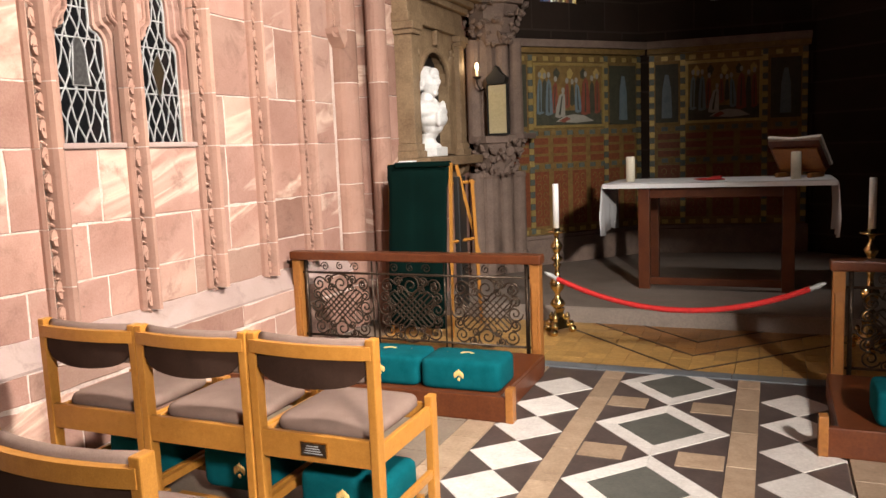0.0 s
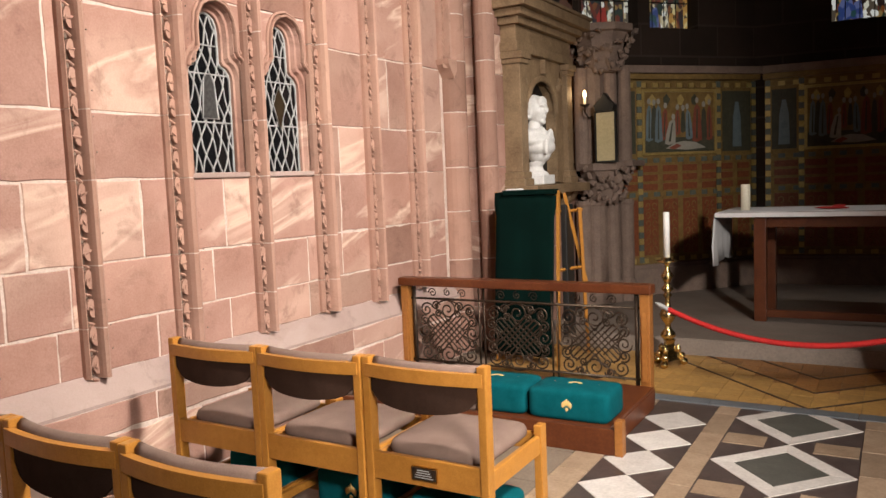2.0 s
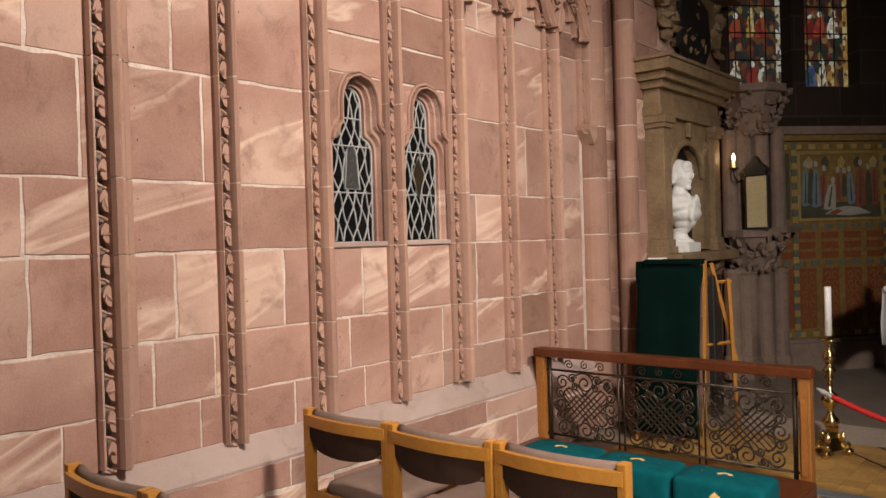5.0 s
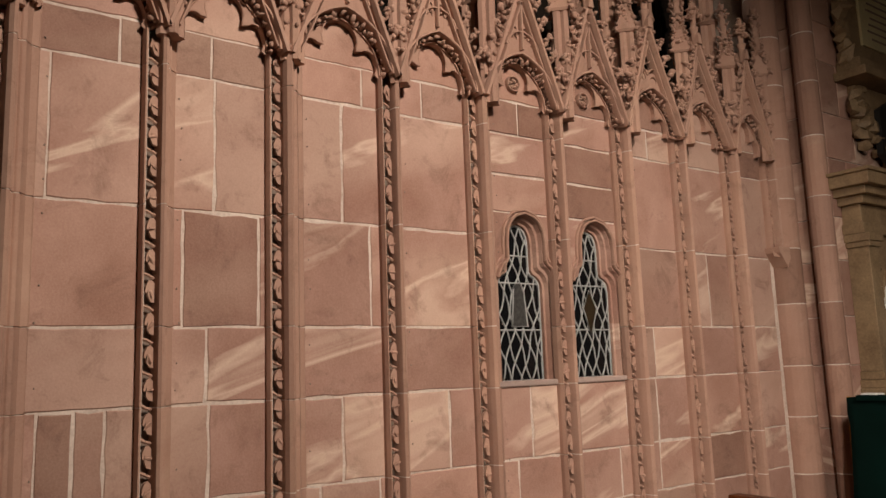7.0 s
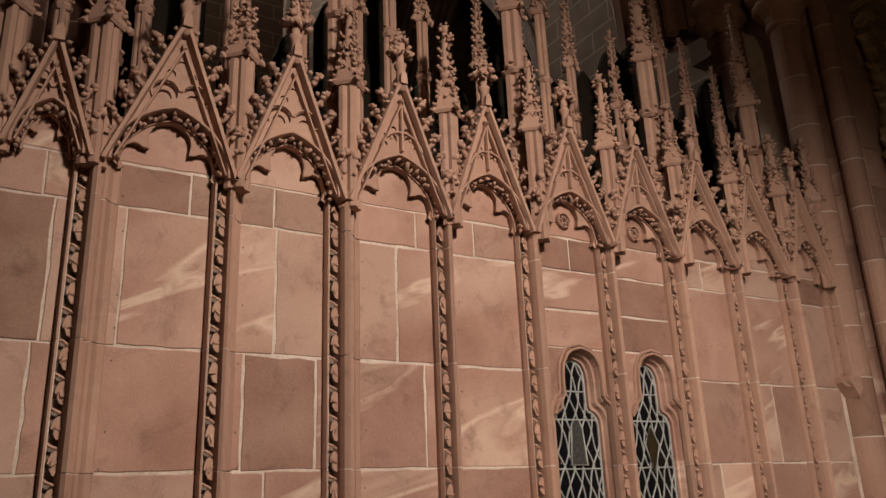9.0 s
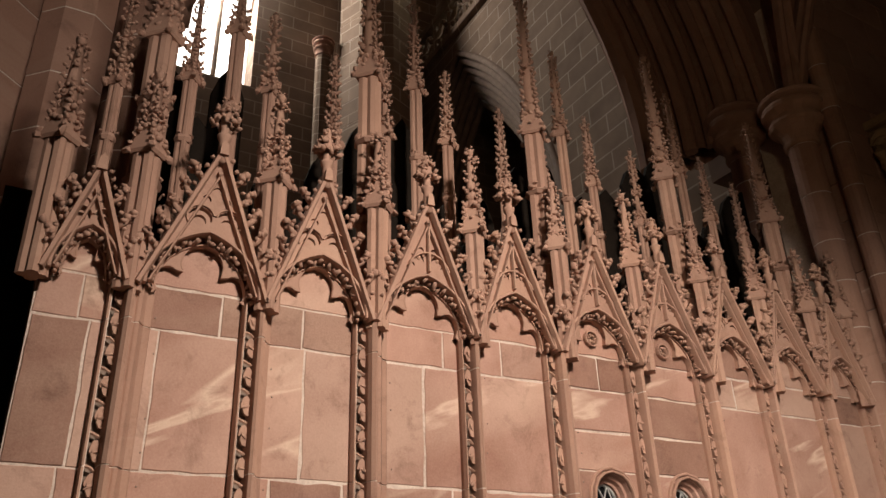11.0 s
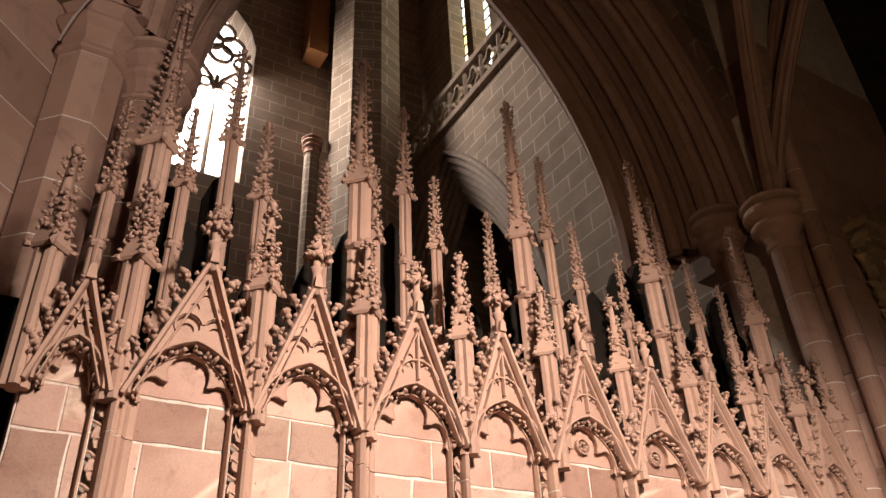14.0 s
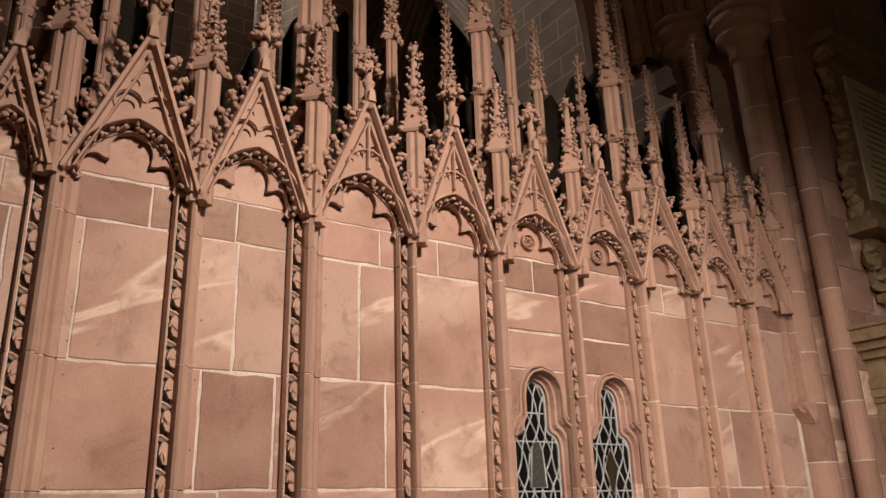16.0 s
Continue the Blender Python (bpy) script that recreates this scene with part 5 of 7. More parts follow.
def bowed_slab(bm, x0, x1, y, thick, z0, z1, bow, lean=0.0, n=12, rnd=0.0):
    """A board or pad bent in plan, with rounded top and bottom where rnd is given."""
    rows = []
    prof = [(0, z0), (thick, z0), (thick, z1), (0, z1)] if not rnd else [(0, z0 + rnd), (rnd, z0), (thick - rnd, z0), (thick, z0 + rnd), (thick, z1 - rnd), (thick - rnd, z1), (rnd, z1), (0, z1 - rnd)]
    for k in range(n + 1):
        t = k / n
        x = x0 + (x1 - x0) * t
        b = -bow * (1 - (2 * t - 1) ** 2)
        rows.append([bm.verts.new((x, y + b + q + lean * (z - z0), z)) for q, z in prof])
    m = len(prof)
    for A, B in zip(rows, rows[1:]):
        for q in range(m):
            bm.faces.new((A[q], A[(q + 1) % m], B[(q + 1) % m], B[q]))
    bm.faces.new(rows[0][::-1])
    bm.faces.new(rows[-1])


def chair():
    g = thing("chapel_chair", (0, 0, 0), "honey-coloured beech stacking chair with taupe wool seat and back pad", "chair", "linked chapel chairs")
    hw = CW / 2 - 0.002
    for s in (-1, 1):
        bm = bmesh.new()
        x0, x1 = sorted((s * hw, s * (hw - 0.034)))
        box(bm, x0, 0, 0, x1, 0.05, 0.825, 0.005)
        part("back_leg", bm, M_pine, g)
        bm = bmesh.new()
        box(bm, x0, 0.47, 0, x1, 0.525, 0.475, 0.005)
        part("front_leg", bm, M_pine, g)
        bm = bmesh.new()
        x2, x3 = sorted((s * (hw - 0.006), s * (hw - 0.028)))
        box(bm, x2, 0.05, 0.36, x3, 0.47, 0.435, 0.004)
        part("side_rail", bm, M_pine, g)
        bm = bmesh.new()
        box(bm, x2, 0.05, 0.13, x3, 0.47, 0.165, 0.004)
        part("stretcher", bm, M_pine, g)
    bm = bmesh.new()
    box(bm, -hw + 0.03, 0.006, 0.35, hw - 0.03, 0.03, 0.455, 0.004)
    part("seat_rail", bm, M_pine, g)
    bm = bmesh.new()
    box(bm, -hw + 0.03, 0.49, 0.37, hw - 0.03, 0.512, 0.44, 0.004)
    part("front_rail", bm, M_pine, g)
    bm = bmesh.new()
    bowed_slab(bm, -hw + 0.012, hw - 0.012, -0.004, 0.024, 0.752, 0.800, 0.028)
    part("back_rail", bm, M_pine, g, "bowed top rail")
    bm = bmesh.new()
    bowed_slab(bm, -hw + 0.036, hw - 0.036, 0.022, 0.036, 0.660, 0.820, 0.034, 0.02, rnd=0.012)
    part("back_pad", bm, M_wool, g, "padded wool backrest", True)
    bm = bmesh.new()
    rows = []
    for k in range(13):
        u = 2 * k / 12 - 1
        x, yb = u * (hw - 0.038), 0.006 - 0.034 * (1 - u * u)
        lo = 0.668 - 0.030 * (1 - u * u) + 0.03 * max(0.0, abs(u) - 0.8) / 0.2
        rows.append([bm.verts.new(p) for p in ((x, yb, lo), (x, yb + 0.013, lo), (x, yb + 0.013, 0.750), (x, yb, 0.750))])
    for A3, B3 in zip(rows, rows[1:]):
        for q in range(4):
            bm.faces.new((A3[q], A3[(q + 1) % 4], B3[(q + 1) % 4], B3[q]))
    bm.faces.new(rows[0][::-1])
    bm.faces.new(rows[-1])
    part("back_pad_cover", bm, M_woold, g, "dark brown rear of the back pad")
    # seat cushion: domed, rounded corners
    bm = bmesh.new()
    n = 14
    ax, ay, cy = hw - 0.045, 0.225, 0.275
    grid = []
    for j, (sc, z) in enumerate(((0.94, 0.432), (1.0, 0.444), (1.0, 0.462), (0.97, 0.478), (0.86, 0.487), (0.5, 0.492))):
        row = []
        for k in range(28):
            a = 2 * math.pi * k / 28
            ca, sa = math.cos(a), math.sin(a)
            e = 0.32
            row.append(bm.verts.new((sc * ax * math.copysign(abs(ca) ** e, ca), cy + sc * ay * math.copysign(abs(sa) ** e, sa), z)))
        grid.append(row)
    for A, B in zip(grid, grid[1:]):
        for k in range(28):
            bm.faces.new((A[k], A[(k + 1) % 28], B[(k + 1) % 28], B[k]))
    bm.faces.new(grid[0][::-1])
    bm.faces.new(grid[-1])
    part("seat", bm, M_wool, g, "padded wool seat", True)
    # book and kneeler shelf bars
    for y in (0.13, 0.4):
        bm = bmesh.new()
        box(bm, -hw + 0.03, y, 0.05, hw - 0.03, y + 0.03, 0.075, 0.003)
        part("shelf_bar", bm, M_pine, g)
    return g


c0 = chair()
CHX = [2.055 - CW / 2 - CW * k for k in range(3)]
first = True
chairs = []
for y, n in ((2.425, 3), (1.355, 3), (0.30, 2)):
    for k in range(n):
        m = pose(CHX[k] + (0.0 if y > 2 else -0.01), y + RND.uniform(-0.006, 0.006), 0, 0, 0, RND.uniform(-0.5, 0.5))
        if first:
            c0.matrix_basis = m
            first = False
            chairs.append(c0)
        else:
            chairs.append(copy_thing(c0, m))
# small plaque on one chair
bm = bmesh.new()
box(bm, -0.055, -0.004, 0.375, 0.055, 0.0055, 0.43, 0.002)
pq = part("plaque", bm, M_brass, chairs[0], "small dark engraved plaque with silvery edge")
bm = bmesh.new()
box(bm, -0.049, -0.0065, 0.381, 0.049, -0.003, 0.424)
pf = part("plaque_face", bm, M_iron, pq)
for k in range(4):
    bm = bmesh.new()
    box(bm, -0.04 + 0.004 * k, -0.0078, 0.388 + 0.009 * k, 0.04 - 0.006 * k, -0.006, 0.391 + 0.009 * k)
    part("lettering", bm, M_lead, pq)


# ---------------------------------------------------------------- kneelers
def kneeler(loc, sx, sy, sz, motif, rz=0.0, label="teal needlepoint kneeler with gold motif"):
    g = thing("kneeler", loc, label, "kneeler", "embroidered kneelers", rz=rz)
    bm = bmesh.new()
    n = 32
    rows = []
    for sc, z in ((0.93, 0), (0.985, 0.012), (1.0, 0.03), (1.0, sz - 0.035), (0.985, sz - 0.014), (0.94, sz - 0.004), (0.7, sz + 0.004), (0.3, sz + 0.008)):
        row = []
        for k in range(n):
            a = 2 * math.pi * k / n
            ca, sa = math.cos(a), math.sin(a)
            row.append(bm.verts.new((sc * sx / 2 * math.copysign(abs(ca) ** 0.22, ca), sc * sy / 2 * math.copysign(abs(sa) ** 0.22, sa), z)))
        rows.append(row)
    for A, B in zip(rows, rows[1:]):
        for k in range(n):
            bm.faces.new((A[k], A[(k + 1) % n], B[(k + 1) % n], B[k]))
    bm.faces.new(rows[0][::-1])
    bm.faces.new(rows[-1])
    part("cushion", bm, M_teal, g, "", True)
    # shell motif on the front, flower on top
    bm = bmesh.new()
    for k in range(5):
        lump(bm, ((k - 2) * 0.011, -sy / 2 - 0.0, sz * 0.52 + 0.008 * (2 - abs(k - 2))), (0.0085, 0.004, 0.02), 0.1)
    lump(bm, (0, -sy / 2, sz * 0.38), (0.01, 0.004, 0.012), 0.1)
    part("motif", bm, M_thread, g, "gold shell motif")
    if motif:
        bm = bmesh.new()
        for k in range(6):
            a = k * math.pi / 3
            lump(bm, (0.05 * math.cos(a), 0.035 * math.sin(a), sz + 0.004), (0.03, 0.024, 0.004), 0.15)
        part("top_ground", bm, M_blueth, g, "blue-grey embroidery")
        bm = bmesh.new()
        for k in range(7):
            a = 0.4 + k * math.pi / 7
            lump(bm, (0.03 * math.cos(a), -0.005 + 0.026 * math.sin(a), sz + 0.008), (0.014, 0.011, 0.004), 0.15)
        part("top_shell", bm, M_thread, g, "pale gold embroidered shell")
        bm = bmesh.new()
        for sx2 in (-1, 1):
            lump(bm, (sx2 * sx * 0.27, 0.02, sz + 0.002), (0.022, 0.016, 0.004), 0.2)
        part("side_flower", bm, M_redth, g, "red embroidered flower")
    return g


# under the chairs, on the shelf bars
for k, x in enumerate(CHX):
    kneeler((x + (0.015 if k else 0.03), 2.425 + (0.36 if k else 0.27), 0.076), 0.40, 0.27, 0.17, False, label="teal needlepoint kneeler stowed under a chair")


# ---------------------------------------------------------------- communion rails
def spiral(cx, cz, r0, turns, a0, sgn=1, n=26):
    return [(cx + r0 * (1 - 0.85 * k / n) * math.cos(a0 + sgn * turns * 2 * math.pi * k / n), 0.0, cz + r0 * (1 - 0.85 * k / n) * math.sin(a0 + sgn * turns * 2 * math.pi * k / n)) for k in range(n + 1)]


def altar_rail(x_out, x_in, y, label):
    """Oak frame with a wrought-iron grille. x_in is the end at the gap."""
    s = 1 if x_in > x_out else -1
    g = thing("communion_rail", (x_in, y, 0), label, "altar rail", "communion rails")
    L = abs(x_in - x_out)

    def X(u):
        return -s * u

    def bx(bm, u0, y0, z0, u1, y1, z1, b=0.006):
        a, c = sorted((X(u0), X(u1)))
        box(bm, a, y0, z0, c, y1, z1, b)
    bm = bmesh.new()
    bx(bm, -0.012, -0.055, 0.715, L + 0.01, 0.055, 0.775, 0.01)
    part("top_rail", bm, M_oak, g, "dark polished oak top rail")
    for u in (0.0, L - 0.065):
        bm = bmesh.new()
        bx(bm, u, -0.04, 0.0, u + 0.065, 0.04, 0.716)
        part("post", bm, M_oak2, g)
        bm = bmesh.new()
        prism(bm, [(-0.055, 0.16), (-0.04, 0.16), (-0.04, 0.56), (-0.05, 0.60), (-0.055, 0.56)], *sorted((X(u + 0.015), X(u + 0.05))), "x")
        part("pilaster", bm, M_oak2, g)
    bm = bmesh.new()
    bx(bm, 0.0, -0.05, 0.0, L, 0.05, 0.10, 0.005)
    part("bottom_rail", bm, M_oak, g)
    # kneeling step before the rail
    ks = tagged(thing("kneeling_step", (x_in, y, 0), "low oak kneeling step with raised end posts", "step"), "", "", "kneeling steps")
    bm = bmesh.new()
    bx(bm, -0.02, -0.93, 0.115, L, -0.052, 0.135, 0.004)
    part("board", bm, M_oak, ks, "worn flat top board")
    bm = bmesh.new()
    bx(bm, -0.10, -0.97, 0.0, L, -0.932, 0.14, 0.006)
    part("front_board", bm, M_oak, ks)
    bm = bmesh.new()
    bx(bm, -0.022, -0.93, 0.0, 0.015, -0.052, 0.114, 0.004)
    part("end_board", bm, M_oak, ks)
    bm = bmesh.new()
    bx(bm, -0.105, -0.975, 0.0, -0.062, -0.91, 0.19, 0.006)
    part("end_post", bm, M_oak2, ks)
    # iron grille
    z0, z1, zb = 0.16, 0.60, 0.62
    gr = part("grille_frame", bmesh.new(), M_iron, g, "wrought-iron frame bars")
    bm = bmesh.new()
    for u in (0.095, L - 0.095):
        tube(bm, [(X(u), 0, 0.10), (X(u), 0, 0.715)], 0.014, 6)
    for z in (z0, zb):
        tube(bm, [(X(0.07), 0, z), (X(L - 0.07), 0, z)], 0.009, 6)
    third = (L - 0.2) / 3
    for k in (1, 2):
        for d in (-0.02, 0.02):
            tube(bm, [(X(0.1 + third * k + d), 0, 0.10), (X(0.1 + third * k + d), 0, 0.715)], 0.0065, 6)
    old = gr.data
    gr.data = finish("grille_frame", bm, M_iron, True)
    bpy.data.meshes.remove(old)
    for k in range(3):
        u0, u1 = 0.1 + third * k + 0.03, 0.1 + third * (k + 1) - 0.03
        um, zm = (u0 + u1) / 2, (z0 + z1) / 2 + 0.0
        bm = bmesh.new()
        w, h = (u1 - u0), (z1 - z0)
        # lozenge lattice in the middle
        for d in range(-3, 4):
            off = d * 0.045
            a = [(X(um + off + t), 0.004, zm + t) for t in (-0.13 + abs(off) * 0.4, 0.13 - abs(off) * 0.4)]
            b = [(X(um + off + t), -0.004, zm - t) for t in (-0.13 + abs(off) * 0.4, 0.13 - abs(off) * 0.4)]
            tube(bm, a, 0.0056, 5)
            tube(bm, b, 0.0056, 5)
        part("lattice", bm, M_iron, g)
        for cu, cz, r, a0, sg in ((0.14, 0.86, 0.055, 0.3, 1), (0.14, 0.86, 0.03, 2.0, -1), (0.86, 0.86, 0.055, 2.8, -1), (0.14, 0.14, 0.055, -0.3, -1), (0.86, 0.14, 0.055, 3.4, 1),
                                  (0.5, 0.87, 0.07, 1.57, 1), (0.5, 0.13, 0.07, -1.57, 1), (0.1, 0.5, 0.055, 3.14, 1), (0.9, 0.5, 0.055, 0, -1), (0.3, 0.93, 0.035, 0, 1), (0.7, 0.93, 0.035, 3, -1), (0.3, 0.06, 0.035, 0, -1), (0.7, 0.06, 0.035, 3, 1),
                                  (0.1, 0.68, 0.04, 1, 1), (0.9, 0.68, 0.04, 2, -1), (0.1, 0.32, 0.04, -1, -1), (0.9, 0.32, 0.04, 4, 1), (0.34, 0.8, 0.03, 0, 1), (0.66, 0.8, 0.03, 3, -1), (0.34, 0.2, 0.03, 0, -1), (0.66, 0.2, 0.03, 3, 1)):
            c = (u0 + cu * w, z0 + cz * h)
            bm = bmesh.new()
            tube(bm, [(X(p[0]), p[1], p[2]) for p in spiral(c[0], c[1], r, 1.6, a0, sg, 20)], 0.0062, 5)
            part("scroll", bm, M_iron, g, "", True)
        # heart-shaped scrolls above and below the lattice
        for sv in (1, -1):
            for su in (1, -1):
                bm = bmesh.new()
                pts = [(um, zm + sv * 0.075)] + [(um + su * (0.012 + 0.085 * math.sin(q)), zm + sv * (0.125 + 0.07 * (1 - math.cos(q)) / 2 + 0.012 * q)) for q in [0.3 * n for n in range(1, 12)]]
                tube(bm, [(X(p), 0, q) for p, q in pts], 0.0065, 5)
                part("heart_scroll", bm, M_iron, g, "", True)
                bm = bmesh.new()
                pts = [(um + su * (0.115 + 0.055 * math.sin(q)), zm + sv * (0.02 + 0.10 * (1 - math.cos(q)) / 2)) for q in [0.3 * n for n in range(12)]]
                tube(bm, [(X(p), 0, q) for p, q in pts], 0.0065, 5)
                part("heart_scroll", bm, M_iron, g, "", True)
        for cu in (0.25, 0.75):
            bm = bmesh.new()
            tube(bm, [(X(p[0]), p[1], p[2]) for p in spiral(u0 + cu * w, zb + 0.045, 0.035, 1.5, 0.0, 1, 16)], 0.0045, 5)
            part("scroll", bm, M_iron, g, "", True)
        bm = bmesh.new()
        tube(bm, [(X(p[0]), p[1], p[2]) for p in spiral(um, zb + 0.05, 0.03, 1.4, 1.5, -1, 16)], 0.0045, 5)
        part("scroll", bm, M_iron, g, "", True)
    return g


altar_rail(0.10, 1.955, 4.90, "red-brown oak communion rail with wrought-iron grille")
altar_rail(5.5, 3.63, 4.90, "red-brown oak communion rail with wrought-iron grille, in shade")
for x in (1.725, 1.235, 0.74):
    kneeler((x, 4.15, 0.137), 0.475, 0.30, 0.165, True, RND.uniform(-1.5, 1.5), "teal needlepoint kneeler with gold shell and blue flowers")
kneeler((4.0, 4.15, 0.137), 0.475, 0.30, 0.165, True, 1.0, "teal needlepoint kneeler lying on the kneeling step in shade")

# red rope between the rails
rope = thing("barrier_rope", (0, 0, 0), "twisted bright red rope with metal hooks, slung across the gap", "rope")
A, B = Vector((1.985, 4.88, 0.665)), Vector((3.60, 4.88, 0.645))


def sag(t):
    p = A.lerp(B, t)
    return p - Vector((0, 0, 0.20 * (1 - (2 * t - 1) ** 2)))


for s in range(3):
    bm = bmesh.new()
    pts = []
    n = 150
    for k in range(n + 1):
        t = 0.05 + 0.9 * k / n
        a = 2 * math.pi * (t * 34 + s / 3)
        pts.append(sag(t) + Vector((0, 0.009 * math.cos(a), 0.009 * math.sin(a))))
    tube(bm, pts, 0.0105, 5)
    part("strand", bm, M_rope, rope, "", True)
for t0, t1 in ((0.0, 0.05), (0.95, 1.0)):
    bm = bmesh.new()
    tube(bm, [sag(t0 + (t1 - t0) * k / 4) for k in range(5)], [0.006, 0.012, 0.016, 0.012, 0.018] if t0 == 0 else [0.018, 0.012, 0.016, 0.012, 0.006], 8)
    part("hook", bm, M_lead, rope, "silvery metal end", True)


# ---------------------------------------------------------------- candlesticks
def candlestick(loc, label):
    g = thing("candlestick", loc, label, "candlestick", "pair of altar candlesticks")
    prof = [(0.028, 0.20), (0.06, 0.235), (0.05, 0.26), (0.026, 0.285), (0.02, 0.32), (0.05, 0.36), (0.062, 0.395), (0.05, 0.425), (0.022, 0.45), (0.018, 0.52), (0.034, 0.545), (0.018, 0.565), (0.05, 0.59), (0.03, 0.615), (0.02, 0.63), (0.03, 0.655), (0.05, 0.69), (0.03, 0.72), (0.016, 0.745), (0.018, 0.775), (0.035, 0.79), (0.075, 0.80), (0.078, 0.806), (0.03, 0.81), (0.03, 0.83), (0.02, 0.832)]
    bm = bmesh.new()
    lathe(bm, prof, (0, 0, 0), 20)
    part("stem", bm, M_brass, g, "", True)
    bm = bmesh.new()
    lathe(bm, [(0.10, 0.045), (0.075, 0.09), (0.055, 0.13), (0.045, 0.17), (0.055, 0.2), (0.03, 0.215)], (0, 0, 0), 3, turn=0.5)
    part("base", bm, M_brass, g, "three-sided cast brass base")
    for k in range(3):
        a = 0.5 + k * 2.094
        bm = bmesh.new()
        lump(bm, (0.115 * math.cos(a), 0.115 * math.sin(a), 0.03), (0.032, 0.032, 0.03), 0.15, 2)
        lump(bm, (0.10 * math.cos(a), 0.10 * math.sin(a), 0.075), (0.026, 0.026, 0.03), 0.2, 2)
        lump(bm, (0.075 * math.cos(a), 0.075 * math.sin(a), 0.13), (0.02, 0.02, 0.035), 0.2, 2)
        part("claw_foot", bm, M_brass, g, "", True)
    bm = bmesh.new()
    lathe(bm, [(0.0235, 0.832), (0.0235, 1.165), (0.02, 1.17), (0.004, 1.168)], (0, 0, 0), 16)
    part("candle", bm, M_wax2, g, "tall white candle", True)
    return g


candlestick((1.785, 5.96, 0.0), "tall brass altar candlestick with claw feet and white candle")
candlestick((3.93, 5.96, 0.0), "tall brass altar candlestick with white candle, in shade")

# ---------------------------------------------------------------- altar
AX0, AX1, AY0, AY1, AZ = 2.20, 3.50, 7.28, 7.98, 1.085
al = thing("altar_table", (0, 0, 0), "plain red-brown wooden altar table on the step", "table")
for x in (AX0, AX1 - 0.10):
    for y in (AY0, AY1 - 0.09):
        bm = bmesh.new()
        box(bm, x, y, 0.13, x + 0.10, y + 0.09, AZ - 0.03, 0.006)
        part("leg", bm, M_oak, al)
bm = bmesh.new()
box(bm, AX0 - 0.30, AY0 - 0.05, AZ - 0.03, AX1 + 0.30, AY1 + 0.05, AZ, 0.004)
part("tabletop", bm, M_oak, al)
for a in ((AX0 + 0.1, AY0 + 0.02, AZ - 0.13, AX1 - 0.1, AY0 + 0.05, AZ - 0.031), (AX0 + 0.1, AY1 - 0.05, AZ - 0.13, AX1 - 0.1, AY1 - 0.02, AZ - 0.031)):
    bm = bmesh.new()
    box(bm, *a, 0.004)
    part("apron", bm, M_oak, al)
bm = bmesh.new()
box(bm, AX0 + 0.1, AY0 + 0.01, 0.17, AX1 - 0.1, AY0 + 0.07, 0.235, 0.005)
part("foot_rail", bm, M_oak, al)
# cloth lying over the top and down both ends
cl = thing("altar_cloth", (0, 0, 0), "white linen cloth hanging over both ends of the altar", "tablecloth")
bm = bmesh.new()
x0, x1 = AX0 - 0.315, AX1 + 0.315
prof = [(x0 - 0.01, AZ - 0.46), (x0 - 0.012, AZ - 0.3), (x0 - 0.004, AZ - 0.12), (x0, AZ - 0.02), (x0 + 0.01, AZ + 0.004), (x0 + 0.05, AZ + 0.008)] + [(x0 + 0.05 + (x1 - x0 - 0.1) * k / 12, AZ + 0.008) for k in range(1, 12)] + [(x1 - 0.05, AZ + 0.008), (x1 - 0.01, AZ + 0.004), (x1, AZ - 0.02), (x1 + 0.004, AZ - 0.12), (x1 + 0.012, AZ - 0.3), (x1 + 0.01, AZ - 0.46)]
ny = 12
rows = []
for j in range(ny + 1):
    y = AY0 - 0.075 + (AY1 - AY0 + 0.15) * j / ny
    row = []
    for k, (x, z) in enumerate(prof):
        drop = max(0, AZ - z) / 0.46
        side = -1 if k < 6 else 1
        row.append(bm.verts.new((x + side * 0.018 * drop * math.sin(j * 1.9 + k), y + (0.012 * math.sin(k * 0.8) if j in (0, ny) else 0), z - 0.02 * drop * math.sin(j * 0.7))))
    rows.append(row)
for A2, B2 in zip(rows, rows[1:]):
    for k in range(len(prof) - 1):
        bm.faces.new((A2[k], A2[k + 1], B2[k + 1], B2[k]))
ob = part("linen", bm, M_linen, cl, "", True)
sol = ob.modifiers.new("thickness", "SOLIDIFY")
sol.thickness, sol.offset = 0.003, 1.0
# front hem hanging a little
bm = bmesh.new()
bowed_slab(bm, x0 + 0.01, x1 - 0.01, AY0 - 0.079, 0.004, AZ - 0.035, AZ + 0.004, 0.004, n=16)
part("front_hem", bm, M_linen, cl)
for x, y in ((2.10, 7.5), (3.50, 7.42)):
    g = thing("pillar_candle", (x, y, AZ + 0.011), "thick cream pillar candle on the altar cloth", "candle", "altar candles")
    bm = bmesh.new()
    lathe(bm, [(0.041, 0), (0.041, 0.225), (0.036, 0.232), (0.012, 0.226)], (0, 0, 0), 20)
    part("wax", bm, M_wax, g, "", True)
    bm = bmesh.new()
    tube(bm, [(0, 0, 0.222), (0.002, 0, 0.245)], 0.002, 5)
    part("wick", bm, M_black, g)
g = thing("folded_cloth", (2.80, 7.45, AZ + 0.012), "crumpled red cloth lying on the altar", "cloth")
bm = bmesh.new()
lump(bm, (0, 0, 0.012), (0.13, 0.06, 0.012), 0.2, 2)
lump(bm, (0.05, 0, 0.026), (0.06, 0.045, 0.012), 0.3, 2)
part("fold", bm, M_redcl, g, "", True)
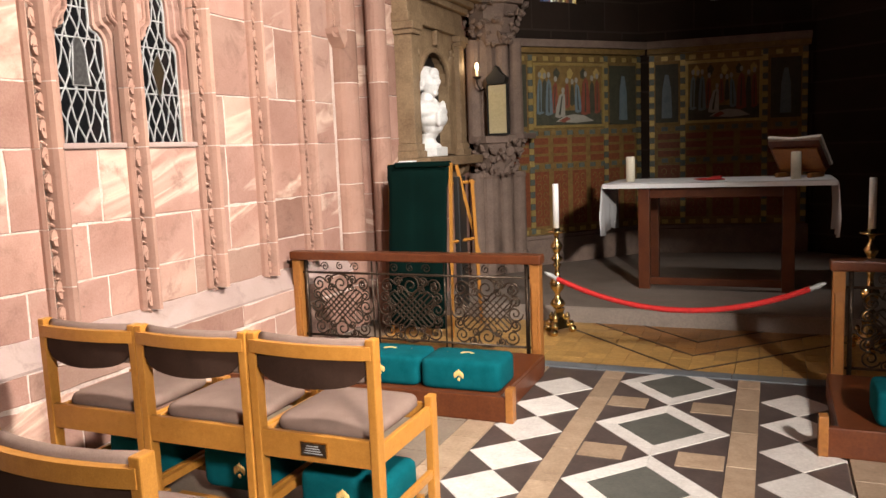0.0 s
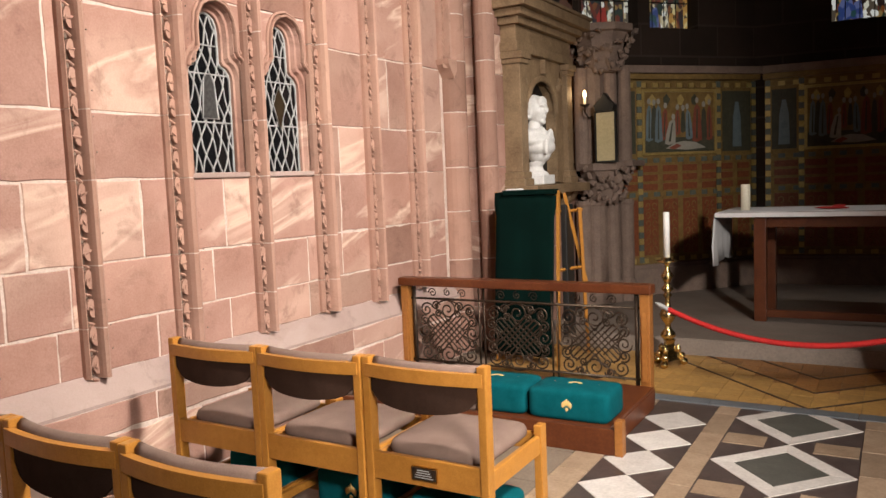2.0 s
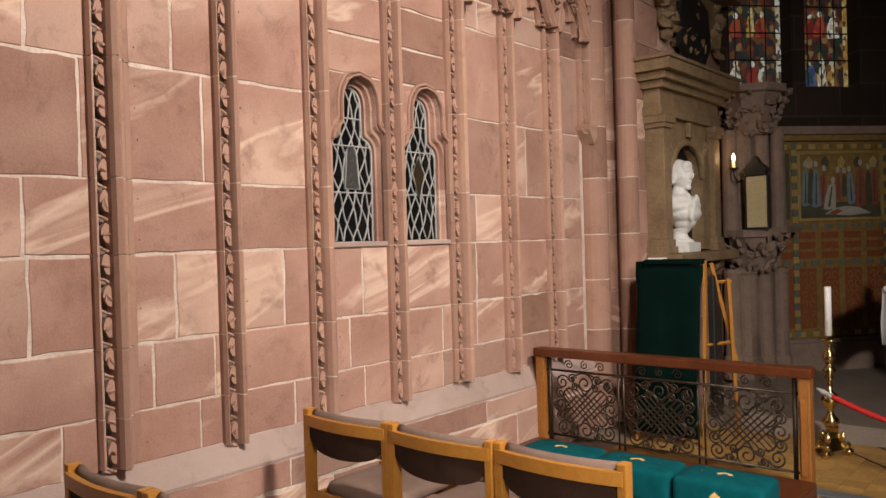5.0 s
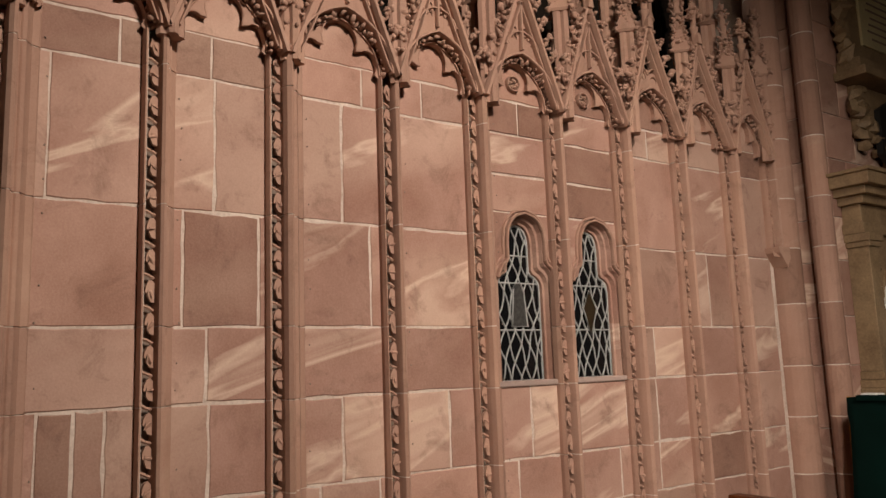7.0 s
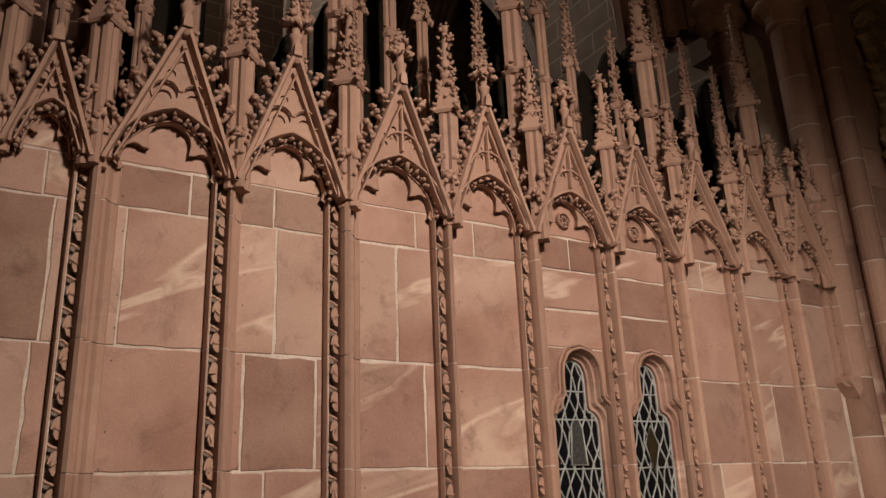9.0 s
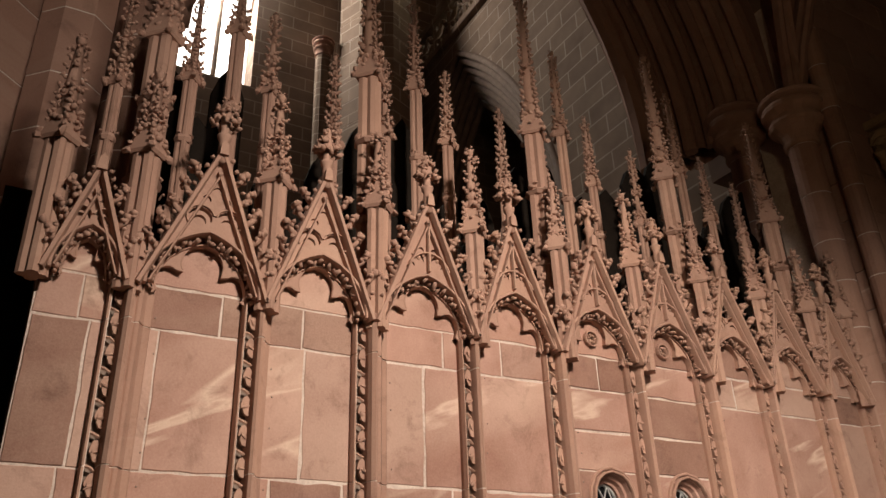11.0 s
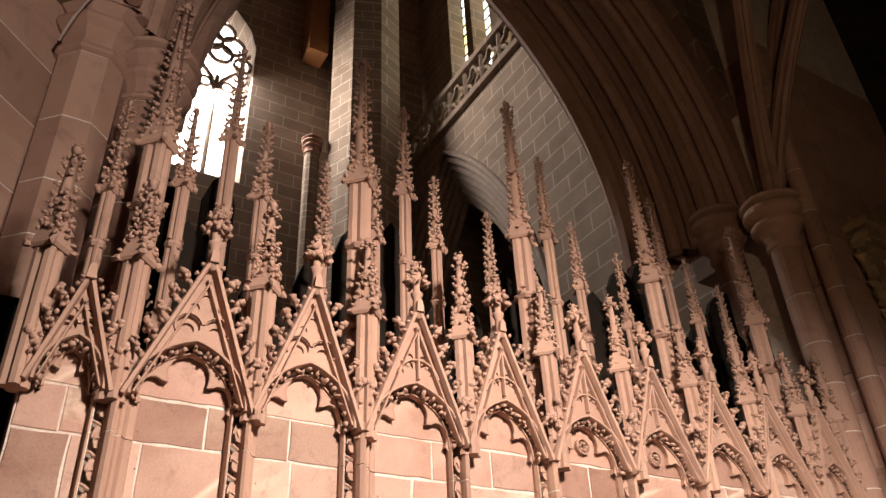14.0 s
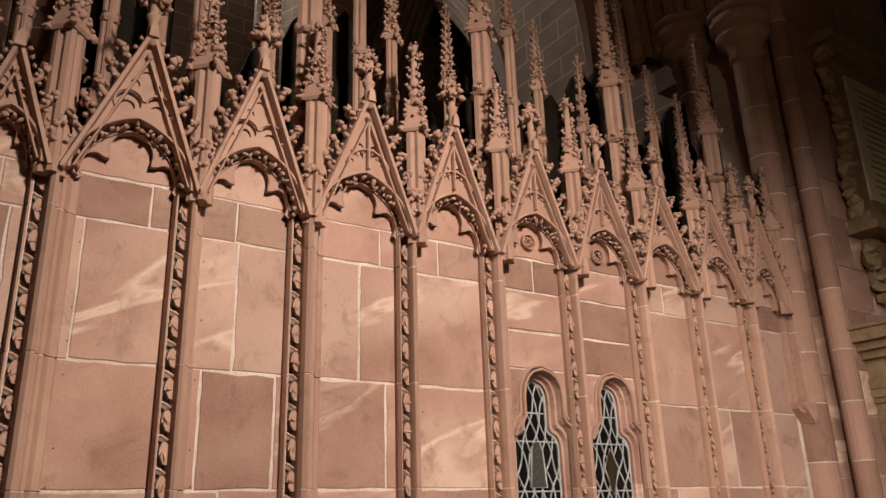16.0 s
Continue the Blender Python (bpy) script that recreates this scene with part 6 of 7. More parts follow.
# book stand with open book
g = thing("book_stand", (3.53, 7.70, AZ + 0.012), "wooden book stand holding a large open book", "book stand")
tilt = pose(0, 0, 0.15, -38, 0, 148)
bm = bmesh.new()
box(bm, -0.21, -0.012, -0.10, 0.21, 0.012, 0.13, 0.006, tilt)
part("rest", bm, M_oak2, g)
bm = bmesh.new()
box(bm, -0.21, -0.06, -0.12, 0.21, 0.02, -0.10, 0.004, tilt)
part("ledge", bm, M_oak2, g)
for dx in (-0.15, 0.15):
    bm = bmesh.new()
    box(bm, dx - 0.02, -0.12, 0.0, dx + 0.02, 0.1, 0.04, 0.008, pose(0, 0, 0, 0, 0, 148))
    part("foot", bm, M_oak2, g)
bm = bmesh.new()
box(bm, -0.03, -0.03, 0.03, 0.03, 0.03, 0.12, 0.006)
part("support", bm, M_oak2, g)
bk = thing("open_book", (3.53, 7.70, AZ + 0.012), "large open book with white pages on the stand", "book")
for s in (-1, 1):
    bm = bmesh.new()
    vs = box(bm, 0, -0.045, -0.10, s * 0.25, -0.015, 0.22, 0.004, tilt @ Matrix.Rotation(radians(s * -7), 4, "Z"))
    part("page_block", bm, M_paper, bk)
bm = bmesh.new()
box(bm, -0.24, -0.0145, -0.105, 0.24, -0.0125, 0.205, 0, tilt)
part("cover", bm, M_oak, bk)

# ---------------------------------------------------------------- easel with green cloth
ez = thing("easel", (0, 0, 0), "yellow wooden easel draped with dark green felt", "easel")
for a, b in (((0.50, 5.64, 0.0), (0.47, 5.78, 1.36)), ((1.02, 5.64, 0.0), (1.00, 5.78, 1.36)), ((1.10, 6.12, 0.55), (1.04, 5.80, 1.34)), ((1.06, 6.2, 0.0), (1.14, 5.86, 1.22))):
    bm = bmesh.new()
    tube(bm, [a, b], 0.018, 4)
    part("leg", bm, M_pine, ez)
for a, b, r in (((1.0, 5.72, 0.74), (1.1, 6.0, 0.74), 0.014), ((1.0, 5.8, 1.2), (1.13, 5.95, 1.2), 0.012)):
    bm = bmesh.new()
    tube(bm, [a, b], r, 4)
    part("brace", bm, M_pine, ez)
bm = bmesh.new()
rows = []
for j in range(15):
    t = j / 14
    z = 1.345 - 1.27 * t
    row = []
    for k in range(13):
        u = k / 12
        x = 0.485 + 0.50 * u + 0.02 * math.sin(math.pi * u) * t * 0
        if j < 2:
            x += (u - 0.5) * 0.03
        y = 5.745 - 0.14 * t + 0.010 * math.sin(u * 13 + 0.6) * (0.3 + t) + 0.006 * math.sin(u * 31)
        row.append(bm.verts.new((x, y, z + (0.02 * math.sin(math.pi * u * 1.3 + 0.5) if j == 0 else 0))))
    rows.append(row)
for A2, B2 in zip(rows, rows[1:]):
    for k in range(12):
        bm.faces.new((A2[k], A2[k + 1], B2[k + 1], B2[k]))
ob = part("felt_drape", bm, M_green, ez, "dark green felt sheet", True)
sol = ob.modifiers.new("thickness", "SOLIDIFY")
sol.thickness = 0.012
bm = bmesh.new()
box(bm, 0.55, 5.70, 1.335, 1.0, 5.80, 1.375, 0.01)
part("folded_top", bm, M_green, ez)
bm = bmesh.new()
box(bm, 0.56, 5.75, 1.36, 0.68, 5.85, 1.385, 0.01)
part("white_lining", bm, M_linen, ez)
bm = bmesh.new()
box(bm, 1.005, 5.80, 0.2, 1.055, 5.95, 1.25, 0.01)
part("board_edge", bm, M_black, ez, "dark edge of the board")

# ---------------------------------------------------------------- bust monument on the north wall
mon = thing("wall_monument", (0, 0, 0), "cream stone wall monument with cornice, pilasters and arched niche", "monument")
F = 0.36
MY0, MY1 = 6.20, 7.46
bm = bmesh.new()
# back plate with an arched niche
cy, hw, zsp = 6.80, 0.33, 2.06
nic = [(cy - hw, 1.42), (cy - hw, zsp)] + [(cy - hw * math.cos(radians(a)), zsp + 0.30 * math.sin(radians(a)) ** 0.9) for a in (20, 40, 60, 75, 90, 105, 120, 140, 160)] + [(cy + hw, zsp), (cy + hw, 1.42)]
prism(bm, [(MY0 + 0.06, 1.40)] + nic + [(MY1 - 0.06, 1.40), (MY1 - 0.06, 2.56), (MY0 + 0.06, 2.56)], 0.345, F + 0.10, "x")
part("niche_plate", bm, M_cream, mon)
# the niche is shallow, so its shade is put in as a black back
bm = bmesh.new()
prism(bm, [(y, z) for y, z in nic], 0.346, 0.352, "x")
part("niche_back", bm, M_black, mon, "niche back coloured black for its shade")
for z0, z1, o in ((2.54, 2.62, 0.02), (2.62, 2.76, 0.0), (2.76, 2.82, 0.05), (2.82, 2.88, 0.10), (2.88, 2.97, 0.16), (2.97, 3.0, 0.18)):
    bm = bmesh.new()
    box(bm, 0.345, MY0 - o, z0, F + 0.13 + o, MY1 + o, z1, 0.008)
    part("cornice", bm, M_cream, mon)
for y in (MY0 + 0.02, MY1 - 0.16):
    bm = bmesh.new()
    box(bm, 0.345, y, 1.52, F + 0.15, y + 0.14, 2.44, 0.008)
    part("pilaster", bm, M_cream, mon)
    for z0, z1, o in ((1.40, 1.46, 0.03), (1.46, 1.52, 0.015), (2.44, 2.48, 0.02), (2.48, 2.54, 0.035)):
        bm = bmesh.new()
        box(bm, 0.345, y - o, z0, F + 0.15 + o, y + 0.14 + o, z1, 0.008)
        part("pilaster_moulding", bm, M_cream, mon)
bm = bmesh.new()
strip(bm, [(y, z) for y, z in nic[1:-1]], 0.05, F + 0.09, F + 0.125)
box(bm, F + 0.1, cy - 0.03, 2.40, F + 0.15, cy + 0.03, 2.53, 0.01)
part("archivolt", bm, M_cream, mon)
bm = bmesh.new()
for s in (-1, 1):
    for k in range(3):
        lump(bm, (F + 0.11, cy + s * (0.38 + 0.03 * k), 2.30 + 0.06 * k), (0.015, 0.05, 0.04), 0.3)
tagged(part("spandrel_carving", bm, M_cream, mon), kind="stuff")
bm = bmesh.new()
box(bm, 0.345, MY0 - 0.02, 1.32, F + 0.30, MY1 + 0.02, 1.40, 0.012)
part("shelf", bm, M_cream, mon)
for y in (6.4, 6.85, 7.3):
    bm = bmesh.new()
    prism(bm, [(0.345, 1.32), (F + 0.22, 1.32), (F + 0.18, 1.24), (0.40, 1.12), (0.345, 1.10)], y - 0.06, y + 0.06, "y")
    part("bracket", bm, M_cream, mon)

# portrait bust: one plain mesh, turned towards the room
bm = bmesh.new()
bx, by, bz = 0.49, 6.54, 1.402
box(bm, bx - 0.13, by - 0.13, bz, bx + 0.13, by + 0.13, bz + 0.085, 0.008)
lathe(bm, [(0.11, 0.085), (0.11, 0.105), (0.075, 0.125), (0.06, 0.16), (0.075, 0.19), (0.09, 0.2)], (bx, by, bz), 20)


# chest cut away below, head turned a little to the east of the room
dirx = Matrix.Rotation(radians(-12), 4, "Z")


def fblob(dx, dy, dz, s, sub=3):
    r = bmesh.ops.create_icosphere(bm, subdivisions=sub, radius=1.0)
    for v in r["verts"]:
        p = dirx @ Vector((v.co.x * s[0] + dx, v.co.y * s[1] + dy, v.co.z * s[2]))
        v.co = Vector((bx + p.x, by + p.y, bz + dz + p.z))


# chest with drapery, narrowing to the socle
for dx, dz, sx, sy, sz in ((0.03, 0.215, 0.065, 0.07, 0.06), (0.045, 0.265, 0.10, 0.10, 0.075), (0.05, 0.33, 0.135, 0.145, 0.09), (0.035, 0.39, 0.135, 0.175, 0.08), (0.01, 0.435, 0.11, 0.17, 0.065)):
    fblob(dx, 0, dz, (sx, sy, sz))
for k in range(4):
    fblob(0.165 - 0.014 * k, -0.07 + 0.045 * k, 0.33 + 0.03 * k, (0.03, 0.03, 0.075), 2)
fblob(0.10, -0.03, 0.45, (0.04, 0.03, 0.06), 2)
# neck, skull, face
fblob(0.005, 0, 0.505, (0.068, 0.07, 0.085))
fblob(-0.005, 0, 0.68, (0.118, 0.092, 0.115))
fblob(0.035, 0, 0.635, (0.085, 0.074, 0.10))
fblob(0.085, 0, 0.725, (0.035, 0.062, 0.05))
fblob(0.105, 0, 0.688, (0.024, 0.058, 0.013), 2)
fblob(0.128, 0, 0.648, (0.026, 0.015, 0.034), 2)
fblob(0.118, 0, 0.675, (0.016, 0.011, 0.03), 2)
fblob(0.105, 0, 0.596, (0.020, 0.032, 0.010), 2)
fblob(0.100, 0, 0.580, (0.018, 0.027, 0.009), 2)
fblob(0.088, 0, 0.550, (0.030, 0.034, 0.026), 2)
for sg in (-1, 1):
    fblob(0.072, sg * 0.045, 0.628, (0.036, 0.026, 0.026), 2)
    fblob(0.01, sg * 0.086, 0.645, (0.024, 0.013, 0.036), 2)
    for k in range(5):
        fblob(-0.03 - 0.02 * (k % 2), sg * (0.078 - 0.004 * k), 0.60 + 0.035 * k, (0.045, 0.028, 0.024), 2)
for k in range(7):
    fblob(-0.105 + 0.01 * abs(k - 3), -0.06 + 0.02 * k, 0.62 + 0.03 * (k % 3), (0.03, 0.024, 0.026), 2)
bust = tagged(part("bust", bm, M_marble, None, "", True), "white marble portrait bust on a socle before the niche", "bust")
rm = bust.modifiers.new("carve", "REMESH")
rm.mode, rm.voxel_size, rm.use_smooth_shade = "VOXEL", 0.007, True
sm = bust.modifiers.new("soften", "SMOOTH")
sm.factor, sm.iterations = 0.5, 4

# carved memorial cartouche above
ca = thing("memorial_tablet", (0, 0, 0), "large carved cream memorial with yellowed inscribed tablet", "memorial")
bm = bmesh.new()
box(bm, 0.345, 6.45, 3.95, 0.44, 7.75, 5.45, 0.015)
part("backing", bm, M_cream, ca)
bm = bmesh.new()
box(bm, 0.44, 6.62, 4.12, 0.462, 7.6, 5.3, 0.006)
tb = part("inscribed_panel", bm, M_tablet, ca, "yellowed marble panel")
for k in range(17):
    bm = bmesh.new()
    a = 6.72 + 0.03 * ((k * 5) % 3)
    box(bm, 0.461, a, 5.18 - 0.062 * k, 0.4645, 7.5 - 0.04 * ((k * 7) % 4), 5.198 - 0.062 * k)
    part("lettering", bm, M_brown, ca)
for z0, z1, o in ((5.45, 5.55, 0.06), (5.55, 5.63, 0.12), (3.85, 3.95, 0.08), (3.78, 3.85, 0.14)):
    bm = bmesh.new()
    box(bm, 0.345, 6.45 - o, z0, 0.46 + o, 7.75 + o, z1, 0.01)
    part("moulding", bm, M_cream, ca)
bm = bmesh.new()
prism(bm, [(6.36, 5.63), (7.84, 5.63), (7.1, 6.1)], 0.345, 0.5, "x")
part("pediment", bm, M_cream, ca)
bm = bmesh.new()
for k in range(26):
    t = k / 25
    lump(bm, (0.43, 6.40 - 0.06 * math.sin(t * 9), 3.95 + 1.5 * t), (0.06, 0.07 + 0.03 * math.sin(k * 2.1), 0.07), 0.4)
for k in range(16):
    t = k / 15
    lump(bm, (0.43, 7.8, 3.95 + 1.5 * t), (0.06, 0.08, 0.08), 0.4)
tagged(part("scroll_carving", bm, M_cream, ca, "deep scroll and leaf carving"), kind="stuff")
bm = bmesh.new()
box(bm, 0.345, 6.5, 3.35, 0.42, 7.7, 3.78, 0.02)
part("apron_panel", bm, M_cream, ca)
bm = bmesh.new()
for k in range(30):
    t = k / 29
    y = 6.42 + 1.36 * t
    lump(bm, (0.42, y, 3.62 - 0.42 * math.sin(math.pi * t) + RND.uniform(-0.05, 0.1)), (0.06, 0.06, 0.07), 0.4)
for y in (6.5, 7.1, 7.7):
    for k in range(6):
        lump(bm, (0.42, y + RND.uniform(-0.06, 0.06), 3.72 - 0.09 * k), (0.06, 0.055 * (1 - 0.1 * k) + 0.01, 0.05), 0.35)
tagged(part("festoon", bm, M_cream, ca, "carved swag and pendants"), kind="stuff")
bm = bmesh.new()
prism(bm, [(6.72, 3.22), (6.95, 3.08), (7.25, 3.10), (7.4, 3.3), (7.35, 3.62), (7.05, 3.74), (6.75, 3.6)], 0.42, 0.47, "x")
part("dark_shield", bm, M_black, ca, "dark shield")

# ---------------------------------------------------------------- apse corner shaft, capitals, sconce, tablet
MC = (0.55, 7.92)
co = tagged(new("corner_shaft"), "dark weathered stone corner shaft with two carved leaf capitals", "column", kind="structure")
for dx, dy, r in ((0, 0, 0.13), (0.14, 0.10, 0.09), (-0.08, -0.12, 0.08), (0.26, 0.22, 0.08)):
    bm = bmesh.new()
    lathe(bm, [(r * 1.3, 0.13), (r * 1.3, 0.28), (r * 1.15, 0.34), (r, 0.36), (r, 1.14), (r * 1.1, 1.16), (r, 1.2)], (MC[0] + dx, MC[1] + dy, 0), 14)
    part("lower_shaft", bm, M_brown, co)
    bm = bmesh.new()
    lathe(bm, [(r * 0.95, 1.58), (r * 0.9, 2.55)], (MC[0] + dx, MC[1] + dy, 0), 12)
    part("upper_shaft", bm, M_brown, co)
for z0, z1, r0, r1 in ((1.18, 1.54, 0.17, 0.30), (2.5, 2.92, 0.16, 0.34)):
    bm = bmesh.new()
    lathe(bm, [(r0, z0), (r1 * 0.85, z1 - 0.04), (r1, z1 - 0.03), (r1, z1 + 0.04)], (MC[0] + 0.08, MC[1] + 0.04, 0), 8)
    for k in range(120):
        a = k * 2.399
        t = RND.random()
        rr = r0 + (r1 - r0) * t + 0.02
        lump(bm, (MC[0] + 0.08 + rr * math.cos(a), MC[1] + 0.04 + rr * math.sin(a), z0 + (z1 - z0) * t), (RND.uniform(0.02, 0.036), RND.uniform(0.02, 0.036), RND.uniform(0.014, 0.05)), 0.45)
    part("leaf_capital", bm, M_brown, co, "deeply carved leaf capital")
bm = bmesh.new()
box(bm, MC[0] - 0.3, MC[1] - 0.05, 1.54, MC[0] + 0.42, MC[1] + 0.4, 1.60, 0.01)
part("ledge", bm, M_brown, co)

sc = thing("wall_sconce", (0.58, 7.6, 2.12), "black iron wall sconce with a lit electric candle", "sconce")
bm = bmesh.new()
tube(bm, [(0.0, 0.22, -0.06), (0.0, 0.1, -0.08), (0.0, 0.0, -0.03), (0, 0, 0.04)], 0.009, 6)
lathe(bm, [(0.008, 0.02), (0.045, 0.04), (0.05, 0.05)], (0, 0, 0), 12)
part("bracket", bm, M_iron, sc)
bm = bmesh.new()
lathe(bm, [(0.016, 0.05), (0.016, 0.11)], (0, 0, 0), 10)
part("candle_tube", bm, M_wax, sc)
bm = bmesh.new()
lathe(bm, [(0.008, 0.11), (0.02, 0.135), (0.016, 0.165), (0.003, 0.19)], (0, 0, 0), 10)
part("bulb", bm, M_flame, sc, "glowing flame-shaped bulb", True)
sl = lamp("sconce_light", "POINT", 2.2, pose(0.60, 7.52, 2.27), (1.0, 0.66, 0.32), 0.03)
bm = bmesh.new()
box(bm, 0.67, 7.66, 1.60, 0.86, 7.69, 2.08, 0.006)
tb = tagged(part("wall_tablet", bm, M_tablet), "yellowed rectangular tablet on the corner shaft", "tablet")
bm = bmesh.new()
prism(bm, [(0.68, 2.09), (0.85, 2.09), (0.87, 2.15), (0.81, 2.20), (0.765, 2.27), (0.72, 2.20), (0.66, 2.15)], 7.62, 7.74, "y")
part("black_crest", bm, M_black, tb, "black iron crest above the tablet")
bm = bmesh.new()
for a in ((0.655, 7.655, 1.585, 0.672, 7.70, 2.09), (0.858, 7.655, 1.585, 0.875, 7.70, 2.09), (0.672, 7.655, 1.585, 0.858, 7.70, 1.602)):
    box(bm, *a)
part("frame", bm, M_black, tb)


# ---------------------------------------------------------------- painted and mosaic dado panels of the apse
def painted_dado(a, b, s0, s1, label):
    m = wallframe(a, b)
    g = tagged(new("painted_panel_wall"), label, "mosaic panel", "painted dado panels", "structure")
    L = s1 - s0

    def pane(name, u0, z0, u1, z1, y0, y1, mt, lab="", bev=0.003):
        bm = bmesh.new()
        box(bm, s0 + u0, y0, z0, s0 + u1, y1, z1, bev, m)
        return part(name, bm, mt, g, lab)
    pane("ground", 0, 0.13, L, 2.50, -0.01, 0.02, M_gilt2, "gold mosaic ground")
    pane("base_course", -0.02, 0.13, L + 0.02, 0.42, 0.0, 0.09, M_brown, "worn stone base")
    pane("base_moulding", -0.02, 0.42, L + 0.02, 0.46, 0.0, 0.06, M_brown)
    pane("cornice", -0.02, 2.46, L + 0.02, 2.52, 0.0, 0.09, M_gilt2)
    pane("cornice", -0.02, 2.52, L + 0.02, 2.60, 0.0, 0.14, M_brown)
    # posts of small alternating blocks
    us = [0.22 * L, 0.74 * L]
    for u in [0.03] + us + [L - 0.03]:
        z = 0.48
        k = 0
        while z < 2.44:
            pane("border_block", u - 0.028, z, u + 0.028, z + 0.062, 0.02, 0.038, M_gold if k % 2 else M_bluepat, "", 0.002)
            z += 0.068
            k += 1
    # horizontal bands of blocks
    for z, mt in ((1.57, M_bluepat), (1.20, M_bluepat), (0.475, M_gold), (2.38, M_gold)):
        u = 0.06
        k = 0
        while u < L - 0.07:
            pane("band_block", u, z, u + 0.072, z + 0.05, 0.02, 0.036, mt if k % 2 else M_gilt2, "", 0.002)
            u += 0.078
            k += 1
    # lower red panels and middle red cartouches
    cuts = [0.06] + [u for u in us] + [L - 0.06]
    for a0, a1 in zip(cuts, cuts[1:]):
        n = max(1, round((a1 - a0) / 0.28))
        w = (a1 - a0) / n
        for k in range(n):
            u0 = a0 + w * k + 0.035
            u1 = a0 + w * (k + 1) - 0.035
            pane("red_panel", u0, 0.56, u1, 1.17, 0.018, 0.03, M_redpat, "red mosaic panel with scroll pattern")
            bm = bmesh.new()
            for zz in range(6):
                for s in (-1, 1):
                    cu, cz = s0 + (u0 + u1) / 2 + s * (u1 - u0) * 0.22, 0.62 + zz * 0.095
                    tube(bm, [m @ Vector((cu + 0.028 * math.cos(t) * s, 0.032, cz + 0.035 * math.sin(t))) for t in [q * 0.7 for q in range(8)]], 0.005, 4)
            part("gold_scroll", bm, M_gilt2, g)
            for z0 in (1.27, 1.37, 1.47):
                pane("red_band", u0, z0, u1, z0 + 0.07, 0.018, 0.03, M_redpat)
    # large picture with soft figures as plain shapes
    pu0, pu1, pz0, pz1 = us[0] + 0.06, us[1] - 0.06, 1.68, 2.33
    for q in ((pu0 - 0.03, pz0 - 0.03, pu1 + 0.03, pz0), (pu0 - 0.03, pz1, pu1 + 0.03, pz1 + 0.03), (pu0 - 0.03, pz0, pu0, pz1), (pu1, pz0, pu1 + 0.03, pz1)):
        pane("picture_frame", *q, 0.02, 0.045, M_gold)
    pane("picture", pu0, pz0, pu1, pz1, 0.015, 0.028, M_gilt2, "painted scene in gold, blue and red")
    pane("picture_foreground", pu0, pz0, pu1, pz0 + 0.16, 0.02, 0.0305, M_robe4)

    def shape(pts, mt, d):
        bm = bmesh.new()
        vs = prism(bm, [(s0 + pu0 + u * (pu1 - pu0), pz0 + v * (pz1 - pz0)) for u, v in pts], 0.027, 0.031 + d, "y")
        bmesh.ops.transform(bm, matrix=m, verts=vs)
        part("painted_shape", bm, mt, g)
    def robed(u, v, w, h, mt, d, lean=0.0):
        pts = [(u - w, v), (u - w * 0.2, v - 0.02), (u + w, v + 0.01), (u + w * 0.85 + lean * 0.3, v + h * 0.4), (u + w * 0.55 + lean * 0.7, v + h * 0.74), (u + lean, v + h * 0.82), (u - w * 0.55 + lean * 0.7, v + h * 0.72), (u - w * 0.9 + lean * 0.3, v + h * 0.36)]
        shape(pts, mt, d)
        shape([(u + lean + 0.024 * math.cos(t), v + h * 0.90 + 0.05 * math.sin(t)) for t in (0, 0.8, 1.6, 2.4, 3.2, 4.0, 4.8, 5.6)], M_robe3, d + 0.0004)
        shape([(u - w * 0.3, v + 0.04), (u + w * 0.1, v + 0.03), (u + w * 0.15 + lean * 0.6, v + h * 0.7), (u - w * 0.05 + lean * 0.6, v + h * 0.7)], M_robe4, d + 0.0003)
    robed(0.07, 0.20, 0.05, 0.72, M_robe1, 0.0005)
    robed(0.14, 0.24, 0.05, 0.66, M_robe4, 0.0010)
    robed(0.20, 0.18, 0.055, 0.74, M_robe1, 0.0016)
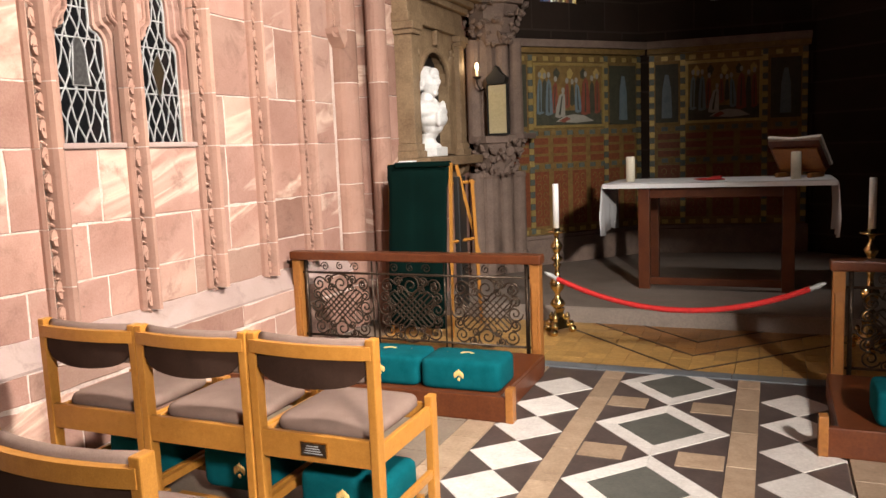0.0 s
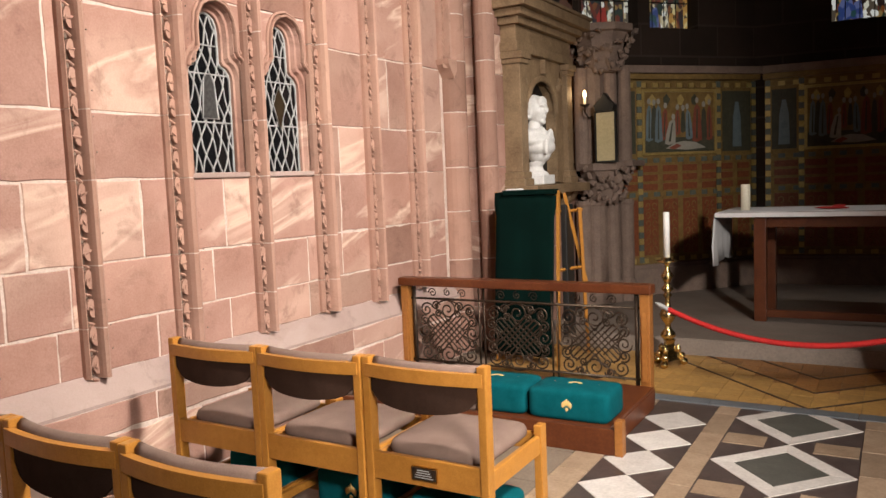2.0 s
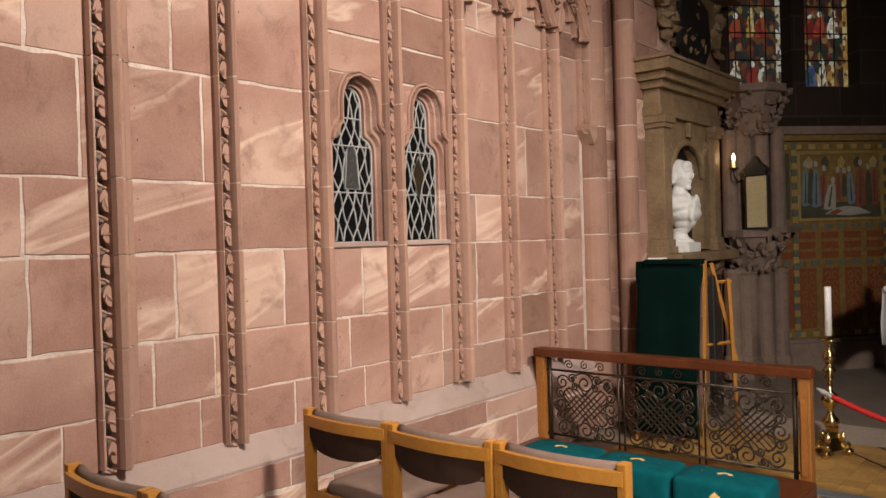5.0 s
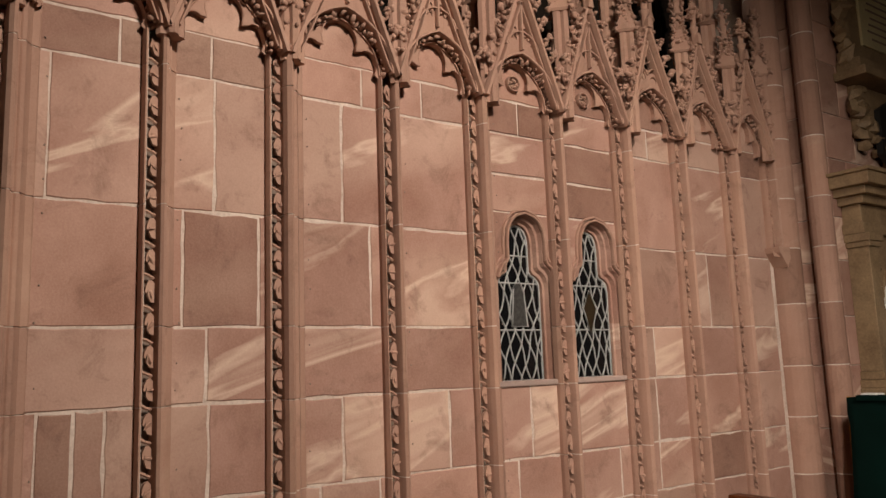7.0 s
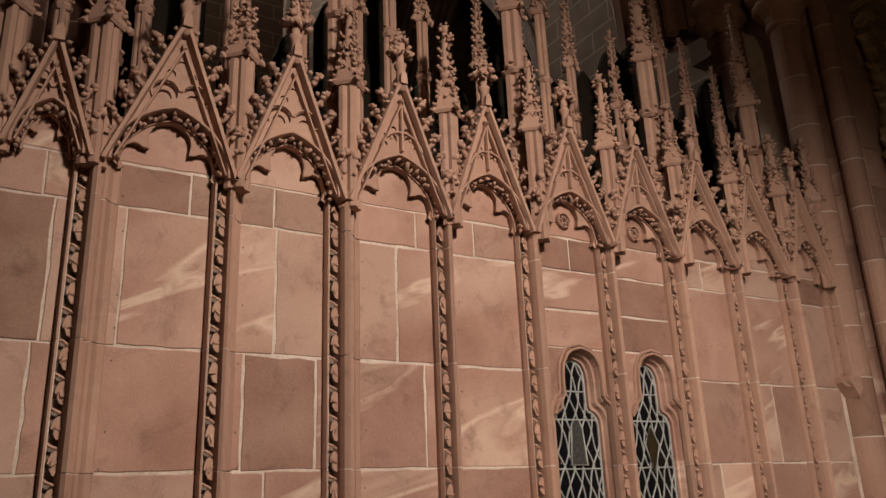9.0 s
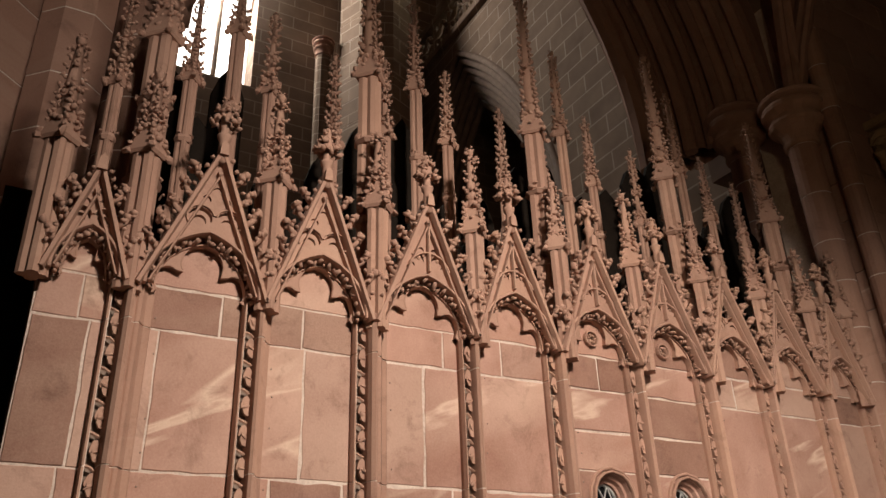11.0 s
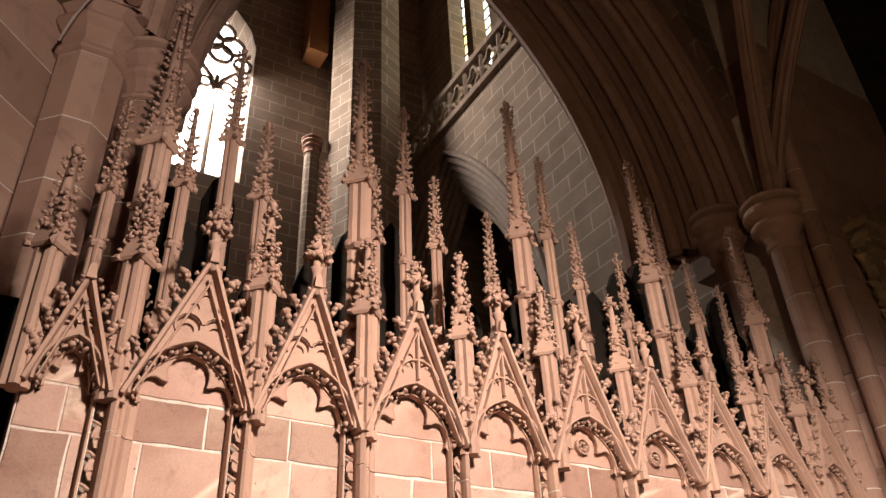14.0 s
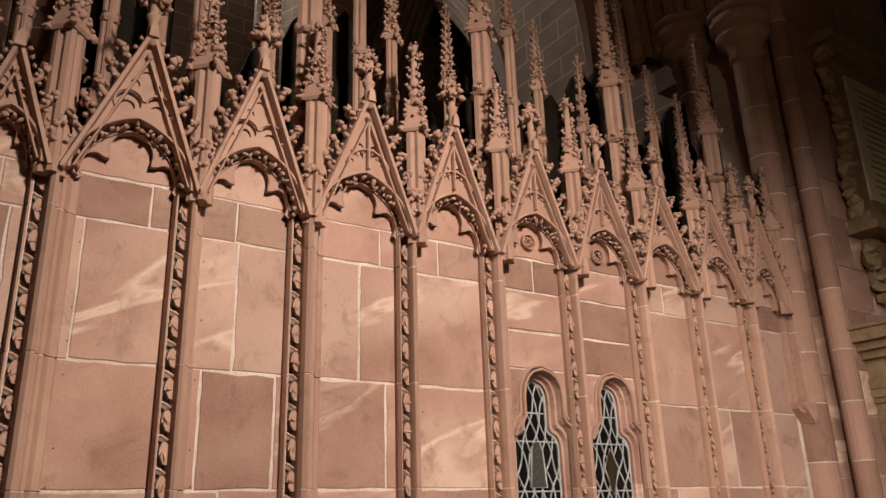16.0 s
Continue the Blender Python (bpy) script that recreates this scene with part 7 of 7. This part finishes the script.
    robed(0.28, 0.22, 0.05, 0.62, M_robe2, 0.0010, 0.02)
    robed(0.36, 0.14, 0.075, 0.50, M_robe3, 0.0020, 0.05)
    robed(0.47, 0.30, 0.04, 0.50, M_robe2, 0.0006)
    robed(0.55, 0.34, 0.035, 0.44, M_robe4, 0.0006)
    robed(0.64, 0.22, 0.05, 0.60, M_robe1, 0.0010, -0.03)
    robed(0.75, 0.18, 0.07, 0.76, M_robe2, 0.0016)
    robed(0.85, 0.22, 0.045, 0.64, M_robe4, 0.0008)
    robed(0.93, 0.20, 0.045, 0.70, M_robe2, 0.0006)
    shape([(0.30, 0.06), (0.42, 0.15), (0.56, 0.18), (0.72, 0.16), (0.88, 0.06), (0.6, 0.03)], M_robe3, 0.0004)
    shape([(0.34, 0.07), (0.46, 0.14), (0.52, 0.10), (0.42, 0.04)], M_robe2, 0.0024)
    for q in range(5):
        shape([(0.08 + 0.2 * q, 0.80), (0.13 + 0.2 * q, 0.78), (0.17 + 0.2 * q, 0.88), (0.12 + 0.2 * q, 0.97), (0.07 + 0.2 * q, 0.90)], M_robe4 if q % 2 else M_gold, 0.0002)
    # standing side figures as plain upright shapes
    for u0, u1 in ((0.07, us[0] - 0.05), (us[1] + 0.06, L - 0.07)):
        pane("side_panel", u0, 1.67, u1, 2.34, 0.018, 0.03, M_robe4, "dark painted side panel")
        uc = (u0 + u1) / 2
        bm = bmesh.new()
        vs = prism(bm, [(s0 + uc - 0.06, 1.72), (s0 + uc + 0.06, 1.72), (s0 + uc + 0.05, 2.05), (s0 + uc + 0.02, 2.22), (s0 + uc - 0.02, 2.22), (s0 + uc - 0.05, 2.05)], 0.03, 0.034, "y")
        bmesh.ops.transform(bm, matrix=m, verts=vs)
        part("painted_shape", bm, M_robe1, g)
    return g


painted_dado(AP[0], AP[1], 0.32, 2.30, "gilded mosaic dado with a painted scene and red panels")
painted_dado(AP[1], AP[2], 0.10, 1.82, "gilded mosaic dado with a dark painted scene, in deep shade")
